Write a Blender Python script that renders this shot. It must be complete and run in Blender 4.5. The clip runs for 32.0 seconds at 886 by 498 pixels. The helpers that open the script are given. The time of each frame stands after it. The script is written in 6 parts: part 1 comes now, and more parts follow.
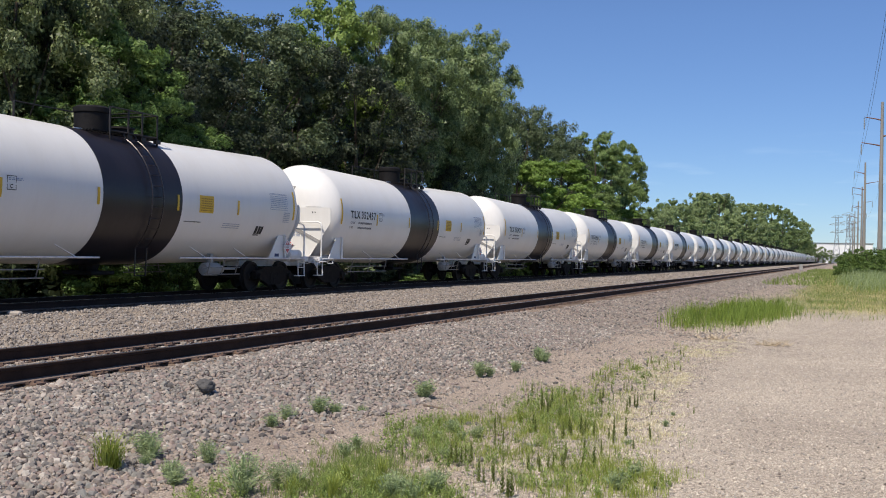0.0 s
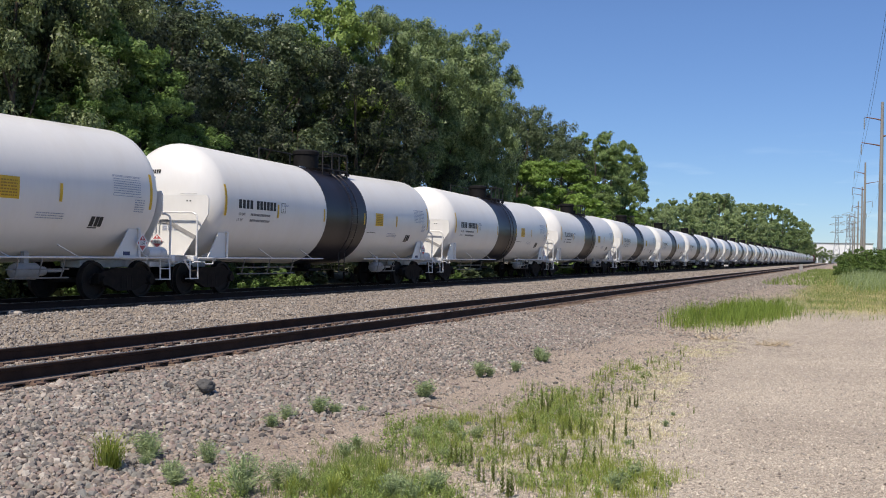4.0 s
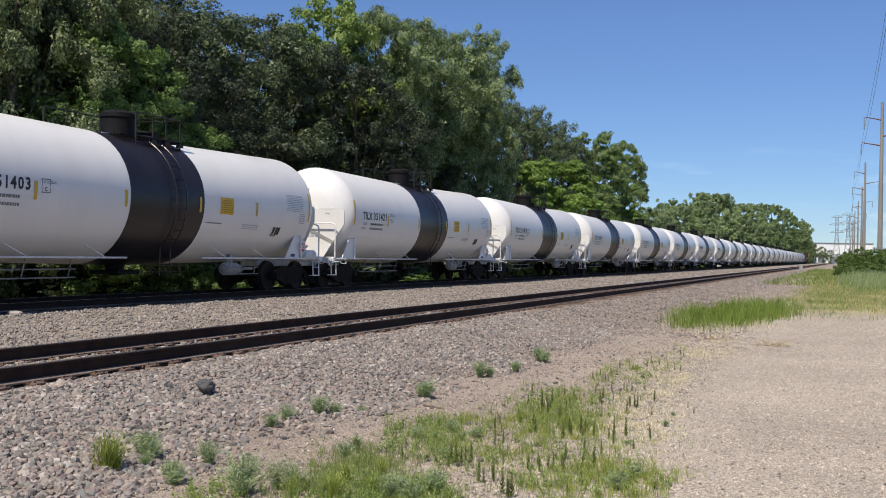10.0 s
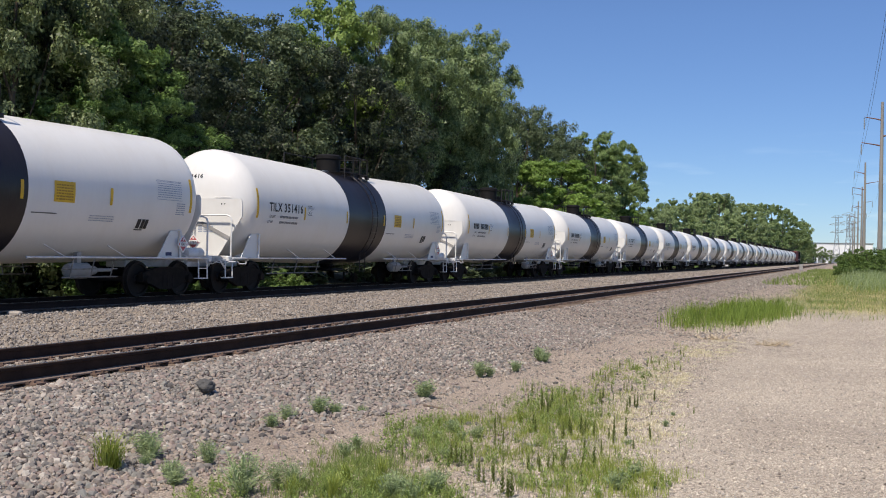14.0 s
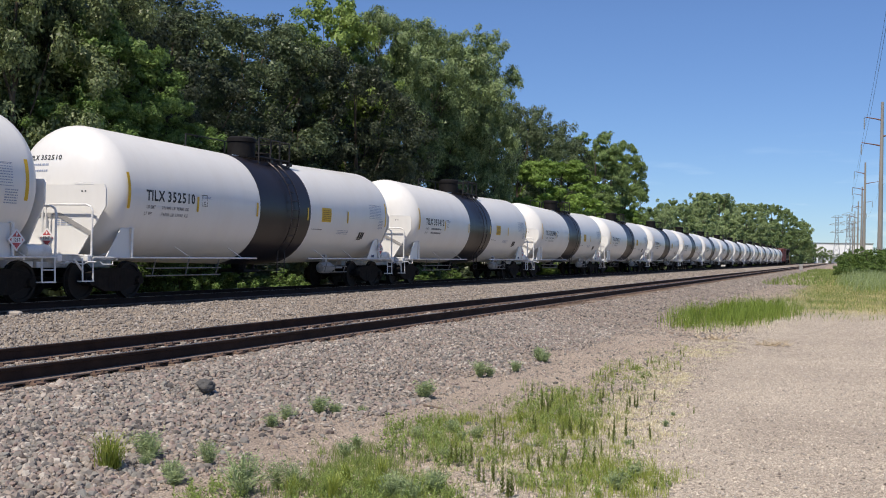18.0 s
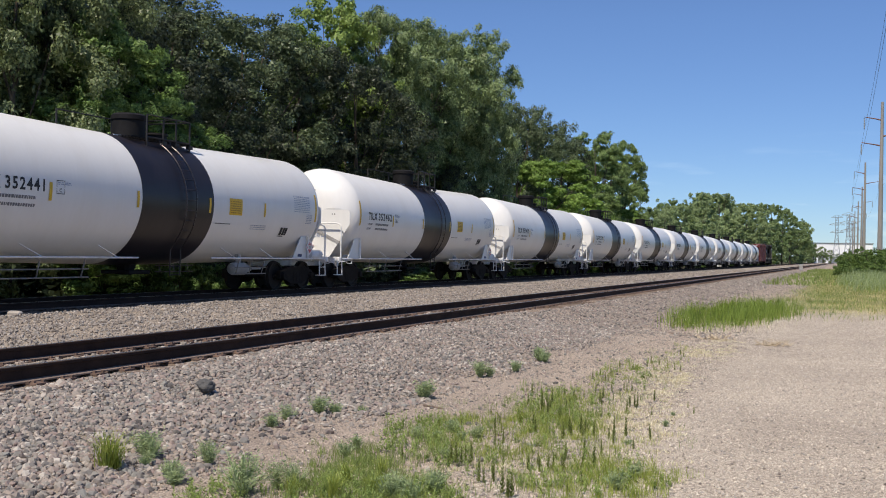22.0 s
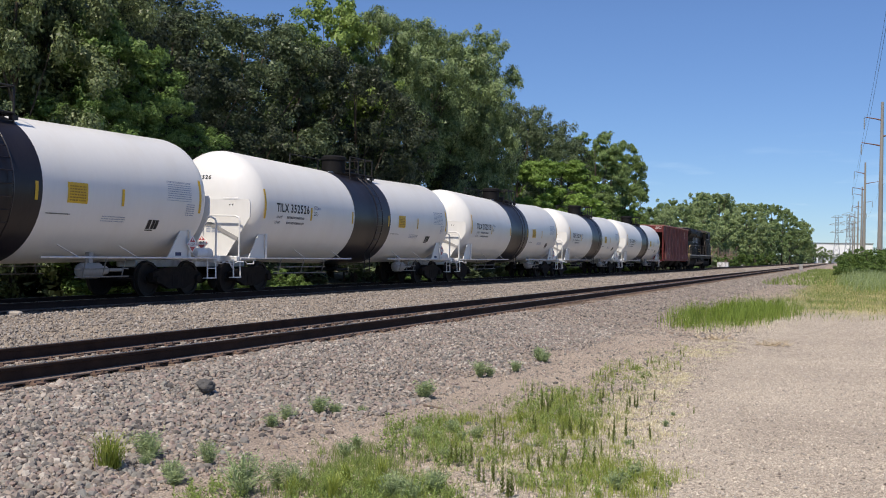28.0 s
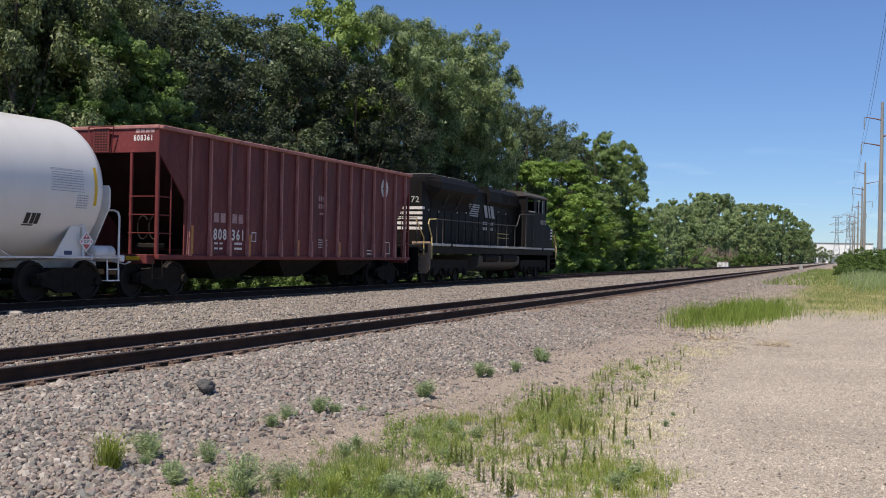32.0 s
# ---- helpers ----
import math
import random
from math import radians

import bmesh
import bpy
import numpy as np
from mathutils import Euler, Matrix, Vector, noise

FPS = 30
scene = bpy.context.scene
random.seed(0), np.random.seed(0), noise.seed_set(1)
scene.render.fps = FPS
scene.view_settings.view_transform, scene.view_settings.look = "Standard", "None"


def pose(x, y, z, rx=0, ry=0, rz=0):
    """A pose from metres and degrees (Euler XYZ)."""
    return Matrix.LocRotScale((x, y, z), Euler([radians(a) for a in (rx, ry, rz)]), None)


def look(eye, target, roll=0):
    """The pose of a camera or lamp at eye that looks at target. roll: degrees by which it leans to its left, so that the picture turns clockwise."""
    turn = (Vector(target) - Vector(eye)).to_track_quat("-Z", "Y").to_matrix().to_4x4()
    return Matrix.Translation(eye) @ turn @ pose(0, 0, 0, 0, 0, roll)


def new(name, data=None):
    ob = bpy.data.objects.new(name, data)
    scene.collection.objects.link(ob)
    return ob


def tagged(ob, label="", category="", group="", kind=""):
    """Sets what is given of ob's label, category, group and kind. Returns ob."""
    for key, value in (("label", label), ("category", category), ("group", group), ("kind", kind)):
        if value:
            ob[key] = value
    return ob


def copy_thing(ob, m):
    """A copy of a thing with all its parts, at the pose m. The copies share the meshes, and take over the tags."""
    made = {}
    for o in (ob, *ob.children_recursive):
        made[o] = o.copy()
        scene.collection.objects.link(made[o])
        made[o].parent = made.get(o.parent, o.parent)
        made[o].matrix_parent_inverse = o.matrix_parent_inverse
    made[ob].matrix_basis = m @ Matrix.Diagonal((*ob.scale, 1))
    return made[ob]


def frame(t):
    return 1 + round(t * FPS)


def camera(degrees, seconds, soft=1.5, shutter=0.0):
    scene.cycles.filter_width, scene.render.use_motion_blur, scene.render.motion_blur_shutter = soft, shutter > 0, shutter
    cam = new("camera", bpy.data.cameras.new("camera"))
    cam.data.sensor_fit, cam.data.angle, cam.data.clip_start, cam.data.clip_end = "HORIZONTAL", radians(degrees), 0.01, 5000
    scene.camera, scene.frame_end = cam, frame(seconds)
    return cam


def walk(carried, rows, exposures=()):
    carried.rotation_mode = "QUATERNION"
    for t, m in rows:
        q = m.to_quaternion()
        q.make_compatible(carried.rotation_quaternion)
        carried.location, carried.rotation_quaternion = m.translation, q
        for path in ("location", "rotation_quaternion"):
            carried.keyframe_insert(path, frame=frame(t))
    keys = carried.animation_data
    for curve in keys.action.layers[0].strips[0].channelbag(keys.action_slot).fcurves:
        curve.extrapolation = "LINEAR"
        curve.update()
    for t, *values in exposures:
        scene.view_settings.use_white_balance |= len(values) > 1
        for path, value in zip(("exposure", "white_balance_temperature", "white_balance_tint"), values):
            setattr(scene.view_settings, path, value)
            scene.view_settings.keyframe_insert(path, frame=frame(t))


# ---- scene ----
# camera: held still on the gravel lot, looking along the line
cam = camera(46.03, 32.0, soft=1.0)
EYE = Vector((0.0, 0.0, 1.2785))
YAW, PITCH = radians(21.19), radians(0.2328)
AIM = EYE + Vector((-math.sin(YAW) * math.cos(PITCH), math.cos(YAW) * math.cos(PITCH), math.sin(PITCH)))
STAND = look(EYE, AIM, 1.16)
walk(cam, [(0.0, STAND), (32.0, STAND)], exposures=[(0.0, 0.20, 7100, 11), (32.0, 0.20, 7100, 11)])

# daylight: high sun behind the camera, just beyond the line of the track
TO_SUN = Vector((-0.08, -0.53, 0.83)).normalized()
world = bpy.data.worlds.new("world")
scene.world = world
world.use_nodes = True
wn, wl = world.node_tree.nodes, world.node_tree.links
sky = wn.new("ShaderNodeTexSky")
sky.sky_type = "NISHITA"
sky.sun_disc = False
sky.sun_elevation = math.asin(TO_SUN.z)
sky.sun_rotation = math.atan2(TO_SUN.x, TO_SUN.y)
sky.altitude = 2200
sky.air_density, sky.dust_density, sky.ozone_density = 1.0, 0.0, 4.0
tint = wn.new("ShaderNodeMix")
tint.data_type, tint.blend_type = "RGBA", "MULTIPLY"
tint.inputs[0].default_value, tint.inputs[7].default_value = 1.0, (0.70, 0.86, 1.10, 1)
wl.new(sky.outputs[0], tint.inputs[6])
# deeper blue towards the horizon than the bare model, and a few thin low clouds
way = wn.new("ShaderNodeTexCoord")
rise = wn.new("ShaderNodeSeparateXYZ")
wl.new(way.outputs["Generated"], rise.inputs[0])
dim = wn.new("ShaderNodeMapRange")
dim.inputs["From Max"].default_value, dim.inputs["To Min"].default_value = 0.22, 0.80
wl.new(rise.outputs[2], dim.inputs[0])
deep = wn.new("ShaderNodeVectorMath")
deep.operation = "SCALE"
wl.new(tint.outputs[2], deep.inputs[0])
wl.new(dim.outputs[0], deep.inputs["Scale"])
flat = wn.new("ShaderNodeMapping")
flat.inputs["Scale"].default_value = (9, 9, 60)
wl.new(way.outputs["Generated"], flat.inputs[0])
puff = wn.new("ShaderNodeTexNoise")
puff.inputs["Scale"].default_value, puff.inputs["Detail"].default_value = 1.0, 6
wl.new(flat.outputs[0], puff.inputs["Vector"])
wisp = wn.new("ShaderNodeMapRange")
wisp.inputs["From Min"].default_value, wisp.inputs["From Max"].default_value = 0.56, 0.80
wl.new(puff.outputs["Fac"], wisp.inputs[0])
low = wn.new("ShaderNodeMapRange")
low.inputs["From Min"].default_value, low.inputs["From Max"].default_value = 0.13, 0.05
wl.new(rise.outputs[2], low.inputs[0])
cover = wn.new("ShaderNodeMath")
cover.operation = "MULTIPLY"
wl.new(wisp.outputs[0], cover.inputs[0])
wl.new(low.outputs[0], cover.inputs[1])
cloud = wn.new("ShaderNodeMix")
cloud.data_type, cloud.blend_type = "RGBA", "MULTIPLY"
cloud.inputs[7].default_value = (1.75, 1.38, 1.14, 1)
wl.new(cover.outputs[0], cloud.inputs[0])
wl.new(deep.outputs[0], cloud.inputs[6])
wl.new(cloud.outputs[2], wn["Background"].inputs[0])
wn["Background"].inputs[1].default_value = 0.104
sun_data = bpy.data.lights.new("sun", "SUN")
sun_data.energy, sun_data.angle, sun_data.color = 4.2, radians(0.53), (1.0, 0.95, 0.88)
sun = new("sun", sun_data)
sun.matrix_world = look(TO_SUN * 60, (0, 0, 0))

# plan, in metres: +Y runs along the line, the rail heads are at height 0
TRAIN_X, NEAR_X = -17.69, -8.88
CAR_L = 18.2


# ---------------------------------------------------------------- materials
def mk(name, base, vary=0.18, scale=1.5, fine=30.0, rough=0.6, metal=0.0, bump=0.15, spec=0.5, dirt=None, amount=0.4,
       stretch=(1, 1, 1), rand=0.0, dist=0.01, dscale=None):
    """Base colour broken up at two scales, with optional stains, per-object shift and relief."""
    m = bpy.data.materials.new(name)
    m.use_nodes = True
    n, l = m.node_tree.nodes, m.node_tree.links
    b = n["Principled BSDF"]
    b.inputs["Metallic"].default_value = metal
    b.inputs["Specular IOR Level"].default_value = spec
    co = n.new("ShaderNodeTexCoord")
    mp = n.new("ShaderNodeMapping")
    mp.inputs["Scale"].default_value = stretch
    l.new(co.outputs["Object"], mp.inputs[0])

    def tex(s, detail):
        t = n.new("ShaderNodeTexNoise")
        t.inputs["Scale"].default_value, t.inputs["Detail"].default_value = s, detail
        l.new(mp.outputs[0], t.inputs["Vector"])
        return t.outputs["Fac"]

    big, small = tex(scale, 4), tex(fine, 3)

    def mix(kind, fac, a, c):
        x = n.new("ShaderNodeMix")
        x.data_type, x.blend_type = "RGBA", kind
        for sock, v in ((x.inputs[0], fac), (x.inputs[6], a), (x.inputs[7], c)):
            if isinstance(v, (int, float, tuple)):
                sock.default_value = v if not isinstance(v, tuple) else (*v[:3], 1)
            else:
                l.new(v, sock)
        return x.outputs[2]

    lo = tuple(c * (1 - vary) for c in base)
    hi = tuple(min(1, c * (1 + vary)) for c in base)
    ramp = n.new("ShaderNodeMapRange")
    ramp.inputs["From Min"].default_value, ramp.inputs["From Max"].default_value = 0.3, 0.7
    l.new(big, ramp.inputs[0])
    col = mix("MIX", ramp.outputs[0], lo, hi)
    fr = n.new("ShaderNodeMapRange")
    fr.inputs["From Min"].default_value, fr.inputs["From Max"].default_value = 0.3, 0.7
    fr.inputs["To Min"].default_value, fr.inputs["To Max"].default_value = 1 - vary * 0.7, 1 + vary * 0.5
    l.new(small, fr.inputs[0])
    vm = n.new("ShaderNodeVectorMath")
    vm.operation = "SCALE"
    l.new(col, vm.inputs[0])
    l.new(fr.outputs[0], vm.inputs["Scale"])
    col = vm.outputs[0]
    if dirt:
        st = n.new("ShaderNodeMapRange")
        st.inputs["From Min"].default_value, st.inputs["From Max"].default_value = 0.48, 0.72
        st.inputs["To Max"].default_value = amount
        l.new(tex(dscale or scale * 2.3, 6), st.inputs[0])
        col = mix("MIX", st.outputs[0], col, dirt)
    if rand:
        oi = n.new("ShaderNodeObjectInfo")
        rr = n.new("ShaderNodeMapRange")
        rr.inputs["To Min"].default_value, rr.inputs["To Max"].default_value = 1 - rand, 1 + rand
        l.new(oi.outputs["Random"], rr.inputs[0])
        v2 = n.new("ShaderNodeVectorMath")
        v2.operation = "SCALE"
        l.new(col, v2.inputs[0])
        l.new(rr.outputs[0], v2.inputs["Scale"])
        col = v2.outputs[0]
    l.new(col, b.inputs["Base Color"])
    rg = n.new("ShaderNodeMapRange")
    rg.inputs["To Min"].default_value, rg.inputs["To Max"].default_value = max(0.02, rough - 0.12), min(1, rough + 0.12)
    l.new(big, rg.inputs[0])
    l.new(rg.outputs[0], b.inputs["Roughness"])
    if bump:
        bp = n.new("ShaderNodeBump")
        bp.inputs["Strength"].default_value, bp.inputs["Distance"].default_value = bump, dist
        l.new(small, bp.inputs["Height"])
        l.new(bp.outputs[0], b.inputs["Normal"])
    return m


def island(name, dark, light, rough=0.6, translucent=0.0, spec=0.3, patch=0.0, patch_scale=0.4, between=()):
    """For pieces joined in one mesh: every island takes its own shade between dark and light."""
    m = bpy.data.materials.new(name)
    m.use_nodes = True
    n, l = m.node_tree.nodes, m.node_tree.links
    b = n["Principled BSDF"]
    b.inputs["Roughness"].default_value = rough
    b.inputs["Specular IOR Level"].default_value = spec
    g = n.new("ShaderNodeNewGeometry")
    r = n.new("ShaderNodeValToRGB")
    r.color_ramp.elements[0].color, r.color_ramp.elements[1].color = (*dark, 1), (*light, 1)
    for i, c in enumerate(between):
        r.color_ramp.elements.new((i + 1) / (len(between) + 1)).color = (*c, 1)
    fac = g.outputs["Random Per Island"]
    if patch:
        t = n.new("ShaderNodeTexNoise")
        t.inputs["Scale"].default_value, t.inputs["Detail"].default_value = patch_scale, 3
        l.new(g.outputs["Position"], t.inputs["Vector"])
        a = n.new("ShaderNodeMath")
        a.operation = "MULTIPLY_ADD"
        a.inputs[1].default_value, a.inputs[2].default_value = patch * 3, -patch * 1.5
        l.new(t.outputs["Fac"], a.inputs[0])
        s = n.new("ShaderNodeMath")
        s.operation, s.use_clamp = "ADD", True
        l.new(fac, s.inputs[0])
        l.new(a.outputs[0], s.inputs[1])
        fac = s.outputs[0]
    l.new(fac, r.inputs[0])
    l.new(r.outputs[0], b.inputs["Base Color"])
    if translucent:
        tr = n.new("ShaderNodeBsdfTranslucent")
        l.new(r.outputs[0], tr.inputs[0])
        x = n.new("ShaderNodeMixShader")
        x.inputs[0].default_value = translucent
        l.new(b.outputs[0], x.inputs[1])
        l.new(tr.outputs[0], x.inputs[2])
        l.new(x.outputs[0], n["Material Output"].inputs[0])
    return m


WHITE = mk("white_tank_paint", (0.75, 0.745, 0.725), 0.02, 0.5, 9, 0.34, spec=0.5, bump=0.006, dirt=(0.62, 0.57, 0.50), amount=0.16, stretch=(1, 1.4, 0.3), rand=0.03)
WHITE_STEEL = mk("white_painted_steel", (0.76, 0.76, 0.75), 0.08, 2, 40, 0.45, bump=0.05, dirt=(0.34, 0.29, 0.25), amount=0.35)
BLACK = mk("black_band_paint", (0.0185, 0.0155, 0.0195), 0.22, 1.2, 14, 0.36, bump=0.012, spec=0.36, dirt=(0.028, 0.024, 0.026), amount=0.4, stretch=(1, 2, 0.4))
BLACK_STEEL = mk("black_painted_steel", (0.013, 0.0125, 0.0135), 0.3, 3, 40, 0.7, bump=0.1, spec=0.15, dirt=(0.022, 0.02, 0.019), amount=0.5)
UNDER = mk("grimy_underframe", (0.021, 0.018, 0.016), 0.3, 3, 35, 0.9, bump=0.25, dirt=(0.036, 0.029, 0.024), amount=0.6, spec=0.12)
WHEEL = mk("rolled_steel_wheel", (0.028, 0.024, 0.022), 0.3, 4, 40, 0.7, metal=0.1, bump=0.1, dirt=(0.034, 0.025, 0.02), amount=0.8, spec=0.2)
YELLOW = mk("yellow_reflective_tape", (0.72, 0.45, 0.025), 0.12, 4, 60, 0.45, bump=0.03)
INK = mk("black_stencil_ink", (0.02, 0.02, 0.022), 0.2, 8, 60, 0.6, bump=0)
BLUE_INK = mk("dark_blue_label_ink", (0.035, 0.05, 0.13), 0.2, 8, 60, 0.6, bump=0)
GREY_INK = mk("blue_grey_stencil_ink", (0.30, 0.345, 0.45), 0.2, 8, 60, 0.6, bump=0)
FINE_INK = mk("worn_fine_stencil_ink", (0.16, 0.16, 0.17), 0.2, 8, 60, 0.6, bump=0)
RED = mk("red_placard_ink", (0.50, 0.085, 0.095), 0.2, 6, 60, 0.5, bump=0)
SHADOW_GREY = mk("shield_shadow_grey", (0.30, 0.295, 0.29), 0.1, 3, 40, 0.7, bump=0.03)
PLACARD = mk("white_placard_sheet", (0.78, 0.76, 0.76), 0.06, 6, 60, 0.5, bump=0)
TEAL = mk("teal_tag", (0.08, 0.55, 0.42), 0.1, 6, 60, 0.5, bump=0)
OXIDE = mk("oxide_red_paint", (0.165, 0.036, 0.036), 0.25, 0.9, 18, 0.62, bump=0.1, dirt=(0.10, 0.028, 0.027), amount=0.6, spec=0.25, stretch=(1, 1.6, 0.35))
# the ends' red darkened for the side's shade, with lighter dust patches
SHADED_DUSTY_RED = mk("shaded_dusty_red_paint", (0.125, 0.031, 0.032), 0.3, 0.9, 18, 0.6, bump=0.1, dirt=(0.22, 0.075, 0.068), amount=0.5, spec=0.25, stretch=(1, 1.6, 0.35))
# hopper red taken near black for the shadow beneath the sloping ends
SHADOW_RED = mk("shadowed_red_sheet", (0.026, 0.011, 0.0105), 0.3, 1.5, 18, 0.85, bump=0.1, spec=0.1)
# rib and chord red lightened to carry the sun catching their edges
LIT_RIB_RED = mk("lit_red_rib_paint", (0.40, 0.185, 0.165), 0.22, 2, 20, 0.62, bump=0.1, dirt=(0.22, 0.075, 0.068), amount=0.5, spec=0.25, stretch=(1, 1, 0.4))
MARK_WHITE = mk("white_stencil_paint", (0.72, 0.70, 0.68), 0.12, 6, 50, 0.6, bump=0, dirt=(0.35, 0.2, 0.17), amount=0.4)
FADED = mk("faded_pale_stencil_paint", (0.42, 0.27, 0.26), 0.2, 6, 50, 0.7, bump=0, dirt=(0.2, 0.08, 0.075), amount=0.5)
ORANGE = mk("dull_orange_tape", (0.45, 0.19, 0.05), 0.2, 6, 50, 0.6, bump=0)
DULL_PIPE = mk("dusty_grey_pipe", (0.25, 0.24, 0.225), 0.2, 3, 40, 0.7, bump=0.03, dirt=(0.09, 0.08, 0.07), amount=0.6)
TAN_STEEL = mk("dusty_tan_steel", (0.33, 0.235, 0.165), 0.15, 3, 40, 0.8, bump=0.1)
EDGE = mk("dull_white_edge_paint", (0.50, 0.49, 0.47), 0.2, 3, 40, 0.7, bump=0, dirt=(0.14, 0.12, 0.10), amount=0.6)
LOCO = mk("black_engine_paint", (0.0122, 0.011, 0.011), 0.25, 1.2, 24, 0.6, bump=0.05, spec=0.08, dirt=(0.023, 0.0195, 0.0175), amount=0.5, stretch=(1, 1.5, 0.5))
LOCO_GREY = mk("dusty_grey_steel", (0.07, 0.062, 0.055), 0.2, 2, 30, 0.75, bump=0.15, dirt=(0.035, 0.03, 0.026), amount=0.6)
RAILING = mk("brown_grey_handrail_paint", (0.05, 0.043, 0.041), 0.15, 4, 40, 0.6, bump=0.05)
RAIL_SIDE = mk("rusted_rail_web", (0.042, 0.026, 0.021), 0.35, 1.5, 40, 0.85, bump=0.25, spec=0.15, dirt=(0.075, 0.042, 0.028), amount=0.6)
RAIL_TOP = mk("worn_rail_head", (0.30, 0.30, 0.31), 0.15, 2, 40, 0.3, metal=0.9, bump=0.05)
RAIL_RUST = mk("brown_rail_fastening", (0.145, 0.095, 0.075), 0.35, 4, 50, 0.85, bump=0.3, dirt=(0.21, 0.14, 0.105), amount=0.6, rand=0.2)
# foot much lighter than the web, its colour carrying sun on the flange
LIT_RAIL_FOOT = mk("sunlit_rail_foot", (0.22, 0.165, 0.135), 0.3, 3, 50, 0.9, bump=0.2, dirt=(0.12, 0.075, 0.055), amount=0.7, dscale=1.5)
TIE = mk("weathered_timber_sleeper", (0.17, 0.125, 0.095), 0.35, 3, 40, 0.9, bump=0.5, stretch=(0.3, 2, 2), dirt=(0.28, 0.22, 0.17), amount=0.6, rand=0.25)
BARK = mk("grey_brown_bark", (0.10, 0.078, 0.06), 0.4, 4, 30, 0.95, bump=0.6, stretch=(1, 1, 0.25))
TWIG = mk("bare_grey_twig", (0.30, 0.215, 0.185), 0.25, 4, 30, 0.95, bump=0.3)
POLE = mk("weathering_steel_pole", (0.27, 0.25, 0.23), 0.15, 0.6, 10, 0.75, bump=0.05, stretch=(1, 1, 0.2))
ARM = mk("dark_red_brown_arm", (0.16, 0.07, 0.055), 0.2, 2, 20, 0.7, bump=0.05)
GALV = mk("galvanised_lattice_steel", (0.30, 0.33, 0.36), 0.12, 1, 20, 0.6, metal=0.3, bump=0)
WIRE = mk("dark_power_wire", (0.03, 0.035, 0.045), 0.1, 1, 20, 0.6, bump=0)
CLADDING = mk("white_warehouse_cladding", (0.80, 0.81, 0.82), 0.04, 0.05, 1.5, 0.6, bump=0)
TOP_RAIL = mk("dull_black_rail_paint", (0.02, 0.018, 0.018), 0.2, 3, 40, 0.6, bump=0.05)
STEP_YELLOW = mk("pale_yellow_rail_paint", (0.62, 0.46, 0.20), 0.15, 4, 40, 0.5, bump=0.03)
DIM_WHITE = mk("dusty_white_stencil_paint", (0.40, 0.40, 0.41), 0.2, 3, 40, 0.7, bump=0, dirt=(0.15, 0.14, 0.14), amount=0.5)
CABINET = mk("pale_grey_cabinet_paint", (0.33, 0.33, 0.32), 0.1, 2, 30, 0.5, bump=0.05, dirt=(0.35, 0.3, 0.26), amount=0.4)
CONCRETE = mk("grey_concrete", (0.40, 0.36, 0.32), 0.2, 4, 60, 0.9, bump=0.4)
DARK_ROCK = mk("dark_grey_rock", (0.085, 0.083, 0.082), 0.25, 8, 60, 0.9, bump=0.5)
GLASS = mk("dark_cab_glass", (0.012, 0.014, 0.016), 0.1, 1, 20, 0.35, bump=0, spec=0.08)

LEAF_DARK = island("dark_oak_leaf", (0.064, 0.092, 0.049), (0.16, 0.21, 0.105), 0.45, 0.26, 0.25, 0.3, 0.5)
# oak leaf darkened: shade beneath overhanging crowns is put into the colour
LEAF_SHADED = island("shaded_oak_leaf", (0.031, 0.042, 0.028), (0.072, 0.094, 0.051), 0.45, 0.24, 0.25, 0.3, 0.5)
LEAF_MID = island("green_ash_leaf", (0.095, 0.155, 0.05), (0.29, 0.40, 0.14), 0.45, 0.32, 0.35, 0.25, 0.5)
LEAF_BRIGHT = island("bright_maple_leaf", (0.115, 0.20, 0.04), (0.30, 0.45, 0.11), 0.5, 0.35, 0.3, 0.25, 0.5)
LEAF_GREEN = island("mid_green_leaf", (0.09, 0.155, 0.045), (0.235, 0.36, 0.105), 0.45, 0.32, 0.3, 0.25, 0.6)
LEAF_OLIVE = island("dull_olive_leaf", (0.095, 0.13, 0.055), (0.26, 0.315, 0.14), 0.42, 0.27, 0.35, 0.3, 0.6)
LEAF_VERGE = island("dark_verge_leaf", (0.055, 0.095, 0.025), (0.17, 0.26, 0.07), 0.6, 0.3, 0.2, 0.3, 0.4)
LEAF_LOCUST = island("yellow_green_locust_leaf", (0.12, 0.185, 0.04), (0.33, 0.45, 0.125), 0.5, 0.34, 0.3, 0.25, 0.5)
LEAF_SILVER = island("grey_green_cottonwood_leaf", (0.095, 0.14, 0.06), (0.32, 0.42, 0.185), 0.45, 0.3, 0.35, 0.25, 0.5)
# far leaves made paler, with the haze of distance mixed into the colour
LEAF_HAZY = island("hazy_far_wood_leaf", (0.23, 0.30, 0.145), (0.37, 0.46, 0.23), 0.8, 0.45, 0.1, 0.3, 0.12)
LEAF_HAZY_DARK = island("hazy_far_wood_dark_leaf", (0.17, 0.24, 0.105), (0.30, 0.39, 0.18), 0.8, 0.45, 0.1, 0.3, 0.12)
GRASS = island("green_grass_blade", (0.13, 0.19, 0.045), (0.34, 0.42, 0.14), 0.55, 0.33, 0.3, 0.25, 0.7)
GRASS_FRESH = island("fresh_yellow_green_blade", (0.20, 0.26, 0.04), (0.46, 0.52, 0.14), 0.55, 0.36, 0.3, 0.25, 0.9)
GRASS_LUSH = island("lush_green_blade", (0.105, 0.165, 0.025), (0.28, 0.39, 0.075), 0.55, 0.34, 0.3, 0.3, 0.6)
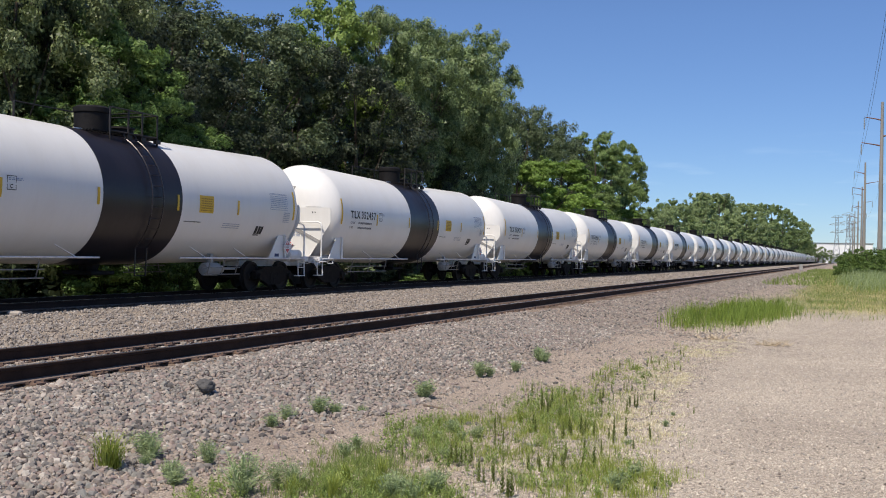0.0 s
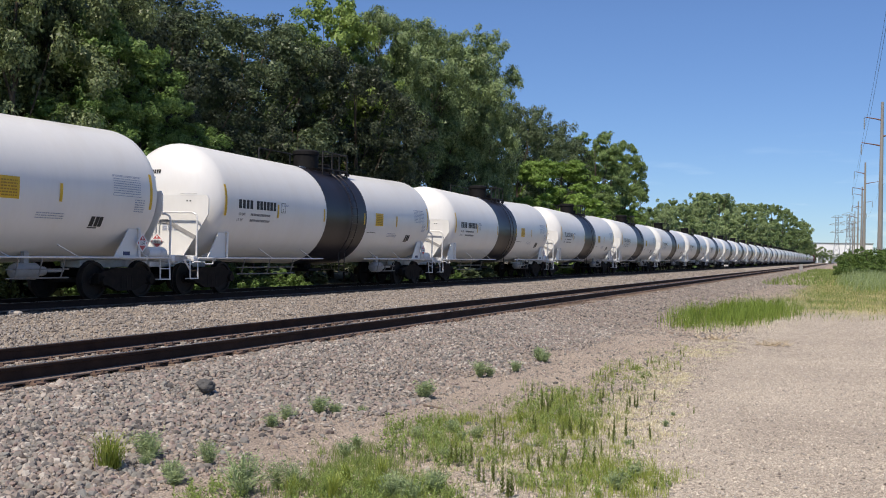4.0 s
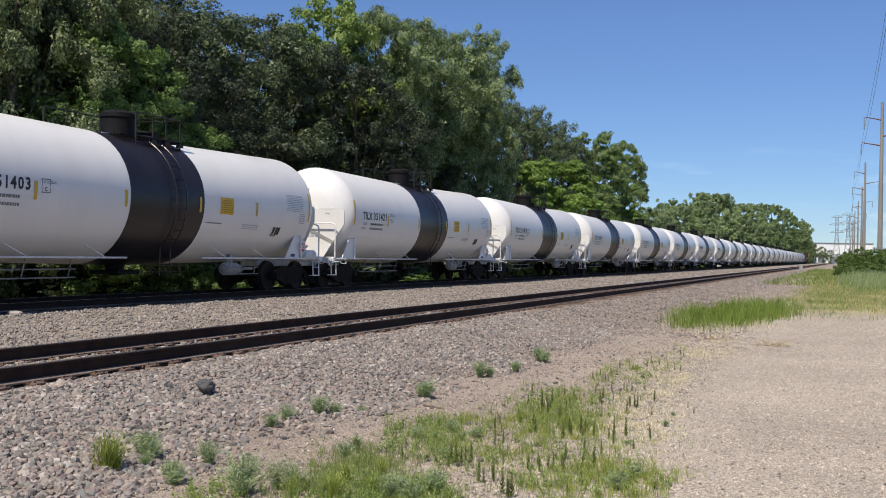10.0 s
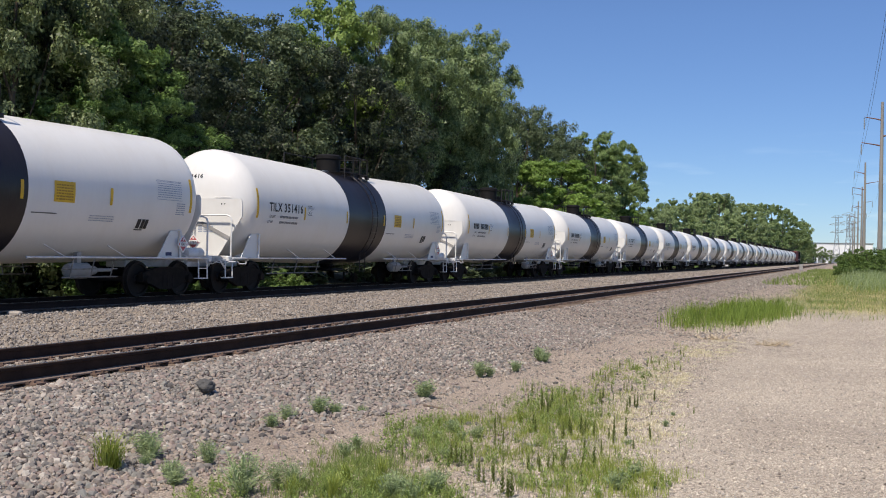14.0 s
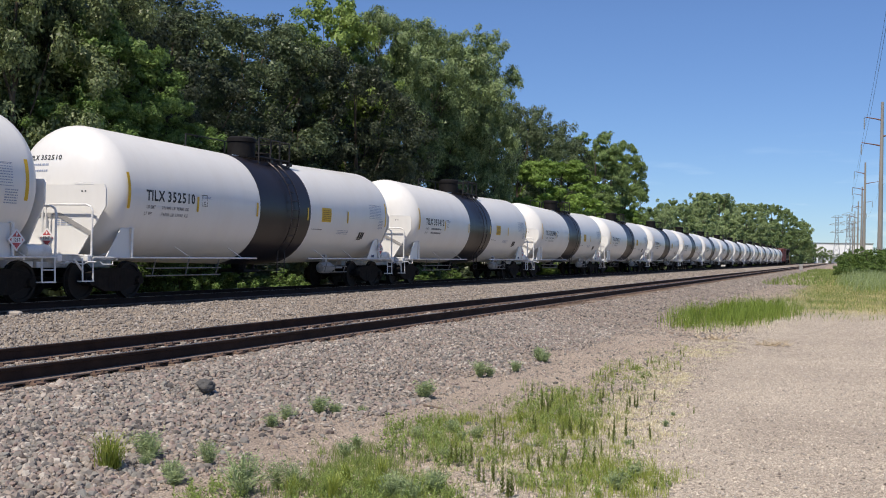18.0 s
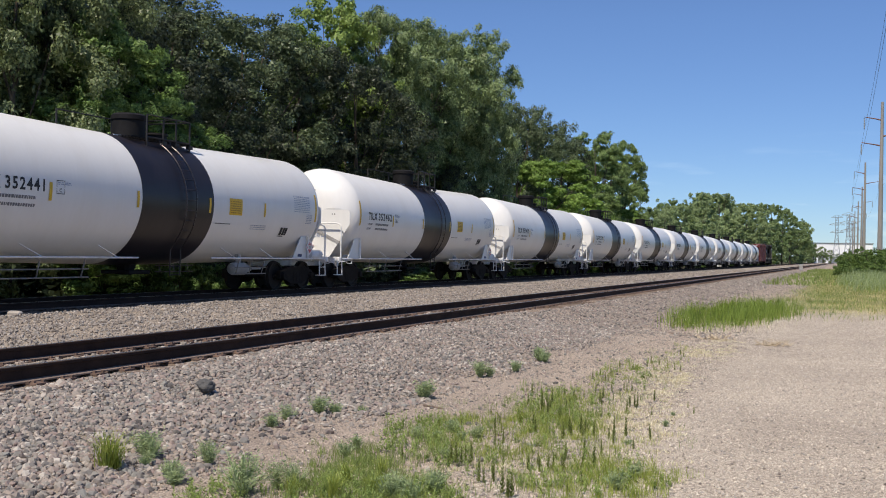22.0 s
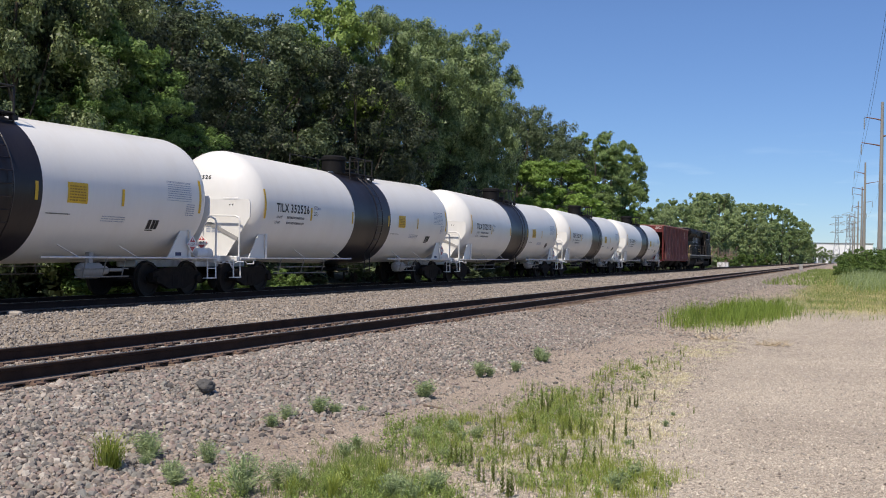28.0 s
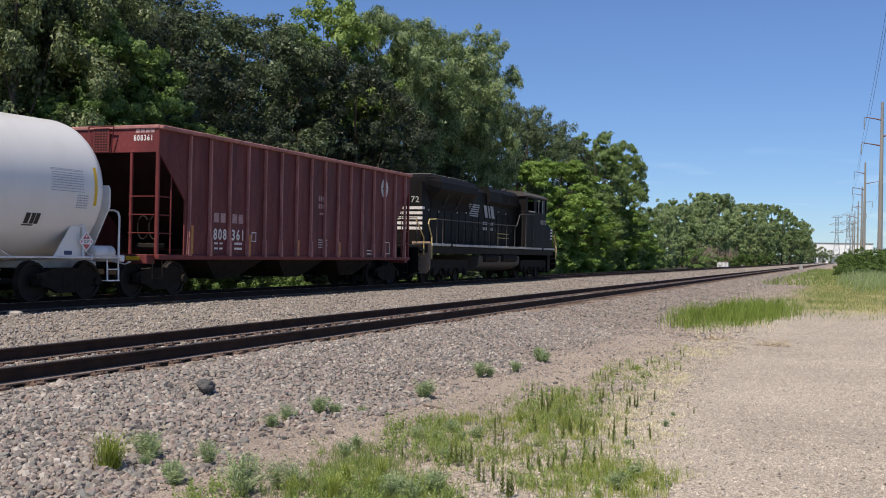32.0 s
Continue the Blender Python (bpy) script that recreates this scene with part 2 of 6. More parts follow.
WEED_GREEN = island("feathery_green_weed_leaf", (0.17, 0.25, 0.06), (0.39, 0.49, 0.17), 0.6, 0.38, 0.2, 0.3, 0.9)
SEED_HEAD = island("cream_dry_seed_head", (0.50, 0.44, 0.27), (0.88, 0.82, 0.62), 0.8, 0.25, 0.2)
SPIKE = island("olive_spike_leaf", (0.11, 0.145, 0.04), (0.26, 0.305, 0.09), 0.6, 0.33, 0.25)
PANEL_INK = mk("brown_panel_print", (0.36, 0.19, 0.02), 0.2, 8, 60, 0.6, bump=0)
STRAW = mk("dead_straw_stalk", (0.50, 0.41, 0.29), 0.3, 6, 40, 0.9, bump=0.1)
GRASS_DRY = island("yellow_dry_grass_blade", (0.34, 0.32, 0.12), (0.66, 0.58, 0.33), 0.6, 0.3, 0.3)
WEED = island("grey_green_weed_leaf", (0.23, 0.30, 0.15), (0.45, 0.54, 0.29), 0.6, 0.38, 0.3)
STONE = island("crushed_ballast_stone", (0.108, 0.099, 0.094), (0.465, 0.428, 0.38), 0.9, 0, 0.2, 0.16, 1.2, ((0.185, 0.173, 0.162), (0.29, 0.224, 0.20), (0.228, 0.228, 0.213), (0.325, 0.265, 0.227), (0.243, 0.23, 0.206), (0.345, 0.287, 0.248)))
STONE_TAN = island("brown_grey_ballast_stone", (0.14, 0.122, 0.11), (0.43, 0.38, 0.335), 0.9, 0, 0.3, 0.12, 1.0, ((0.24, 0.21, 0.185), (0.30, 0.255, 0.22), (0.25, 0.235, 0.215)))
PEBBLE = island("pale_lot_pebble", (0.21, 0.18, 0.155), (0.72, 0.65, 0.55), 0.9, 0, 0.3, 0.1, 1.0, ((0.42, 0.37, 0.315), (0.34, 0.315, 0.285), (0.54, 0.48, 0.40)))


# ---------------------------------------------------------------- mesh builders
class Shape:
    """Collects vertices and faces of one part."""

    def __init__(self):
        self.v, self.f = [], []

    def add(self, verts, faces):
        o = len(self.v)
        self.v += [tuple(p) for p in verts]
        self.f += [tuple(i + o for i in q) for q in faces]
        return self

    def box(self, c, s, ch=0.0):
        """A box with centre c and size s, its edges chamfered by ch."""
        cx, cy, cz = c
        hx, hy, hz = s[0] / 2, s[1] / 2, s[2] / 2
        if not ch:
            vs = [(cx + a * hx, cy + b * hy, cz + d * hz) for d in (-1, 1) for b in (-1, 1) for a in (-1, 1)]
            return self.add(vs, [(0, 2, 3, 1), (4, 5, 7, 6), (0, 1, 5, 4), (2, 6, 7, 3), (0, 4, 6, 2), (1, 3, 7, 5)])
        bm = bmesh.new()
        bmesh.ops.create_cube(bm, size=1, matrix=Matrix.Translation(c) @ Matrix.Diagonal((*s, 1)))
        bmesh.ops.bevel(bm, geom=bm.edges[:], offset=ch, segments=1, affect="EDGES")
        bm.verts.index_update()
        self.add([p.co for p in bm.verts], [[p.index for p in q.verts] for q in bm.faces])
        bm.free()
        return self

    def tube(self, pts, r, n=6, r2=None):
        """A round bar through the points, tapering from r to r2."""
        pts = [Vector(p) for p in pts]
        rings, k = [], len(pts)
        for i, p in enumerate(pts):
            d = (pts[min(i + 1, k - 1)] - pts[max(i - 1, 0)]).normalized()
            u = d.cross(Vector((0, 0, 1)) if abs(d.z) < 0.9 else Vector((1, 0, 0))).normalized()
            w = d.cross(u)
            q = r if r2 is None else r + (r2 - r) * i / (k - 1)
            rings.append([p + (u * math.cos(a) + w * math.sin(a)) * q for a in (2 * math.pi * j / n for j in range(n))])
        vs = [p for g in rings for p in g]
        fs = [(i * n + j, i * n + (j + 1) % n, (i + 1) * n + (j + 1) % n, (i + 1) * n + j) for i in range(k - 1) for j in range(n)]
        fs += [tuple(range(n))[::-1], tuple(range((k - 1) * n, k * n))]
        return self.add(vs, fs)

    def prism(self, poly, axis, a, b):
        """A polygon in the plane across the axis, drawn out from a to b."""
        def put(p, t):
            q = list(p)
            q.insert(axis, t)
            return q
        n = len(poly)
        vs = [put(p, a) for p in poly] + [put(p, b) for p in poly]
        fs = [tuple(range(n)), tuple(range(n, 2 * n))[::-1]]
        fs += [(i, i + n, (i + 1) % n + n, (i + 1) % n) for i in range(n)]
        return self.add(vs, fs)

    def lathe(self, prof, axis=1, n=32, shift=None, closed=True):
        """Rings of (station, radius) round the axis; shift(station) lifts a ring."""
        vs, fs = [], []
        for s, r in prof:
            dz = shift(s) if shift else 0
            for j in range(n):
                a = 2 * math.pi * j / n
                c, d = math.cos(a) * r, math.sin(a) * r
                vs.append({1: (c, s, d + dz), 2: (c, d, s), 0: (s, c, d + dz)}[axis])
        for i in range(len(prof) - 1):
            for j in range(n):
                q = (i * n + j, (i + 1) * n + j, (i + 1) * n + (j + 1) % n, i * n + (j + 1) % n)
                fs.append(q)
        if closed:
            fs += [tuple(range(n)), tuple(range((len(prof) - 1) * n, len(prof) * n))[::-1]]
        return self.add(vs, fs)

    def mesh(self, name, mat, smooth=False):
        me = bpy.data.meshes.new(name)
        me.from_pydata(self.v, [], self.f)
        bm = bmesh.new()
        bm.from_mesh(me)
        bmesh.ops.recalc_face_normals(bm, faces=bm.faces[:])
        bm.to_mesh(me)
        bm.free()
        me.materials.append(mat)
        if smooth:
            me.polygons.foreach_set("use_smooth", [True] * len(me.polygons))
            me.set_sharp_from_angle(angle=radians(38))
        return me


def part(name, shape, mat, parent, label="", smooth=False):
    me = shape.mesh(name, mat, smooth) if isinstance(shape, Shape) else shape
    ob = new(name, me)
    ob.parent = parent
    return tagged(ob, label)


def thing(name, label, category, m=None, group="", kind=""):
    ob = new(name)
    ob.empty_display_size = 0.2
    if m is not None:
        ob.matrix_basis = m
    return tagged(ob, label, category, group, kind)


def cloud_mesh(name, verts, faces, mat, smooth=False):
    """A mesh from arrays of vertices and equal faces."""
    me = bpy.data.meshes.new(name)
    k = faces.shape[1]
    me.vertices.add(len(verts))
    me.vertices.foreach_set("co", np.ascontiguousarray(verts, np.float32).ravel())
    me.loops.add(faces.size)
    me.loops.foreach_set("vertex_index", np.ascontiguousarray(faces, np.int32).ravel())
    me.polygons.add(len(faces))
    me.polygons.foreach_set("loop_start", np.arange(len(faces), dtype=np.int32) * k)
    me.polygons.foreach_set("use_smooth", [smooth] * len(faces))
    me.update(calc_edges=True)
    me.materials.append(mat)
    return me


# lettering, made while the scene is still empty
def letters(text, size):
    cu = bpy.data.curves.new("lettering", "FONT")
    cu.body, cu.size, cu.resolution_u, cu.offset = text, size, 2, 0.026
    ob = new("lettering", cu)
    bpy.context.view_layer.update()
    me = bpy.data.meshes.new_from_object(ob.evaluated_get(bpy.context.evaluated_depsgraph_get()))
    vs = [tuple(p.co) for p in me.vertices]
    fs = [tuple(p.vertices) for p in me.polygons]
    bpy.data.objects.remove(ob)
    bpy.data.curves.remove(cu)
    bpy.data.meshes.remove(me)
    return vs, fs


CAR_MARKS = {0: 352457, 1: 352439, 2: 352458, 3: 352497, 6: 352483, 7: 352465, 8: 352494, 9: 352496, 10: 351403, 11: 351421,
             12: 351410, 13: 352492, 14: 351420, 15: 351416, 18: 352437, 19: 352510, 20: 351412, 21: 352448, 22: 352470,
             23: 352441, 24: 352462, 25: 351419, 26: 352520, 27: 352524, 29: 352508, 30: 352526, 31: 352513, 32: 352534, 33: 352498}
# weights (pounds, kilograms) stencilled on cars where they can be read
LOADS = {352494: ((211300, 95850), (74700, 33900)), 352448: ((211500, 95950), (74500, 33800)), 352470: ((211400, 95900), (74600, 33850)),
         352458: ((211400, 95900), (74600, 33850)), 352492: ((211100, 95750), (74900, 33950)), 352510: ((211400, 95900), (74600, 33850)),
         352496: ((211400, 95900), (74600, 33850)), 352465: ((211400, 95900), (74600, 33850))}
GLYPHS = {c: letters(c, 1.0) for c in "TILX 0123456789AWDMKGBPUSC."}
ADVANCE = {"I": 0.30, " ": 0.48, "L": 0.56, "1": 0.56, ".": 0.28, "W": 0.9, "M": 0.8}


def line_of(text, size, squeeze=1.0):
    """The outline of a line of text from the origin to the right, and its length."""
    s, x = Shape(), 0.0
    for ch in text:
        vs, fs = GLYPHS[ch]
        if vs:
            s.add([((p[0] + x) * size * squeeze, p[1] * size, 0) for p in vs], fs)
        x += ADVANCE.get(ch, 0.62)
    return s, x * size * squeeze


# ---------------------------------------------------------------- ground
def level(x):
    """Height of the ground across the line."""
    xs = [-60, -26, -21, -19.6, -16.1, -15.3, -12.4, -11.0, -7.3, -4.9, -3.0, 0, 8, 30]
    zs = [0.2, -0.35, -0.50, -0.24, -0.20, -0.13, -0.13, -0.20, -0.22, -0.46, -0.44, -0.42, -0.35, 0.1]
    return float(np.interp(x, xs, zs))


def relief(x, y):
    """Small humps of the ground near the camera."""
    if not (-24 < x < 12 and abs(y) < 60):
        return 0.0
    return (1.0 if x < -2 else 0.35) * (0.035 * noise.noise((x * 0.7, y * 0.7, 0)) + 0.02 * noise.noise((x * 2.1, y * 2.1, 5)))


def ground_material():
    m = bpy.data.materials.new("gravel_and_soil")
    m.use_nodes = True
    n, l = m.node_tree.nodes, m.node_tree.links
    b = n["Principled BSDF"]
    b.inputs["Roughness"].default_value = 0.95
    b.inputs["Specular IOR Level"].default_value = 0.2
    g = n.new("ShaderNodeNewGeometry")
    sp = n.new("ShaderNodeSeparateXYZ")
    l.new(g.outputs["Position"], sp.inputs[0])

    def noise_at(scale, detail=4):
        t = n.new("ShaderNodeTexNoise")
        t.inputs["Scale"].default_value, t.inputs["Detail"].default_value = scale, detail
        l.new(g.outputs["Position"], t.inputs["Vector"])
        return t.outputs["Fac"]

    def math_node(op, a, c, d=None, clamp=False):
        x = n.new("ShaderNodeMath")
        x.operation, x.use_clamp = op, clamp
        for i, v in enumerate((a, c, d)):
            if v is None:
                continue
            if isinstance(v, (int, float)):
                x.inputs[i].default_value = v
            else:
                l.new(v, x.inputs[i])
        return x.outputs[0]

    def ramp_of(fac, a, c):
        r = n.new("ShaderNodeMapRange")
        r.inputs["From Min"].default_value, r.inputs["From Max"].default_value = a, c
        l.new(fac, r.inputs[0])
        return r.outputs[0]

    def blend(fac, a, c, kind="MIX"):
        x = n.new("ShaderNodeMix")
        x.data_type, x.blend_type = "RGBA", kind
        for sock, v in ((x.inputs[0], fac), (x.inputs[6], a), (x.inputs[7], c)):
            if isinstance(v, (int, float)):
                sock.default_value = v
            elif isinstance(v, tuple):
                sock.default_value = (*v, 1)
            else:
                l.new(v, sock)
        return x.outputs[2]

    wob = math_node("MULTIPLY_ADD", noise_at(0.55, 5), 2.4, -1.2)
    xx = math_node("ADD", sp.outputs["X"], wob)
    r = n.new("ShaderNodeValToRGB")
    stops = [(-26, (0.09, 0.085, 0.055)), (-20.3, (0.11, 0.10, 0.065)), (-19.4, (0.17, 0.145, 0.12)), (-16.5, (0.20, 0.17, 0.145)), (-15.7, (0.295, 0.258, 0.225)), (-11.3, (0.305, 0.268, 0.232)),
             (-10.3, (0.29, 0.25, 0.222)), (-5.6, (0.29, 0.25, 0.222)), (-4.7, (0.34, 0.29, 0.25)), (-3.0, (0.385, 0.33, 0.28)),
             (-1.7, (0.435, 0.39, 0.338)), (6, (0.425, 0.38, 0.333))]
    el = r.color_ramp.elements
    for i, (x, c) in enumerate(stops):
        e = el[i] if i < 2 else el.new((x + 26) / 32)
        e.position, e.color = (x + 26) / 32, (*c, 1)
    l.new(math_node("MULTIPLY_ADD", xx, 1 / 32, 26 / 32), r.inputs[0])
    col = r.outputs[0]
    # grown-over field beyond the lot
    field = math_node("MULTIPLY", ramp_of(math_node("ADD", sp.outputs["Y"], math_node("MULTIPLY", wob, 3.0)), 33, 42),
                      ramp_of(math_node("ADD", sp.outputs["X"], wob), -3.6, -1.5))
    col = blend(field, col, blend(ramp_of(noise_at(0.25, 5), 0.35, 0.65), (0.13, 0.17, 0.05), (0.40, 0.36, 0.17)))
    # far land on both sides
    far = ramp_of(math_node("ABSOLUTE", math_node("ADD", sp.outputs["X"], 6.0), 0.0), 28, 45)
    col = blend(far, col, (0.10, 0.14, 0.05))
    # damp and dusty patches, single stones, grain
    col = blend(0.38, col, blend(ramp_of(noise_at(0.5, 7), 0.3, 0.7), (0.36, 0.34, 0.32), (0.64, 0.63, 0.60)), "OVERLAY")
    vo = n.new("ShaderNodeTexVoronoi")
    vo.inputs["Scale"].default_value = 85
    l.new(g.outputs["Position"], vo.inputs["Vector"])
    sv = n.new("ShaderNodeSeparateColor")
    l.new(vo.outputs["Color"], sv.inputs[0])
    col = blend(1.0, col, blend(ramp_of(sv.outputs[0], 0, 1), (0.50, 0.485, 0.475), (1.45, 1.43, 1.40)), "MULTIPLY")
    v2 = n.new("ShaderNodeTexVoronoi")
    v2.inputs["Scale"].default_value = 210
    l.new(g.outputs["Position"], v2.inputs["Vector"])
    s2 = n.new("ShaderNodeSeparateColor")
    l.new(v2.outputs["Color"], s2.inputs[0])
    col = blend(1.0, col, blend(ramp_of(s2.outputs[1], 0, 1), (0.62, 0.61, 0.60), (1.28, 1.27, 1.25)), "MULTIPLY")
    l.new(col, b.inputs["Base Color"])
    bp = n.new("ShaderNodeBump")
    bp.inputs["Strength"].default_value, bp.inputs["Distance"].default_value = 0.28, 0.012
    l.new(math_node("ADD", vo.outputs["Distance"], math_node("MULTIPLY", v2.outputs["Distance"], 0.5)), bp.inputs["Height"])
    l.new(bp.outputs[0], b.inputs["Normal"])
    return m


def spread(near, step, far, growth):
    out, d = [], step
    x = near
    while x < far:
        out.append(x)
        x += d
        d *= growth
    return out + [far]


def build_ground():
    xs = [-p for p in spread(27, 1.0, 3000, 1.35)][::-1] + list(np.arange(-26, 6, 0.25)) + spread(6, 0.6, 3000, 1.35)
    ys = [-p for p in spread(4, 1.0, 1500, 1.4)][::-1] + list(np.arange(-3, 32, 0.3)) + spread(32, 0.5, 4500, 1.07)
    X, Y = np.meshgrid(np.array(xs), np.array(ys), indexing="ij")
    Z = np.vectorize(level)(X)
    Z += np.vectorize(relief)(X, Y)
    a, c = X.shape
    idx = np.arange(a * c).reshape(a, c)
    q = np.stack([idx[:-1, :-1], idx[1:, :-1], idx[1:, 1:], idx[:-1, 1:]], -1).reshape(-1, 4)
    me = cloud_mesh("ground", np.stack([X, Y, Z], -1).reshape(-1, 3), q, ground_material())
    me.polygons.foreach_set("use_smooth", [True] * len(me.polygons))
    tagged(new("ground", me), "stony ground of ballast, bare dirt and pale gravel lot", "ground", kind="structure")


build_ground()


# ---------------------------------------------------------------- tracks
def rail_shape(x, y0, y1):
    prof = [(-0.076, -0.182), (0.076, -0.182), (0.076, -0.168), (0.012, -0.145), (0.010, -0.045), (0.036, -0.034), (0.036, -0.006),
            (0.028, 0.0), (-0.028, 0.0), (-0.036, -0.006), (-0.036, -0.034), (-0.010, -0.045), (-0.012, -0.145), (-0.076, -0.168)]
    return Shape().prism([(x + p, z) for p, z in prof], 1, y0, y1)


def spike_meshes():
    plate = Shape().box((0, 0, 0), (0.36, 0.19, 0.02))
    for dx, dy in ((-0.11, 0.05), (0.11, -0.05), (-0.145, -0.05), (0.145, 0.05)):
        plate.box((dx, dy, 0.022), (0.035, 0.03, 0.03))
    anchor = Shape().box((0, 0, 0.0), (0.19, 0.025, 0.04)).box((0.085, 0, 0.015), (0.03, 0.03, 0.03))
    return plate.mesh("tie_plate", RAIL_RUST), anchor.mesh("rail_anchor", RAIL_RUST)


PLATE_MESH, ANCHOR_MESH = spike_meshes()
TIE_MESHES = []
for k in range(4):
    s = Shape().box((0, 0, -0.09), (2.59, 0.23, 0.18), 0.012)
    rr = random.Random(k)
    s.v = [(p[0] + rr.uniform(-0.02, 0.02), p[1] + rr.uniform(-0.012, 0.012), p[2] + rr.uniform(-0.008, 0.004)) for p in s.v]
    TIE_MESHES.append(s.mesh("tie", TIE))


def build_track(x, label, y_parts, spacing):
    """Two rails on timber sleepers; the nearest sleepers are parts, the rest is joined."""
    track = thing("track", label, "railway track", pose(x, 0, 0), kind="structure")
    for side in (-1, 1):
        rail = part("rail", rail_shape(side * 0.7535, -70, 1400), RAIL_SIDE, track, "rusted steel rail")
        head = Shape().box((side * 0.7535, 665, 0.001), (0.05, 1470, 0.004))
        part("running_surface", head, RAIL_TOP, rail, "worn bright rail head")
        foot = Shape()
        for q in (-1, 1):
            foot.prism([(side * 0.7535 + q * a, z) for a, z in ((0.022, -0.147), (0.079, -0.165), (0.079, -0.180), (0.022, -0.160))], 1, -70, 400)
        part("rail_foot", foot, LIT_RAIL_FOOT, rail, "brown rail foot lightened for sunlight")
    y, far_ties, far_plates = -14.0, Shape(), Shape()
    rnd = random.Random(int(-x))
    while y < 420:
        jitter = rnd.uniform(-0.03, 0.03)
        if y < y_parts:
            tie = part("tie", rnd.choice(TIE_MESHES), TIE, track)
            tie.matrix_basis = pose(rnd.uniform(-0.03, 0.03), y + jitter, -0.2, 0, 0, rnd.uniform(-1.2, 1.2))
            for side in (-1, 1):
                pl = part("tie_plate", PLATE_MESH, RAIL_RUST, tie)
                pl.matrix_basis = pose(side * 0.7535, 0, 0.012)
                for off in (-0.14, 0.14):
                    if rnd.random() < 0.6:
                        an = part("rail_anchor", ANCHOR_MESH, RAIL_RUST, track)
                        an.matrix_basis = pose(side * 0.7535 + rnd.uniform(-0.02, 0.02), y + jitter + off + rnd.uniform(-0.04, 0.04), -0.185, rnd.uniform(-15, 15), rnd.uniform(-8, 8), rnd.choice((0, 180)) + rnd.uniform(-25, 25))
        else:
            far_ties.box((rnd.uniform(-0.03, 0.03), y + jitter, -0.29), (2.59, 0.23, 0.18))
            for side in (-1, 1):
                far_plates.box((side * 0.7535, y + jitter, -0.175), (0.36, 0.19, 0.03))
        y += spacing
    tagged(part("far_ties", far_ties, TIE, track, "weathered timber sleepers"), kind="stuff")
    tagged(part("far_tie_plates", far_plates, RAIL_RUST, track, "rusty tie plates"), kind="stuff")


# ---------------------------------------------------------------- stones, grass
def stone_bases(rng, count, rough):
    """Uneven worn chunks of crushed stone of about unit radius, twenty faces each."""
    g = (1 + 5 ** 0.5) / 2
    v = np.array([(-1, g, 0), (1, g, 0), (-1, -g, 0), (1, -g, 0), (0, -1, g), (0, 1, g), (0, -1, -g), (0, 1, -g), (g, 0, -1), (g, 0, 1), (-g, 0, -1), (-g, 0, 1)]) / 1.9
    f = np.array([(0, 11, 5), (0, 5, 1), (0, 1, 7), (0, 7, 10), (0, 10, 11), (1, 5, 9), (5, 11, 4), (11, 10, 2), (10, 7, 6), (7, 1, 8),
                  (3, 9, 4), (3, 4, 2), (3, 2, 6), (3, 6, 8), (3, 8, 9), (4, 9, 5), (2, 4, 11), (6, 2, 10), (8, 6, 7), (9, 8, 1)])
    out = []
    for _ in range(count):
        p = v * rng.uniform(0.82, 1.25, (12, 1)) + rng.uniform(-rough, rough, v.shape)
        for _ in range(3):
            n = rng.normal(size=3)
            n /= np.linalg.norm(n)
            cut = p @ n - rng.uniform(0.45, 0.75)
            p = p - np.maximum(cut, 0)[:, None] * n
        out.append(p * rng.uniform(0.7, 1.3, 3))
    return out, f


def octa():
    v = np.array([(1, 0, 0), (-1, 0, 0), (0, 1, 0), (0, -1, 0), (0, 0, 1), (0, 0, -1)], float)
    f = np.array([(0, 2, 4), (2, 1, 4), (1, 3, 4), (3, 0, 4), (2, 0, 5), (1, 2, 5), (3, 1, 5), (0, 3, 5)])
    return v, f


def turns(rng, k):
    q = rng.normal(size=(k, 4))
    q /= np.linalg.norm(q, axis=1)[:, None]
    w, x, y, z = q.T
    return np.stack([1 - 2 * (y * y + z * z), 2 * (x * y - z * w), 2 * (x * z + y * w), 2 * (x * y + z * w), 1 - 2 * (x * x + z * z),
                     2 * (y * z - x * w), 2 * (x * z - y * w), 2 * (y * z + x * w), 1 - 2 * (x * x + y * y)], -1).reshape(-1, 3, 3)


def scatter_stones(name, label, mat, seed, places, size, simple=False):
    """Stones of the given sizes lying half sunk at the places (x, y)."""
    rng = np.random.default_rng(seed)
    if simple:
        ov, f = octa()
        bases = [ov * rng.uniform(0.6, 1.2, 3) for _ in range(6)]
    else:
        bases, f = stone_bases(rng, 40, 0.14)
    k, nv = len(places), len(bases[0])
    pick = rng.integers(0, len(bases), k)
    R = turns(rng, k)
    sz = size * np.clip(rng.lognormal(0, 0.36, k), 0.5, 1.75)
    z = np.array([level(p) + relief(p, q) for p, q in places]) + sz * 0.25
    V = np.einsum("kij,kvj->kvi", R, np.stack(bases)[pick]) * sz[:, None, None]
    V[:, :, 2] *= 0.9
    V += np.stack([places[:, 0], places[:, 1], z], -1)[:, None, :]
    F = (f[None] + (np.arange(k) * nv)[:, None, None]).reshape(-1, 3)
    return tagged(new(name, cloud_mesh(name, V.reshape(-1, 3), F, mat)), label, "stones", kind="stuff")


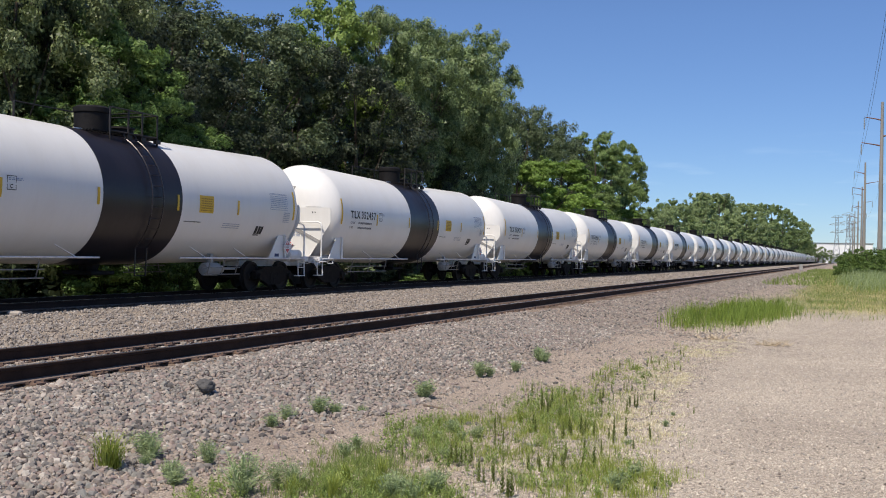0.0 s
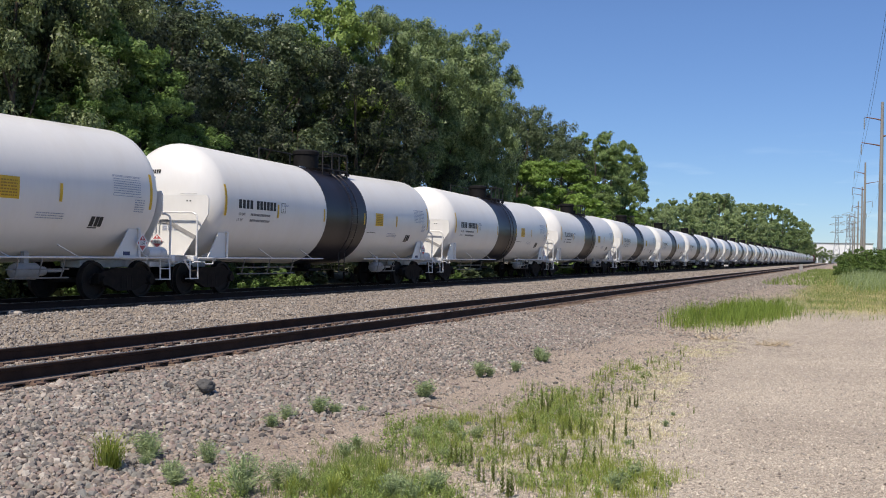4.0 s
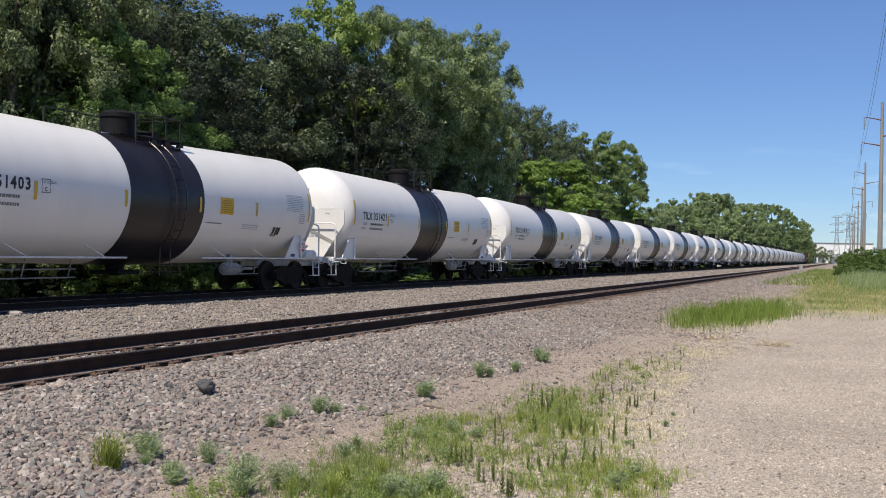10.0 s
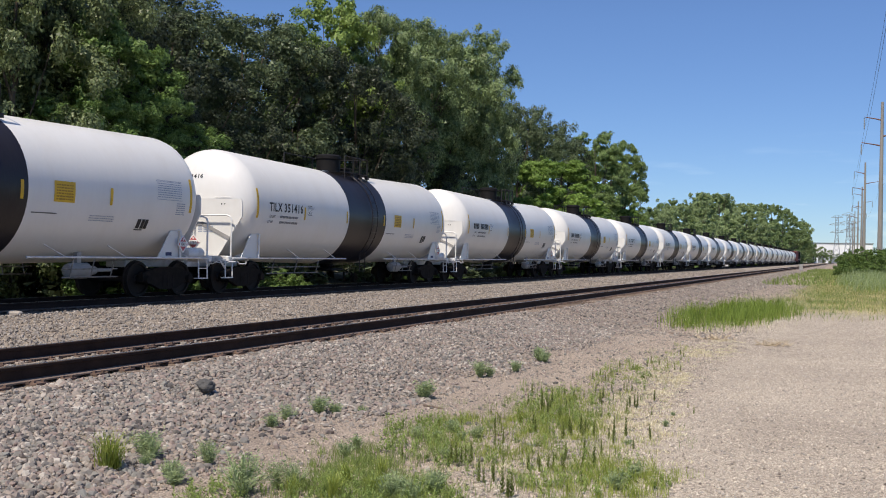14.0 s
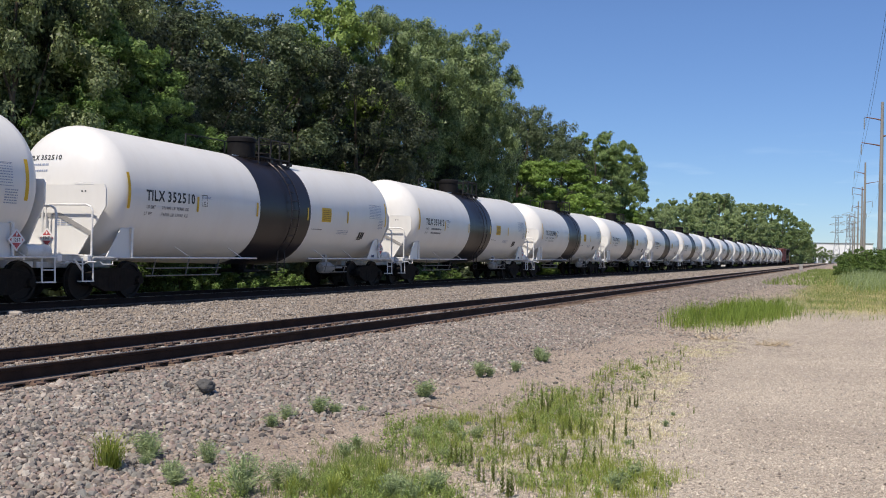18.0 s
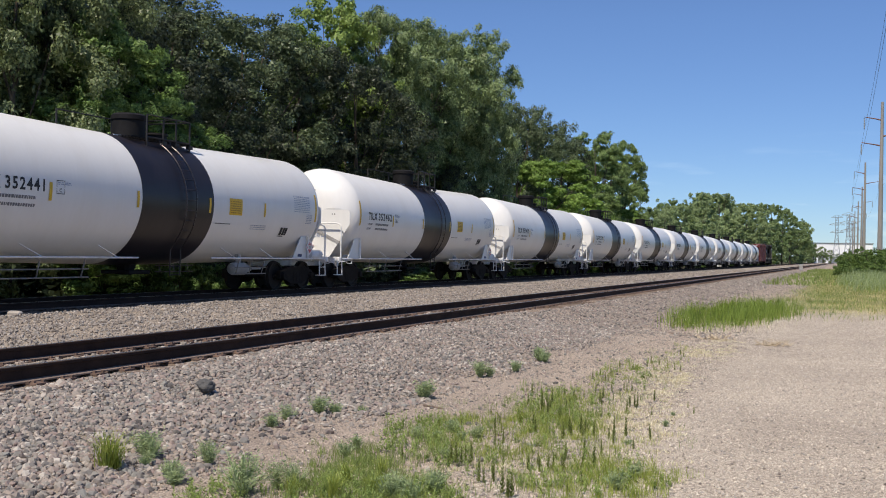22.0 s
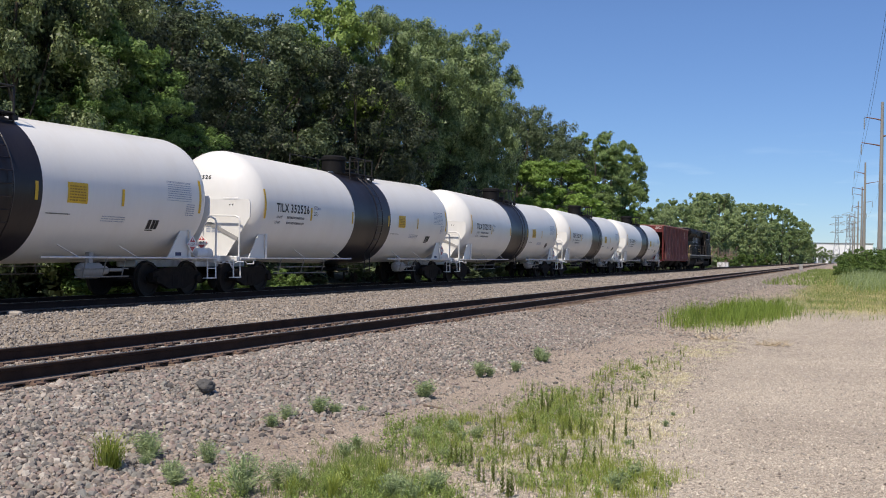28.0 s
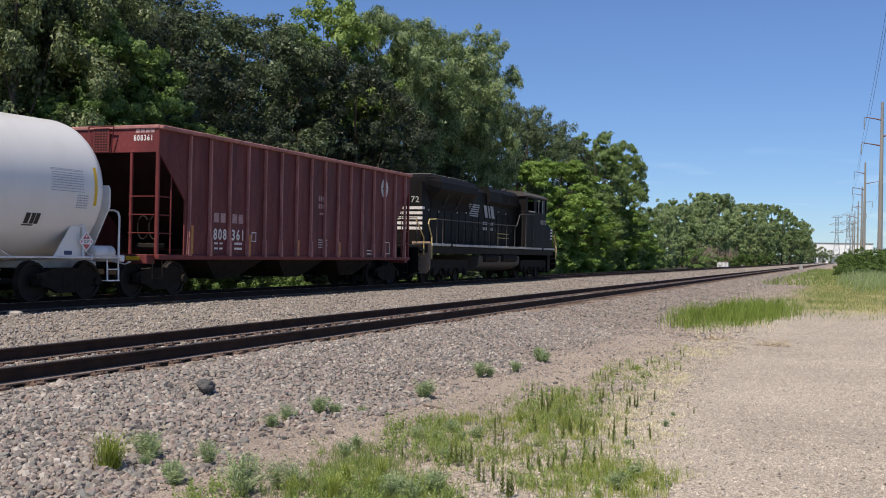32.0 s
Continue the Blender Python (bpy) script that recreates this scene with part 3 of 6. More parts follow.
def build_stones():
    rng = np.random.default_rng(5)

    def strip(n, x0, x1, y0, y1, power=1.0):
        return np.stack([rng.uniform(x0, x1, n), y0 + (y1 - y0) * rng.random(n) ** power], -1)

    a = strip(46000, -7.55, -4.5, 4.3, 24, 1.35)
    keep = a[:, 0] < -5.0 + 0.35 * np.sin(a[:, 1] * 1.3) + 0.4 * rng.normal(size=len(a))
    b = strip(12000, -7.6, -4.7, 22, 70, 1.5)
    c = strip(5000, -9.5, -8.2, 4, 40, 1.4)
    edge = strip(4200, -7.90, -7.5, 5.5, 26, 1.3)
    a, near = a[keep], a[keep][:, 1] < 11.5
    scatter_stones("ballast_stones", "grey and pink crushed ballast stones beside the rails", STONE, 1, np.concatenate([a[near], edge, c]), 0.0235)
    scatter_stones("ballast_stones", "grey and pink crushed ballast stones along the rails", STONE, 11, a[~near], 0.026, True)
    scatter_stones("ballast_stones", "grey and pink crushed ballast stones farther along the rails", STONE, 7, b, 0.026, True)
    d = np.concatenate([strip(21000, -16.0, -10.3, 10, 46, 1.7), strip(4000, -16.4, -10.3, 44, 70, 1.2), strip(2500, -16.2, -15.6, 10, 70, 1.5)])
    scatter_stones("gravel_between_tracks", "brown gravel lying between the two tracks", STONE_TAN, 2, d, 0.028, True)
    e = np.concatenate([strip(36000, -3.0, 2.0, 6, 32, 1.7), strip(3000, -4.6, -3.0, 6, 30, 1.5)])
    scatter_stones("lot_pebbles", "pale pebbles strewn over the gravel lot", PEBBLE, 3, e, 0.0100, True)
    f = np.concatenate([strip(4500, -7.6, -4.7, 66, 150, 1.3), strip(5000, -16.4, -10.3, 56, 150, 1.4)])
    scatter_stones("far_gravel", "coarse gravel along the tracks farther off", STONE_TAN, 8, f, 0.05, True)
    f = strip(5000, -5.2, -2.2, 23, 80, 1.3)
    scatter_stones("verge_gravel", "grey gravel on the verge", STONE, 9, f, 0.022, True)
    g = strip(1500, -5.2, -2.6, 5, 30, 1.3)
    scatter_stones("stray_stones", "stray ballast stones on the dirt strip", STONE, 4, g, 0.018)
    g = strip(13000, -5.3, -1.8, 5, 26, 1.4)
    scatter_stones("dirt_pebbles", "small grey pebbles on the dirt strip", STONE, 6, g, 0.0095, True)


def blades(name, label, mat, seed, roots, height, width, lean=0.35, category="grass"):
    """Bent blades of grass, five corners each, rooted at (x, y)."""
    rng = np.random.default_rng(seed)
    k = len(roots)
    h = height * rng.uniform(0.5, 1.25, k) if np.isscalar(height) else height * rng.uniform(0.7, 1.2, k)
    a = rng.uniform(0, 2 * np.pi, k)
    side = np.stack([np.cos(a), np.sin(a), 0 * a], -1) * (width * rng.uniform(0.6, 1.3, k))[:, None]
    b = rng.uniform(0, 2 * np.pi, k)
    bend = np.stack([np.cos(b), np.sin(b), 0 * b], -1) * (h * rng.uniform(0, lean, k))[:, None]
    z = np.array([level(p) for p in roots[:, 0]]) - 0.02
    o = np.stack([roots[:, 0], roots[:, 1], z], -1)
    up = np.stack([0 * h, 0 * h, h], -1)
    V = np.stack([o - side, o + side, o + up * 0.55 + bend * 0.35 + side * 0.8, o + up * 0.55 + bend * 0.35 - side * 0.8, o + up + bend], 1)
    base = (np.arange(k) * 5)[:, None]
    F = np.concatenate([base + np.array([0, 1, 2]), base + np.array([0, 2, 3]), base + np.array([3, 2, 4])])
    return tagged(new(name, cloud_mesh(name, V.reshape(-1, 3), F, mat)), label, category, kind="stuff")


def feathery(name, label, mat, seed, fields, height, leaf=0.034):
    """Many small upright weeds: bent stems set with narrow leaves all the way up."""
    rng = np.random.default_rng(seed)
    p = np.concatenate(fields)
    n, per = len(p), 22
    h = height * rng.uniform(0.35, 1.3, n)
    lean = rng.normal(0, 0.16, (n, 2))
    t = rng.uniform(0.08, 1.0, (n, per))
    z0 = np.array([level(x) for x in p[:, 0]]) - 0.01
    base = np.stack([np.repeat(p[:, 0], per), np.repeat(p[:, 1], per), np.repeat(z0, per)], -1)
    hh, tt = np.repeat(h, per), t.ravel()
    ll = np.repeat(lean, per, axis=0)
    c = base + np.stack([ll[:, 0] * hh * tt, ll[:, 1] * hh * tt, hh * tt], -1)
    a = rng.uniform(0, 2 * np.pi, n * per)
    d = np.stack([np.cos(a), np.sin(a), rng.uniform(0.2, 1.4, n * per)], -1)
    d /= np.linalg.norm(d, axis=1)[:, None]
    side = np.stack([-np.sin(a), np.cos(a), 0 * a], -1)
    ln = (leaf * rng.uniform(0.6, 1.3, n * per) * (1.15 - 0.6 * tt))[:, None]
    V = np.stack([c, c + d * ln * 0.5 + side * ln * 0.14, c + d * ln, c + d * ln * 0.5 - side * ln * 0.14], 1)
    return tagged(new(name, cloud_mesh(name, V.reshape(-1, 3), np.arange(n * per * 4).reshape(-1, 4), mat)), label, "weeds", kind="stuff")


def clumped(rng, n, x0, x1, y0, y1, lim, scale=1.2, shift=0.0, soft=0.35):
    """Places in a field that gather, with soft edges, where a noise is high."""
    p = np.stack([rng.uniform(x0, x1, n), rng.uniform(y0, y1, n)], -1)
    v = np.array([noise.noise((a * scale, c * scale, 3 + shift)) + 0.5 * noise.noise((a * scale * 3, c * scale * 3, 7 + shift)) for a, c in p])
    return p[v + soft * rng.normal(size=n) > lim]


def near_oval(p, rng, x, y, a, b, soft=0.3):
    """Those places that lie in a ragged oval."""
    d = ((p[:, 0] - x) / a) ** 2 + ((p[:, 1] - y) / b) ** 2
    return p[d < 1 + soft * rng.normal(size=len(p))]


def thinned(p, rng, x_to, x_soft, y_from=None, y_soft=1.0):
    """Thin a field out towards its edges at x_to and y_from."""
    k = 1 / (1 + np.exp((p[:, 0] - x_to) / x_soft))
    if y_from is not None:
        k = k / (1 + np.exp((y_from - p[:, 1]) / y_soft))
    return p[rng.random(len(p)) < k]


def tufted(rng, n, per, x, y, a, b, turn=0.0):
    """Roots gathered in small tufts over a ragged oval; also a height for each, alike within a tuft."""
    r, q = np.sqrt(rng.random(n)) * (1 + 0.18 * rng.normal(size=n)), rng.uniform(0, 2 * np.pi, n)
    u, w = r * np.cos(q) * a, r * np.sin(q) * b
    c, s = math.cos(turn), math.sin(turn)
    o = np.stack([x + u * c - w * s, y + u * s + w * c], -1)
    k = np.repeat(np.arange(n), rng.integers(per // 3, per * 2, n))
    size = rng.uniform(0.4, 1.25, n)
    return o[k] + rng.normal(size=(len(k), 2)) * (0.014 + 0.022 * size[k])[:, None], size[k]


def build_grass():
    rng = np.random.default_rng(9)

    def field(name, label, mat, seed, ovals, height, width, lean):
        got = [tufted(rng, *o) for o in ovals]
        p, hs = (np.concatenate(v) for v in zip(*got))
        ok = (p[:, 1] > 5.6) & (p[:, 0] < -0.9)
        blades(name, label, mat, seed, p[ok], height * hs[ok], width, lean)

    field("foreground_grass", "green grass tufts growing through the dirt", GRASS, 1,
          [(150, 22, -3.1, 6.6, 0.6, 0.7, 0.0), (90, 18, -3.55, 7.3, 0.35, 0.8, 0.2), (40, 18, -3.8, 7.7, 0.3, 0.6, 0.35), (90, 13, -3.6, 9.4, 0.6, 0.9, 0.3), (120, 11, -2.6, 8.0, 1.0, 1.3, 0.0), (120, 13, -3.15, 11.4, 0.5, 1.9, 0.25)], 0.11, 0.0019, 0.7)
    field("yellow_green_grass", "fresh yellow-green grass in a band through the dirt", GRASS_FRESH, 7,
          [(210, 16, -2.75, 10.7, 0.55, 2.0, 0.22), (80, 14, -3.0, 6.7, 0.55, 0.6, 0.0), (60, 12, -3.0, 14.6, 0.35, 2.2, 0.1), (190, 16, -1.7, 7.8, 0.5, 0.85, -0.15), (110, 12, -2.3, 8.8, 0.8, 0.9, 0.0), (130, 12, -3.4, 9.6, 0.5, 1.2, 0.3), (40, 10, -2.75, 18.2, 0.3, 2.4, 0.1)], 0.115, 0.002, 0.6)
    field("thin_grass", "thin upright grass stalks on stony dirt", GRASS, 8,
          [(300, 8, -2.8, 9.8, 1.2, 3.4, 0.1), (110, 8, -2.9, 15.4, 0.6, 4.0, 0.1), (100, 9, -3.9, 7.6, 0.6, 1.2, 0.0)], 0.10, 0.0017, 0.5)
    # pale seed heads thick along the edge of the lot
    field("dry_grass", "cream-coloured dry seed heads at the lot's edge", SEED_HEAD, 2,
          [(520, 13, -2.1, 10.9, 0.5, 2.2, 0.15), (560, 13, -2.45, 15.2, 0.42, 3.4, 0.12), (320, 12, -2.3, 20.2, 0.45, 2.6, 0.05), (260, 12, -2.1, 8.6, 0.8, 1.1, 0.0), (80, 10, -3.1, 7.6, 0.8, 1.2, 0.0)], 0.042, 0.0066, 0.9)
    feathery("low_weeds", "feathery green weeds spread through the dirt", WEED_GREEN, 21,
             [tufted(rng, *o)[0] for o in ((120, 3, -3.05, 6.6, 0.6, 0.6, 0.0), (34, 3, -4.05, 6.3, 0.25, 0.5, 0.3), (100, 3, -3.6, 9.0, 0.5, 1.1, 0.35), (100, 3, -2.9, 11.2, 0.5, 1.9, 0.2), (60, 3, -2.4, 8.2, 0.9, 1.0, 0.0), (40, 3, -1.75, 7.7, 0.5, 0.8, -0.1), (30, 3, -3.0, 15.2, 0.4, 2.2, 0.1))], 0.13)
    c = clumped(rng, 84000, -5.2, -0.6, 23, 44, -0.12, 1.3, 8)
    c = np.concatenate([near_oval(c[::2], rng, -3.3, 30.4, 1.15, 4.4, 0.45), near_oval(c[1::2], rng, -2.7, 34.0, 1.1, 4.4, 0.45)])
    lift = np.array([0.40 + 0.34 * noise.noise((x * 2.2, y * 1.1, 4)) for x, y in c[::2]])
    blades("grass_patch", "lush green patch of tall grass on the gravel", GRASS_LUSH, 3, c[::2], np.clip(lift, 0.15, 0.7), 0.007, 0.6)
    blades("grass_patch", "yellow-green patch of tall grass on the gravel", GRASS_FRESH, 9, c[1::8], 0.28, 0.0055, 0.9)
    feathery("patch_weeds", "dark upright weeds among the lush grass", GRASS_LUSH, 22, [c[::26]], 0.50, 0.08)
    m = near_oval(clumped(rng, 4000, -4.6, -1.0, 24, 36, -0.2, 0.8, 30), rng, -2.9, 28.0, 1.2, 3.6, 0.4)
    blades("dry_grass", "pale dry stalks before the lush grass", SEED_HEAD, 12, m, 0.16, 0.005, 0.9)
    d = thinned(clumped(rng, 34000, -3.2, 5, 29, 80, 0.2, 0.5, 12), rng, 9, 1, 36, 1.6)
    d = d[d[:, 0] > -2.2 + 0.5 * np.sin(d[:, 1] * 0.4) + 0.4 * rng.normal(size=len(d))]
    blades("field_grass", "tall green and yellow meadow grass", GRASS, 4, d, 0.18, 0.008, 0.9)
    e = thinned(clumped(rng, 44000, -2.4, 9, 29, 110, 0.0, 0.4, 16), rng, 12, 1, 35, 1.5)
    blades("field_dry_grass", "dry straw-coloured meadow grass", GRASS_DRY, 5, e, 0.17, 0.008, 0.9)
    h = clumped(rng, 16000, -0.8, 7, 62, 108, -0.1, 0.25, 24)
    h = h[h[:, 0] > 0.2 + 0.6 * np.sin(h[:, 1] * 0.3) + 0.3 * rng.normal(size=len(h))]
    blades("tall_verge_grass", "tall grey-green grass and weeds on the verge", WEED, 10, h[::2], 0.55 + 0.5 * (h[::2, 1] - 62) / 46, 0.016, 0.6)
    blades("tall_verge_grass", "tall olive grass on the verge", GRASS, 13, h[1::2], 0.45 + 0.4 * (h[1::2, 1] - 62) / 46, 0.014, 0.7)
    f = clumped(rng, 14000, -5.6, 6, 75, 210, 0.0, 0.15, 20)
    blades("far_grass", "rough green verge beside the line", GRASS, 6, f, 0.35, 0.03, 0.7)


def weed_mesh(seed, h, n, mat, leaf):
    """A bushy weed: thin stems set with small narrow leaves."""
    rng = np.random.default_rng(seed)
    vs, fs = [], []
    for _ in range(n):
        a, sp = rng.uniform(0, 2 * np.pi), rng.uniform(0, 0.5)
        top = np.array([np.cos(a) * h * sp, np.sin(a) * h * sp, h * rng.uniform(0.5, 1.0)])
        for _ in range(16):
            t = rng.uniform(0.15, 1.0)
            p = top * t * np.array([1, 1, 1]) + rng.normal(0, h * 0.04, 3)
            d = rng.normal(size=3)
            d[2] = abs(d[2]) * 0.8
            d /= np.linalg.norm(d)
            s = np.cross(d, rng.normal(size=3))
            s /= np.linalg.norm(s)
            ln = leaf * rng.uniform(0.6, 1.3)
            o = len(vs)
            vs += [p, p + d * ln * 0.5 + s * ln * 0.10, p + d * ln, p + d * ln * 0.5 - s * ln * 0.10]
            fs.append((o, o + 1, o + 2, o + 3))
        o = len(vs)
        w = np.array([0.003, 0, 0])
        vs += [-w, w, top + w * 0.4, top - w * 0.4]
        fs.append((o, o + 1, o + 2, o + 3))
    return cloud_mesh("weed_plant", np.array(vs), np.array(fs), mat)


def tuft_mesh(seed, h, n):
    """A tuft of long arching blades from one root."""
    rng = np.random.default_rng(seed)
    vs, fs = [], []
    for _ in range(n):
        a, out = rng.uniform(0, 2 * np.pi), rng.uniform(0.08, 0.72) * h
        d = np.array([np.cos(a), np.sin(a), 0])
        s = np.array([-d[1], d[0], 0]) * 0.0038
        r = rng.normal(0, 0.026, 3) * np.array([1, 1, 0])
        t = h * rng.uniform(0.5, 1.0)
        o = len(vs)
        vs += [r - s, r + s, r + d * out * 0.4 + np.array([0, 0, t * 0.65]) + s * 0.8, r + d * out * 0.4 + np.array([0, 0, t * 0.65]) - s * 0.8]
        tip = r + d * out + np.array([0, 0, t])
        vs += [tip + s * 0.1, tip - s * 0.1]
        fs += [(o, o + 1, o + 2, o + 3), (o + 3, o + 2, o + 4, o + 5)]
    return cloud_mesh("grass_tuft", np.array(vs), np.array(fs), GRASS_FRESH)


def spike_mesh(seed, h):
    """A narrow upright weed, leaves close round one stem."""
    rng = np.random.default_rng(seed)
    vs, fs = [], []
    for i in range(46):
        z, a = h * (0.1 + 0.85 * i / 46), i * 2.4
        d = np.array([np.cos(a), np.sin(a), 1.3])
        d /= np.linalg.norm(d)
        p, ln = np.array([0, 0, z]), 0.031 * (1.1 - 0.5 * i / 46) * rng.uniform(0.8, 1.2)
        s = np.cross(d, [0, 0, 1.0]) * 0.34
        o = len(vs)
        vs += [p, p + d * ln * 0.5 + s * ln, p + d * ln, p + d * ln * 0.5 - s * ln]
        fs.append((o, o + 1, o + 2, o + 3))
    return cloud_mesh("weed_plant", np.array(vs), np.array(fs), SPIKE)


def build_dry_heaps():
    """Two low heaps of dead stalks and leaves on the lot."""
    rnd = random.Random(12)
    for x, y, w in ((-2.59, 22.7, 0.42), (-1.32, 21.7, 0.36)):
        s = Shape()
        for _ in range(46):
            a, r, q = rnd.uniform(0, 6.28), rnd.random() * w, rnd.uniform(0.06, 0.2)
            c, t = Vector((math.cos(a) * r, math.sin(a) * r * 0.6, rnd.uniform(0.0, 0.05))), rnd.uniform(0, 6.28)
            d = Vector((math.cos(t) * q, math.sin(t) * q, rnd.uniform(0, 0.12)))
            s.tube([c, c + d * 0.6, c + d], rnd.uniform(0.006, 0.016), 4, 0.003)
        ob = tagged(new("dry_stalk_heap", s.mesh("dry_stalk_heap", STRAW)), "small heap of dead straw-coloured stalks on the gravel", "debris", "heaps of dead stalks", "stuff")
        ob.matrix_basis = pose(x, y, level(x) - 0.005)


def build_weeds():
    build_dry_heaps()
    kinds = [weed_mesh(1, 0.24, 60, WEED, 0.026), weed_mesh(2, 0.17, 76, WEED, 0.024), tuft_mesh(3, 0.38, 120), weed_mesh(4, 0.13, 40, WEED, 0.024), spike_mesh(5, 0.175)]
    # along the foot of the ballast, then tall ones and dark spikes among the grass
    spots = [(-4.66, 11.54, 1, 1.35), (-4.78, 11.7, 3, 1.2), (-4.8, 13.92, 1, 1.4), (-4.7, 14.05, 3, 1.3), (-4.53, 14.74, 1, 1.1), (-4.68, 16.57, 1, 1.4), (-4.55, 16.4, 3, 1.4), (-4.78, 7.2, 0, 0.9),
             (-5.13, 8.77, 3, 1.2), (-5.16, 9.14, 0, 0.85), (-5.11, 9.71, 1, 1.25), (-5.0, 9.85, 3, 1.2), (-4.8, 10.1, 3, 0.8), (-3.93, 6.33, 0, 1.35), (-3.8, 6.6, 0, 0.95), (-5.23, 6.5, 2, 0.95), (-5.2, 6.55, 2, 0.8), (-5.29, 7.05, 1, 1.3), (-5.2, 7.0, 0, 0.8), (-4.73, 6.6, 3, 1.2), (-5.1, 6.8, 3, 0.9),
             (-4.53, 6.39, 3, 1.2), (-3.71, 6.68, 0, 0.9), (-3.6, 6.45, 2, 0.5), (-3.3, 6.5, 2, 0.6), (-3.1, 6.7, 2, 0.5), (-2.9, 6.6, 1, 1.2), (-2.7, 6.9, 1, 1.1), (-2.75, 6.6, 0, 0.8), (-3.45, 7.0, 2, 0.55),
             (-3.3, 7.3, 2, 0.5), (-3.9, 7.9, 3, 1.1), (-4.0, 8.3, 3, 1.0), (-3.5, 9.4, 3, 1.1), (-3.2, 9.2, 3, 1.0), (-3.7, 9.0, 3, 1.0), (-3.1, 10.3, 2, 0.45), (-2.6, 10.2, 2, 0.45), (-1.55, 7.6, 3, 1.2), (-1.5, 8.1, 3, 1.0)]
    rnd = random.Random(4)
    for x, y, n in ((-3.02, 8.02, 4), (-2.92, 8.07, 3), (-2.46, 7.46, 3), (-2.23, 7.07, 4), (-2.27, 8.02, 4), (-2.1, 7.99, 4), (-1.91, 8.25, 3), (-3.06, 11.29, 6), (-2.48, 9.72, 4), (-2.29, 9.75, 3), (-2.05, 9.57, 3), (-1.88, 9.79, 1), (-1.72, 9.9, 2)):
        spots += [(x + rnd.gauss(0, 0.06), y + rnd.gauss(0, 0.09), 4, rnd.uniform(0.7, 1.3)) for _ in range(n)]
    for _ in range(46):
        y = rnd.uniform(7.2, 12.5)
        spots.append((-2.45 - 0.12 * (y - 9) + rnd.gauss(0, 0.42), y, 4, rnd.uniform(0.55, 1.1)))
    for _ in range(30):
        y = rnd.uniform(12, 19)
        spots.append((-2.75 + rnd.gauss(0, 0.22), y, 4, rnd.uniform(0.5, 0.9)))
    for _ in range(30):
        spots.append((rnd.uniform(-3.6, -1.5), rnd.uniform(6.6, 12.5), rnd.choice((3, 4, 4)), rnd.uniform(0.4, 0.8)))
    for x, y, k, s in spots:
        ob = new("weed_plant" if k != 2 else "grass_tuft", kinds[k])
        ob.matrix_basis = pose(x, y, level(x) - 0.01, 0, 0, rnd.uniform(0, 360))
        ob.scale = (s, s, s) if k in (2, 4) else (s * 1.35, s * 1.35, s)
        tagged(ob, "bushy grey-green weed growing in stony dirt" if k != 2 else "tuft of coarse green grass on stony dirt", "weed", "weeds by the ballast")


# ---------------------------------------------------------------- trees
def leaf_cloud(name, seed, blobs, per, leaf, mat, flat=0.75):
    """Pointed leaves on many clumps (x, y, z, radius, outer), each broken into smaller sprays; inner clumps are coarser."""
    rng = np.random.default_rng(seed)
    B = np.array(blobs)
    m = len(B)
    off = rng.normal(size=(m, 4, 3))
    off /= np.linalg.norm(off, axis=2)[:, :, None]
    sub = np.concatenate([(B[:, None, :3] + off * (B[:, 3] * 0.72)[:, None, None] * np.array([1, 1, 0.7])).reshape(-1, 3)], 0)
    size = np.repeat(B[:, 3], 4) * rng.uniform(0.34, 0.58, m * 4)
    outer = np.repeat(B[:, 4], 4)
    cnt = np.maximum(8, (per / 4 * (size / size.mean()) ** 2 * np.where(outer > 0.5, 1.0, 0.45)).astype(int))
    bi = np.repeat(np.arange(m * 4), cnt)
    k = len(bi)
    d = rng.normal(size=(k, 3))
    d[:, 2] += 0.35
    d /= np.linalg.norm(d, axis=1)[:, None]
    rad = size[bi] * rng.uniform(0.3, 1.0, k) ** 0.5 * (1 + 0.2 * rng.normal(size=k))
    c = sub[bi] + d * rad[:, None] * np.array([1, 1, flat])
    big = c - B[bi // 4, :3]
    big /= np.linalg.norm(big, axis=1)[:, None] + 1e-6
    nrm = d * 0.6 + big * 0.6 + rng.normal(size=(k, 3)) * 0.42 + np.array([0, 0, 0.4])
    nrm /= np.linalg.norm(nrm, axis=1)[:, None]
    t = np.cross(nrm, rng.normal(size=(k, 3)))
    t /= np.linalg.norm(t, axis=1)[:, None]
    s = np.cross(nrm, t)
    ln = leaf * rng.uniform(0.6, 1.35, k) * np.where(outer[bi] > 0.5, 1.0, 1.4)
    t, s = t * ln[:, None], s * (ln * 0.42)[:, None]
    dip = nrm * (ln * 0.12)[:, None]
    V = np.stack([c - t * 0.45 + s * 0.55, c + t * 0.6 - dip, c - t * 0.3 - s * 1.05], 1)
    return cloud_mesh(name, V.reshape(-1, 3), np.arange(k * 3).reshape(-1, 3), mat, True)


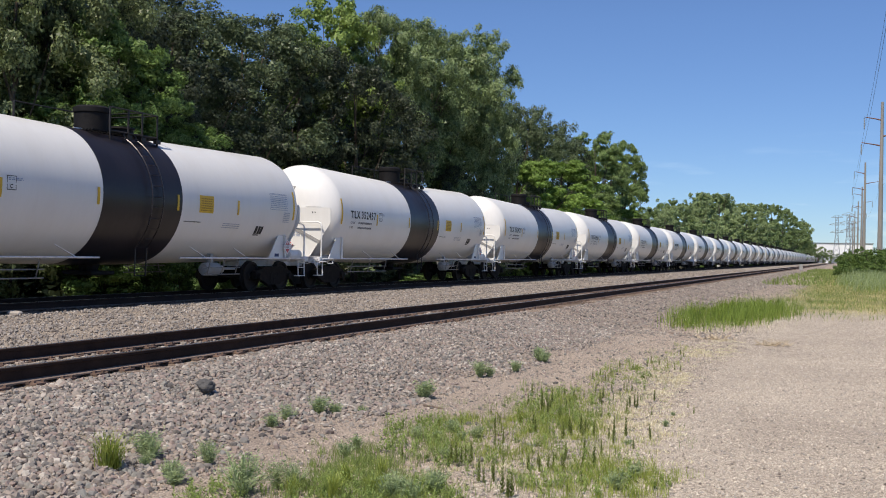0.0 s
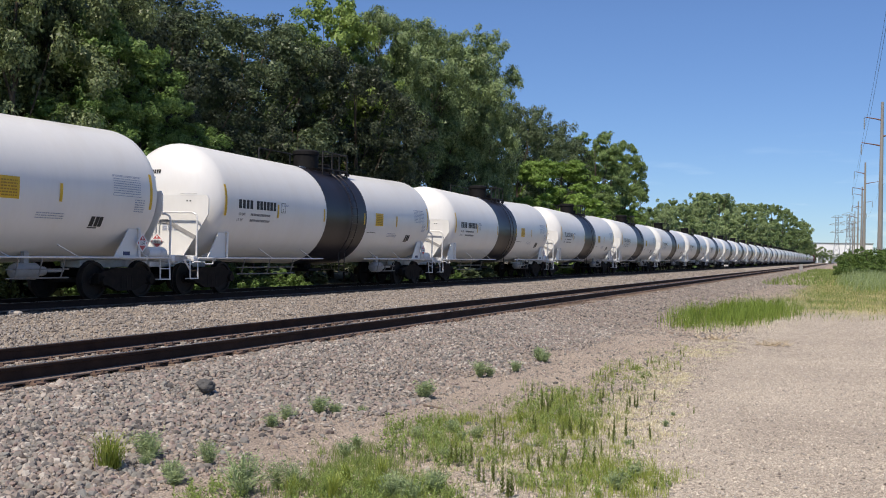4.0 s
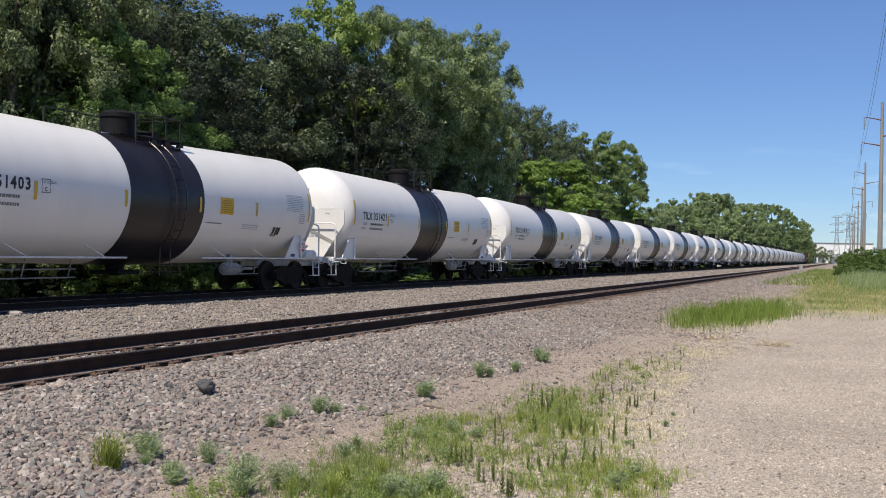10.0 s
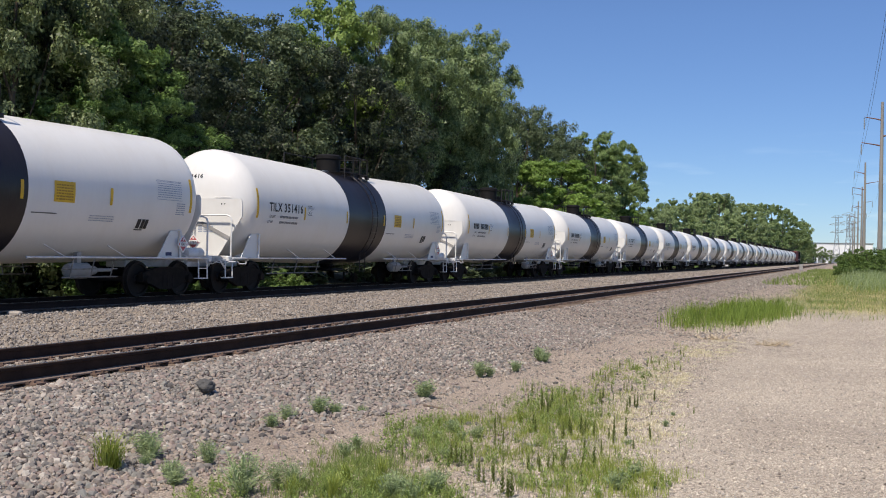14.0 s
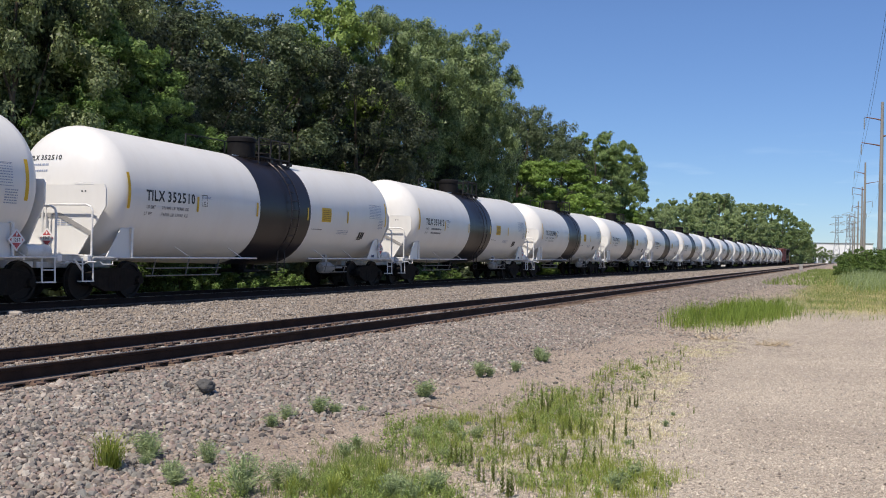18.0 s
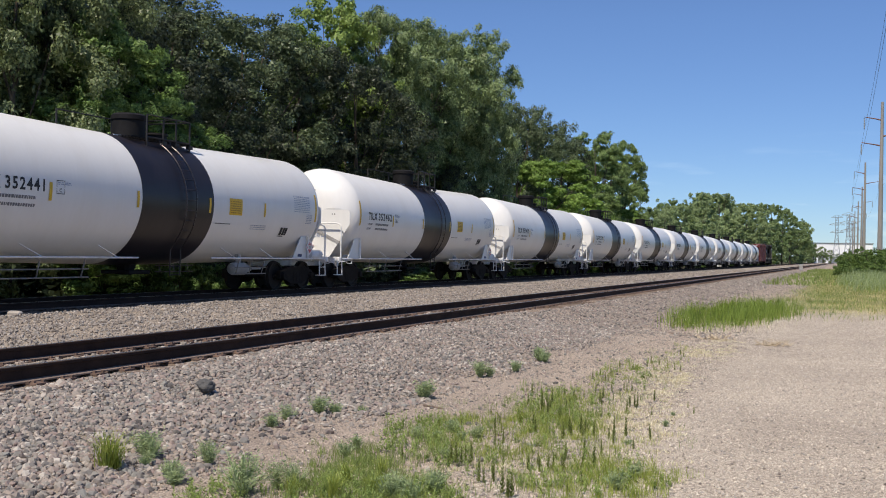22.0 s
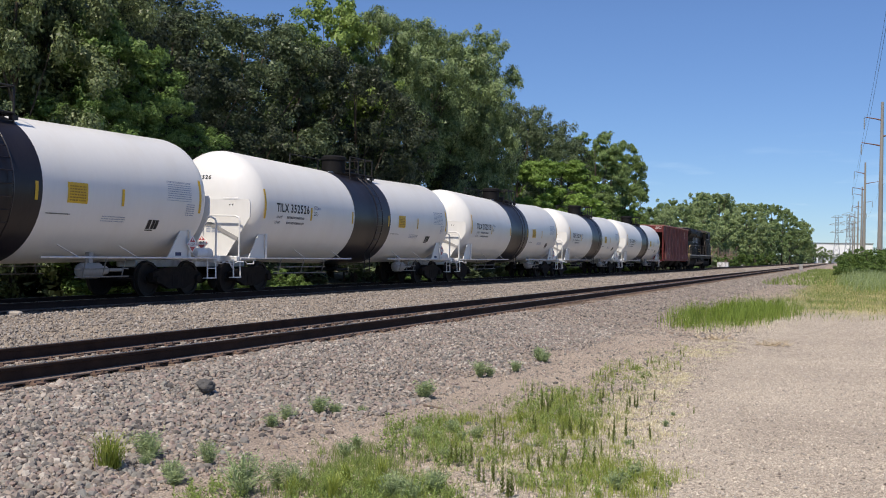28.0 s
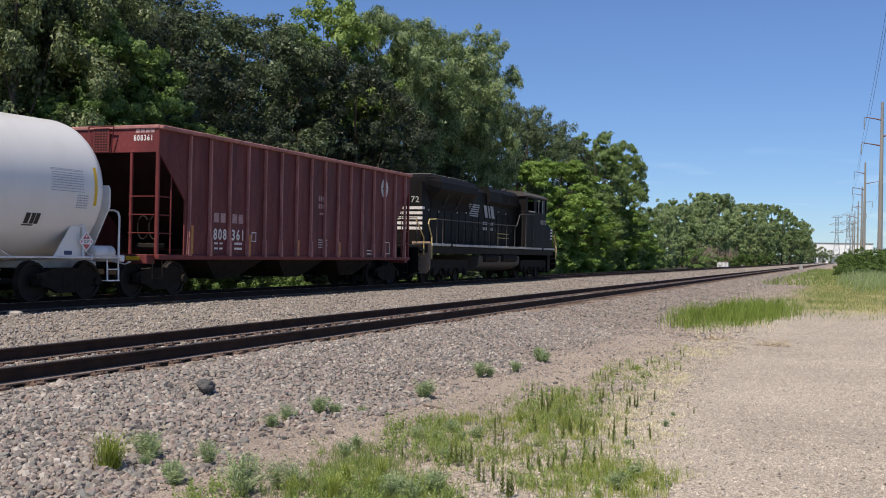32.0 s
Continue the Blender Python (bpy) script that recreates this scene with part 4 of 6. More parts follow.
def crown_blobs(rng, h, r, low, n, size, top=0.5):
    """Clumps in an uneven crown of height h and radius r, from height low upwards."""
    out = []
    lobes = [(rng.uniform(0, 2 * math.pi), rng.uniform(0.7, 1.15)) for _ in range(5)]
    while len(out) < n:
        t = rng.random() ** 0.8
        a = rng.uniform(0, 2 * math.pi)
        lobe = max(g * math.cos((a - b) / 1.0) for b, g in lobes)
        env = r * (math.sin(math.pi * min(1, 0.16 + 0.8 * t) ** (0.95 + top)) ** 0.6) * (0.75 + 0.3 * lobe)
        q = rng.uniform(0.45, 1.0)
        s = size * rng.uniform(0.65, 1.3) * (1.0 - 0.35 * t)
        out.append((math.cos(a) * env * q, math.sin(a) * env * q, low + (h - low - s * 0.6) * t, s, 1.0 if q > 0.66 or t > 0.85 else 0.0))
    return out


def wood_shape(rng, h, r0, blobs, limbs=14):
    s = Shape()
    lean = rng.uniform(-0.4, 0.4)
    s.tube([(0, 0, -0.3), (lean * 0.2, 0.05, h * 0.25), (lean * 0.6, -0.1, h * 0.55), (lean, 0.1, h * 0.88)], r0, 8, r0 * 0.15)
    for x, y, z, q, _ in rng.sample(blobs, min(limbs, len(blobs))):
        z0 = max(h * 0.12, z * 0.55)
        k = z0 / h
        a = Vector((lean * k, 0, z0))
        b = Vector((x, y, z))
        m = a.lerp(b, 0.5) + Vector((0, 0, -0.2 * (b - a).length * 0.3))
        s.tube([a, m, b], r0 * 0.32, 5, r0 * 0.06)
    return s


def make_tree(name, label, category, seed, h, r, low, n, size, per, leaf, mat, r0=0.22, top=0.5):
    rng = random.Random(seed)
    blobs = crown_blobs(rng, h, r, low, n, size, top)
    t = thing(name, label, category)
    part("trunk", wood_shape(rng, h, r0, blobs), BARK, t, "grey-brown bark")
    part("crown", leaf_cloud("crown", seed, blobs, per, leaf, mat), mat, t)
    return t


def plant(proto, x, y, sxy, sz, turn, first):
    """Put the first tree itself in place, later ones as copies."""
    ob = proto if first else copy_thing(proto, pose(0, 0, 0))
    ob.matrix_basis = pose(x, y, level(x) - 0.05, 0, 0, turn)
    ob.scale = (sxy, sxy, sz)
    return ob


def build_woods():
    oak_a = make_tree("oak_tree", "dark green oak with a dense uneven crown", "tree", 11, 13, 5.0, 2.6, 96, 1.25, 440, 0.155, LEAF_DARK, 0.24, 0.9)
    oak_b = make_tree("oak_tree", "dark green oak with a dense uneven crown", "tree", 12, 13, 4.6, 2.2, 96, 1.25, 440, 0.155, LEAF_SHADED, 0.24, 0.9)
    back = make_tree("oak_tree", "dark oak deep in the woods", "tree", 16, 14, 5.5, 0.5, 70, 1.7, 380, 0.22, LEAF_DARK)
    ash = make_tree("ash_tree", "olive-green ash tree with fine glossy leaves", "tree", 13, 12, 4.0, 0.5, 84, 1.15, 900, 0.11, LEAF_OLIVE, 0.2, 0.5)
    young = make_tree("maple_tree", "young green maple with fine leaves", "tree", 17, 10, 3.0, 0.5, 76, 0.9, 800, 0.11, LEAF_GREEN, 0.18, 0.3)
    locust = make_tree("locust_tree", "tall yellow-green locust tree with an open crown", "tree", 27, 10, 3.0, 1.5, 70, 0.85, 560, 0.12, LEAF_LOCUST, 0.18, 0.4)
    maple = make_tree("maple_tree", "bright green maple in full sun", "tree", 14, 10, 3.2, 0.3, 100, 0.85, 560, 0.14, LEAF_BRIGHT, 0.18, 0.35)
    tall = make_tree("ash_tree", "tall green ash at the edge of the woods", "tree", 18, 12, 4.0, 0.3, 120, 0.95, 520, 0.15, LEAF_MID, 0.2, 0.35)
    wood = make_tree("cottonwood_tree", "tall cottonwood with pale grey-green leaves", "tree", 15, 16, 4.9, 1.0, 120, 1.4, 760, 0.15, LEAF_SILVER, 0.3, 0.7)
    high = make_tree("cottonwood_tree", "tall cottonwood with a high pale green crown", "tree", 19, 16, 4.9, 6.0, 104, 1.4, 760, 0.15, LEAF_SILVER, 0.3, 0.8)
    rows = {
        0: (oak_a, [(-29.5, 27.5, 1.0, 1.0), (-29, 40, 1.05, 1.0), (-28, 44.5, 0.95, 1.02), (-27, 90, 0.95, 1.18), (-27, 95, 0.85, 1.08), (-29, 52, 0.85, 0.9), (-25.8, 83.5, 0.72, 1.06)]),
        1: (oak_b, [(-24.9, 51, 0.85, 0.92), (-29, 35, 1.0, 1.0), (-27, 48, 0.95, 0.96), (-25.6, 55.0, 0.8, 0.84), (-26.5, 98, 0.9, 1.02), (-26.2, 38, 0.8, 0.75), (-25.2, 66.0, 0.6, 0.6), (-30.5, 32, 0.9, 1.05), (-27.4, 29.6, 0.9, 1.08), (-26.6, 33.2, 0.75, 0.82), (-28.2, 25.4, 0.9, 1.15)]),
        2: (ash, [(-25.6, 27.2, 1.0, 1.15), (-24.2, 25.3, 0.75, 1.1), (-27.2, 29.2, 1.0, 1.15)]),
        3: (tall, [(-24.2, 106, 1.1, 1.22), (-24, 118, 1.0, 1.25), (-24.2, 127, 0.8, 1.0), (-24.4, 112, 1.0, 1.1), (-23.6, 100, 1.0, 0.75)]),
        4: (maple, [(-23.6, 82, 1.25, 0.95), (-23.4, 88, 1.5, 1.02), (-22.8, 76, 0.8, 0.62), (-23.0, 94, 1.3, 0.72), (-22.9, 112, 1.1, 0.7), (-23, 120, 1.1, 0.62)]),
        5: (young, [(-23.2, 28.9, 0.95, 0.98), (-22.7, 31.6, 0.8, 0.66), (-22.8, 26.8, 0.8, 0.64), (-23.0, 30.0, 0.8, 0.8), (-22.9, 28.0, 0.75, 0.74)]),
        9: (locust, [(-28.2, 54.6, 1.35, 1.66), (-27.8, 50.6, 0.9, 1.36)]),
        6: (high, [(-26.6, 61.5, 0.85, 1.05), (-26.2, 66.5, 0.85, 1.06), (-27.2, 58.0, 0.6, 1.04)]),
        7: (wood, [(-25, 71.8, 0.68, 1.14), (-26.5, 71, 0.6, 1.05)]),
        8: (back, [(-33, 36, 1.2, 1.1), (-33, 50, 1.15, 1.05), (-32, 58, 1.0, 1.05), (-31.5, 30, 1.2, 1.1), (-29.5, 66, 0.9, 1.0), (-29, 74, 0.7, 1.0), (-30, 22, 1.1, 1.1)]),
    }
    rnd = random.Random(8)
    for proto, places in rows.values():
        for i, (x, y, a, b) in enumerate(places):
            plant(proto, x, y, a, b, rnd.uniform(0, 360), i == 0)
    far = make_tree("far_tree", "broad green tree in the far wood", "tree", 21, 14, 5.2, 0.5, 84, 1.25, 100, 0.46, LEAF_HAZY, 0.25)
    places = [(-26, 160, 0.55), (-27, 172, 0.68), (-27, 186, 0.68), (-29, 200, 0.72), (-28, 216, 0.8), (-30, 232, 0.92), (-28, 250, 1.04), (-29, 270, 1.1), (-28, 292, 1.1),
              (-27, 316, 1.22), (-26, 342, 1.28), (-24, 368, 1.32), (-22, 395, 1.3), (-21, 430, 1.3), (-20, 470, 1.28), (-20, 515, 1.24), (-33, 190, 0.72), (-34, 225, 0.9), (-34, 265, 1.1), (-34, 310, 1.18)]
    places += [(-37 - 2 * math.sin(k * 2.0), 285 + k * 42, 0.95) for k in range(7)] + [(-30, 590, 1.1), (-27, 560, 1.0)]
    places += [(-24 + 2 * math.sin(k), 620 + k * 55, 0.85 + 0.1 * math.sin(k * 2.1)) for k in range(9)]
    places += [(-12 + k * 9, 900 + 30 * math.sin(k * 1.7), 0.8 + 0.2 * math.sin(k * 1.3)) for k in range(4)]
    places += [(-17, 600, 0.72), (-12.8, 620, 0.6), (-9, 640, 0.5), (-5, 650, 0.4), (1, 640, 0.3), (8, 660, 0.35)]
    deep = make_tree("far_tree", "dark green tree in the far wood", "tree", 22, 14, 5.0, 0.5, 84, 1.25, 100, 0.46, LEAF_HAZY_DARK, 0.25)
    firsts = {"far": True, "deep": True}
    for i, (x, y, s) in enumerate(places):
        kind, proto = ("deep", deep) if (y > 300 and i % 3) or i % 5 == 2 else ("far", far)
        plant(proto, x, y, s * rnd.uniform(0.9, 1.1), s * 1.12 * rnd.uniform(0.96, 1.06), rnd.uniform(0, 360), firsts[kind])
        firsts[kind] = False
    # undergrowth at the foot of the woods
    bush = make_tree("bush", "sunlit green bush at the foot of the woods", "bush", 31, 2.4, 1.5, 0.1, 22, 0.62, 190, 0.13, LEAF_GREEN, 0.05, 0.2)
    low = [(-21.4 + rnd.uniform(-0.8, 0.5), 27.3 + k * 1.25 + rnd.uniform(-0.4, 0.4), rnd.uniform(0.4, 0.7), rnd.uniform(0.3, 0.6)) for k in range(7)] + [(-21.5, 37.2, 0.5, 0.45), (-21.4, 38.2, 0.45, 0.35)]
    low += [(-21.8 + rnd.uniform(-0.4, 0.4), y, rnd.uniform(0.5, 0.7), rnd.uniform(0.25, 0.45)) for y in (52.5, 54.5, 56.5)]
    low += [(-22.6, 73 + k * 4.2, rnd.uniform(0.9, 1.4), rnd.uniform(0.8, 1.6)) for k in range(15)]
    for i, (x, y, a, b) in enumerate(low):
        plant(bush, x, y, a, b, rnd.uniform(0, 360), i == 0)
    plant(bush, -21.8, 165, 1.7, 1.5, 40, False)
    plant(bush, -22.4, 174, 1.5, 1.3, 120, False)
    thick = make_tree("shrub", "dark green shrub under the trees", "bush", 32, 4.5, 2.2, 0.0, 26, 1.0, 130, 0.24, LEAF_DARK, 0.08, 0.2)
    for i in range(24):
        plant(thick, -24.8 + rnd.uniform(-0.7, 0.7), 14 + i * 4.6, rnd.uniform(0.9, 1.3), rnd.uniform(0.7, 1.25), rnd.uniform(0, 360), i == 0)
    mid = make_tree("roadside_bush", "rounded dark green bush on the verge", "bush", 33, 3.0, 2.2, 0.0, 34, 0.7, 200, 0.15, LEAF_VERGE, 0.06, 0.2)
    right = [(0.4, 116, 0.8, 0.6), (1.6, 110, 0.8, 0.55), (4.5, 112, 0.9, 0.7), (6.5, 118, 1.0, 0.75), (8.5, 116, 1.0, 0.85), (3.0, 118, 0.9, 0.8), (5.5, 122, 0.9, 0.9), (7.5, 112, 0.9, 0.65), (2.4, 128, 1.0, 1.05), (5, 124, 1.2, 1.1), (8, 118, 1.3, 1.2), (0.2, 150, 0.9, 0.95),
             (1.5, 156, 1.1, 1.2), (2.4, 110, 0.7, 0.5), (9.8, 118, 1.0, 0.8), (0.6, 190, 1.1, 1.3), (3, 196, 1.3, 1.5), (6, 160, 1.5, 1.5), (-20.8, 205, 1.1, 0.9), (-21, 218, 1.3, 1.2), (-20.5, 260, 1.2, 1.2), (-20.8, 300, 1.4, 1.4)]
    for i, (x, y, a, b) in enumerate(right):
        plant(mid, x, y, a, b, rnd.uniform(0, 360), i == 0)
    # bare grey shrubs by the line
    dead = None
    for x, y, s in ((-22.2, 172, 1.0), (-22.5, 181, 1.2), (-21.8, 166, 0.8), (-22.3, 214, 1.1)):
        if dead is None:
            sh, r2 = Shape(), random.Random(3)
            for _ in range(90):
                a, q = r2.uniform(0, 6.28), r2.uniform(0.2, 1)
                sh.tube([(0, 0, 0), (math.cos(a) * q, math.sin(a) * q, 1.6 * r2.uniform(0.6, 1)), (math.cos(a) * q * 2.1, math.sin(a) * q * 2.1, 3.6 * r2.uniform(0.6, 1))], 0.04, 3, 0.012)
            dead = tagged(new("dead_shrub", sh.mesh("dead_shrub", TWIG)), "leafless grey shrub beside the track", "shrub", "dead shrubs")
            ob = dead
        else:
            ob = copy_thing(dead, pose(0, 0, 0))
        ob.matrix_basis = pose(x, y, level(x), 0, 0, 70 * s)
        ob.scale = (s, s, s)


# ---------------------------------------------------------------- rolling stock: shared pieces
WHEEL_R = 0.457


def wheelset_mesh(r=WHEEL_R):
    s = Shape().lathe([(-1.05, 0.07), (1.05, 0.07)], 0, 10)
    for side in (-1, 1):
        prof = [(0.68, r + 0.028), (0.715, r + 0.026), (0.72, r), (0.815, r - 0.004), (0.82, r - 0.07), (0.775, r - 0.09), (0.76, 0.14), (0.80, 0.12), (0.80, 0.09), (0.66, 0.09), (0.67, 0.14), (0.70, r - 0.09), (0.68, r - 0.07)]
        s.lathe([(side * a, b) for a, b in prof] + [(side * 0.68, r + 0.028)], 0, 18, closed=False)
    return s.mesh("wheelset", WHEEL, True)


def side_frame_shape(x, wb):
    h = wb / 2
    poly = [(-h - 0.16, 0.62), (-h - 0.16, 0.40), (-h + 0.14, 0.36), (-0.34, 0.20), (0.34, 0.20), (h - 0.14, 0.36), (h + 0.16, 0.40), (h + 0.16, 0.62), (0.42, 0.76), (-0.42, 0.76)]
    s = Shape().prism(poly, 0, x - 0.07, x + 0.07)
    for a in (-h, h):
        s.lathe([(x - 0.12, 0.13), (x + 0.16, 0.11)], 0, 12)
        s.v[-24:] = [(p[0], p[1] + a, p[2] + WHEEL_R) for p in s.v[-24:]]
    for a in (-0.2, 0, 0.2):
        s.tube([(x, a, 0.26), (x, a, 0.56)], 0.085, 8)
    return s


WHEELSET_MESH = wheelset_mesh()
SIDE_FRAMES = {q: side_frame_shape(q * 1.0, 1.78).mesh("side_frame", UNDER) for q in (-1, 1)}
BOLSTER = Shape().box((0, 0, 0.62), (2.1, 0.34, 0.22), 0.03).lathe([(-0.0, 0.2), (0.12, 0.2)], 2, 12).mesh("bolster", UNDER)


def add_truck(car, y, axles=(-0.89, 0.89)):
    tr = new("truck", BOLSTER)
    tr.parent = car
    tr.matrix_basis = pose(0, y, 0)
    for q in (-1, 1):
        part("side_frame", SIDE_FRAMES[q], UNDER, tr)
    for a in axles:
        w = part("wheelset", WHEELSET_MESH, WHEEL, tr, "dull steel wheels on an axle")
        w.matrix_parent_inverse = pose(0, a, WHEEL_R)
    return tr


def coupler_shape(y, d):
    s = Shape().box((0, y - d * 0.45, 0.86), (0.14, 0.6, 0.14), 0.02)
    s.box((0.05, y - d * 0.08, 0.86), (0.30, 0.22, 0.26), 0.04).box((-0.09, y - d * 0.02, 0.86), (0.10, 0.16, 0.24), 0.03)
    return s.tube([(-0.35, y - d * 0.5, 0.72), (-0.3, y - d * 0.15, 0.42), (-0.1, y + d * 0.02, 0.45)], 0.022, 5)


# ---------------------------------------------------------------- tank car
TANK_R, TANK_Z = 1.66, 2.52


def axis_z(y):
    """The barrel droops a little towards its middle."""
    return TANK_Z + 0.0147 * (abs(y) - 3.7)


def on_barrel(shape, y0, z0, proud=0.006, r=TANK_R):
    """Wrap a flat outline (right, up) round the near side of the barrel, its origin at y0, z0."""
    out = Shape()
    out.f = shape.f
    for u, w, _ in shape.v:
        a = (z0 - axis_z(y0) + w) / r
        out.v.append((math.cos(a) * (r + proud), y0 + u, axis_z(y0) + math.sin(a) * (r + proud)))
    return out


def rect(u0, u1, w0, w1, rows=1, bow=0.0):
    s = Shape()
    for i in range(rows):
        a, b = w0 + (w1 - w0) * i / rows, w0 + (w1 - w0) * (i + 1) / rows
        s.add([(u0, a, 0), (u1, a, 0), (u1, b, 0), (u0, b, 0)], [(0, 1, 2, 3)])
    return s


def bars(spec):
    """Illegible small print as bars: (start, end, bottom, top)."""
    s = Shape()
    for u0, u1, w0, w1 in spec:
        s.add(rect(u0, u1, w0, w1).v, [(0, 1, 2, 3)])
    return s


def print_lines(width, lines, height, gap, seed, word=0.16):
    r, out = random.Random(seed), []
    for i in range(lines):
        u, top = 0.0, -i * (height + gap)
        while u < width:
            e = min(width, u + r.uniform(0.5, 1.5) * word)
            out.append((u, e, top - height, top))
            u = e + word * 0.35
    return bars(out)


def merge(*shapes):
    s = Shape()
    for a in shapes:
        s.add(a.v, a.f)
    return s


def build_tank_car():
    car = thing("tank_car", "white railway tank car with a black middle band", "tank car", group="tank cars of the train")
    head = [(7.42 + 0.86 * math.sin(a), TANK_R * math.cos(a)) for a in (i * math.pi / 2 / 9 for i in range(10))]
    head[-1] = (8.28, 0.02)
    prof = [(-a, b) for a, b in head[::-1]] + [(-4, TANK_R), (-1.53, TANK_R), (0, TANK_R), (1.53, TANK_R), (4, TANK_R)] + head
    part("tank", Shape().lathe(prof, 1, 56, axis_z), WHITE, car, "smooth white painted barrel with domed ends", True)
    part("middle_band", Shape().lathe([(-1.54, TANK_R + 0.004), (0, TANK_R + 0.004), (1.54, TANK_R + 0.004)], 1, 56, axis_z, False), BLACK, car, "dark band round the barrel's middle", True)
    # top fittings
    part("valve_housing", Shape().lathe([(4.05, 0.43), (4.58, 0.43), (4.61, 0.46), (4.72, 0.46), (4.77, 0.38)], 2, 24), BLACK_STEEL, car, "black drum over the valves", True)
    part("manway", Shape().lathe([(4.08, 0.30), (4.32, 0.30), (4.33, 0.34), (4.38, 0.33)], 2, 20), BLACK_STEEL, car, "black manway lid", True).matrix_basis = pose(0, 1.15, 0)
    plat = Shape()
    for x in np.linspace(0.34, 0.80, 6):
        plat.box((float(x), 0.3, 4.09), (0.05, 2.5, 0.02))
    for y in np.linspace(-0.9, 1.5, 9):
        plat.box((0.57, float(y), 4.07), (0.5, 0.03, 0.03))
    part("platform", plat, BLACK_STEEL, car, "black grating platform")
    plat2 = Shape()
    for p in plat.v:
        plat2.v.append((-p[0], p[1], p[2]))
    plat2.f = [q[::-1] for q in plat.f]
    part("platform", plat2, BLACK_STEEL, car, "black grating platform")
    # added white strip that stands for sunlight along the black platform's edge
    part("toe_board", Shape().box((0.31, 0.3, 4.10), (0.02, 2.6, 0.07)), WHITE_STEEL, car, "white strip for sunlight on the platform's edge")
    for x in (-0.84, 0.84):
        rail = Shape()
        y0 = -1.75 if x < 0 else -0.35
        for y in (y0, 0.35, 0.9, 1.52):
            rail.tube([(x, y, 3.8), (x, y, 4.70)], 0.026, 5)
        rail.tube([(x, y0, 4.70), (x, 1.52, 4.70)], 0.018, 5).tube([(x, y0, 4.12), (x, 1.52, 4.12)], 0.026, 5)
        for y in (0.35, 0.9, 1.52):
            rail.box((x, y, 4.02), (0.12, 0.16, 0.10))
        part("platform_railing", rail, TOP_RAIL, car, "black tube railing")
    cross = Shape().tube([(-0.84, 1.52, 4.70), (0.84, 1.52, 4.70)], 0.018, 5).tube([(-0.84, 0.9, 4.70), (0.84, 0.9, 4.70)], 0.015, 5)
    part("platform_railing", cross, BLACK_STEEL, car, "black tube railing")
    lad = Shape()
    for y in (0.18, 0.62):
        pts = [(math.cos(a) * (TANK_R + 0.09), y, axis_z(0) + math.sin(a) * (TANK_R + 0.09)) for a in (radians(d) for d in range(60, -46, -8))]
        lad.tube([(0.84, y, 4.1)] + pts + [(1.25, y, 0.55)], 0.018, 5)
    for d in range(56, -44, -9):
        a = radians(d)
        x, z = math.cos(a) * (TANK_R + 0.09), axis_z(0) + math.sin(a) * (TANK_R + 0.09)
        lad.tube([(x, 0.18, z), (x, 0.62, z)], 0.012, 4)
    for z in (1.0, 0.78, 0.57):
        lad.tube([(1.25, 0.18, z), (1.25, 0.62, z)], 0.012, 4)
    part("ladder", lad, BLACK, car, "dark steel ladder over the band")
    # running rails along both sides
    for q in (-1, 1):
        for a, b in ((-8.55, -1.45), (1.70, 8.45)):
            rr = Shape().tube([(q * 1.50, a, 1.02), (q * 1.50, b, 1.02)], 0.024, 6)
            for y in (-4.7, -2.2, 2.9, 5.0):
                if a < y < b:
                    rr.tube([(q * 1.50, y, 1.02), (q * 1.36, y - 0.55, 1.30)], 0.016, 5)
            part("side_rail", rr, WHITE_STEEL, car, "white tube rail along the side")
        for a, b in ((-6.35, -3.0), (3.0, 4.9)):
            lo = Shape().tube([(q * 1.30, a, 0.75), (q * 1.30, b, 0.75)], 0.016, 5).tube([(q * 1.30, a, 0.56), (q * 1.30, b, 0.56)], 0.016, 5)
            for y in np.linspace(a + 0.25, b - 0.25, 3):
                lo.tube([(q * 1.30, float(y), 0.56), (q * 1.42, float(y), 1.02)], 0.016, 5)
            part("pipe_guard", lo, DULL_PIPE, car, "dull pipe guard below the side rail")
    # underframe
    for d in (-1, 1):
        ys = d * 7.24
        sad = Shape().prism([(-1.40, 0.95), (1.40, 0.95), (1.40, 1.06), (1.15, 1.16), (0.9, 1.06), (-0.9, 1.06), (-1.15, 1.16), (-1.40, 1.06)], 1, ys + d * 0.35 - 0.03, ys + d * 0.35 + 0.03)
        part("bolster_web", sad, WHITE_STEEL, car, "white saddle plate over the truck")
        for q in (-1, 1):
            web = Shape().prism([(d * 7.16, 1.0), (d * 7.16 - 0.90, 1.0), (d * 7.16 - 0.36, 1.72), (d * 7.16 - 0.05, 1.72)], 0, q * 1.43 - 0.015, q * 1.43 + 0.015)
            post = part("bolster_post", Shape().box((q * 1.49, d * 7.16, 1.37), (0.05, 0.06, 0.72), 0.008).box((q * 1.47, d * 7.14, 1.73), (0.08, 0.10, 0.03)), WHITE_STEEL, car, "white upright at the bolster")
            part("side_brace", web, WHITE, post, "white gusset plate")
            if d > 0:
                part("blue_label", Shape().box((q * 1.45, 6.72, 1.12), (0.012, 0.24, 0.09)), BLUE_INK, post, "small dark blue label")
        sill = Shape().box((0, d * 7.75, 0.92), (0.62, 2.6, 0.34), 0.02).box((0, d * 8.62, 1.0), (2.9, 0.16, 0.16), 0.02)
        part("stub_sill", sill, WHITE_STEEL, car, "white end sill")
        wide, ye = (1.64, 8.32) if d < 0 else (1.43, 8.13)
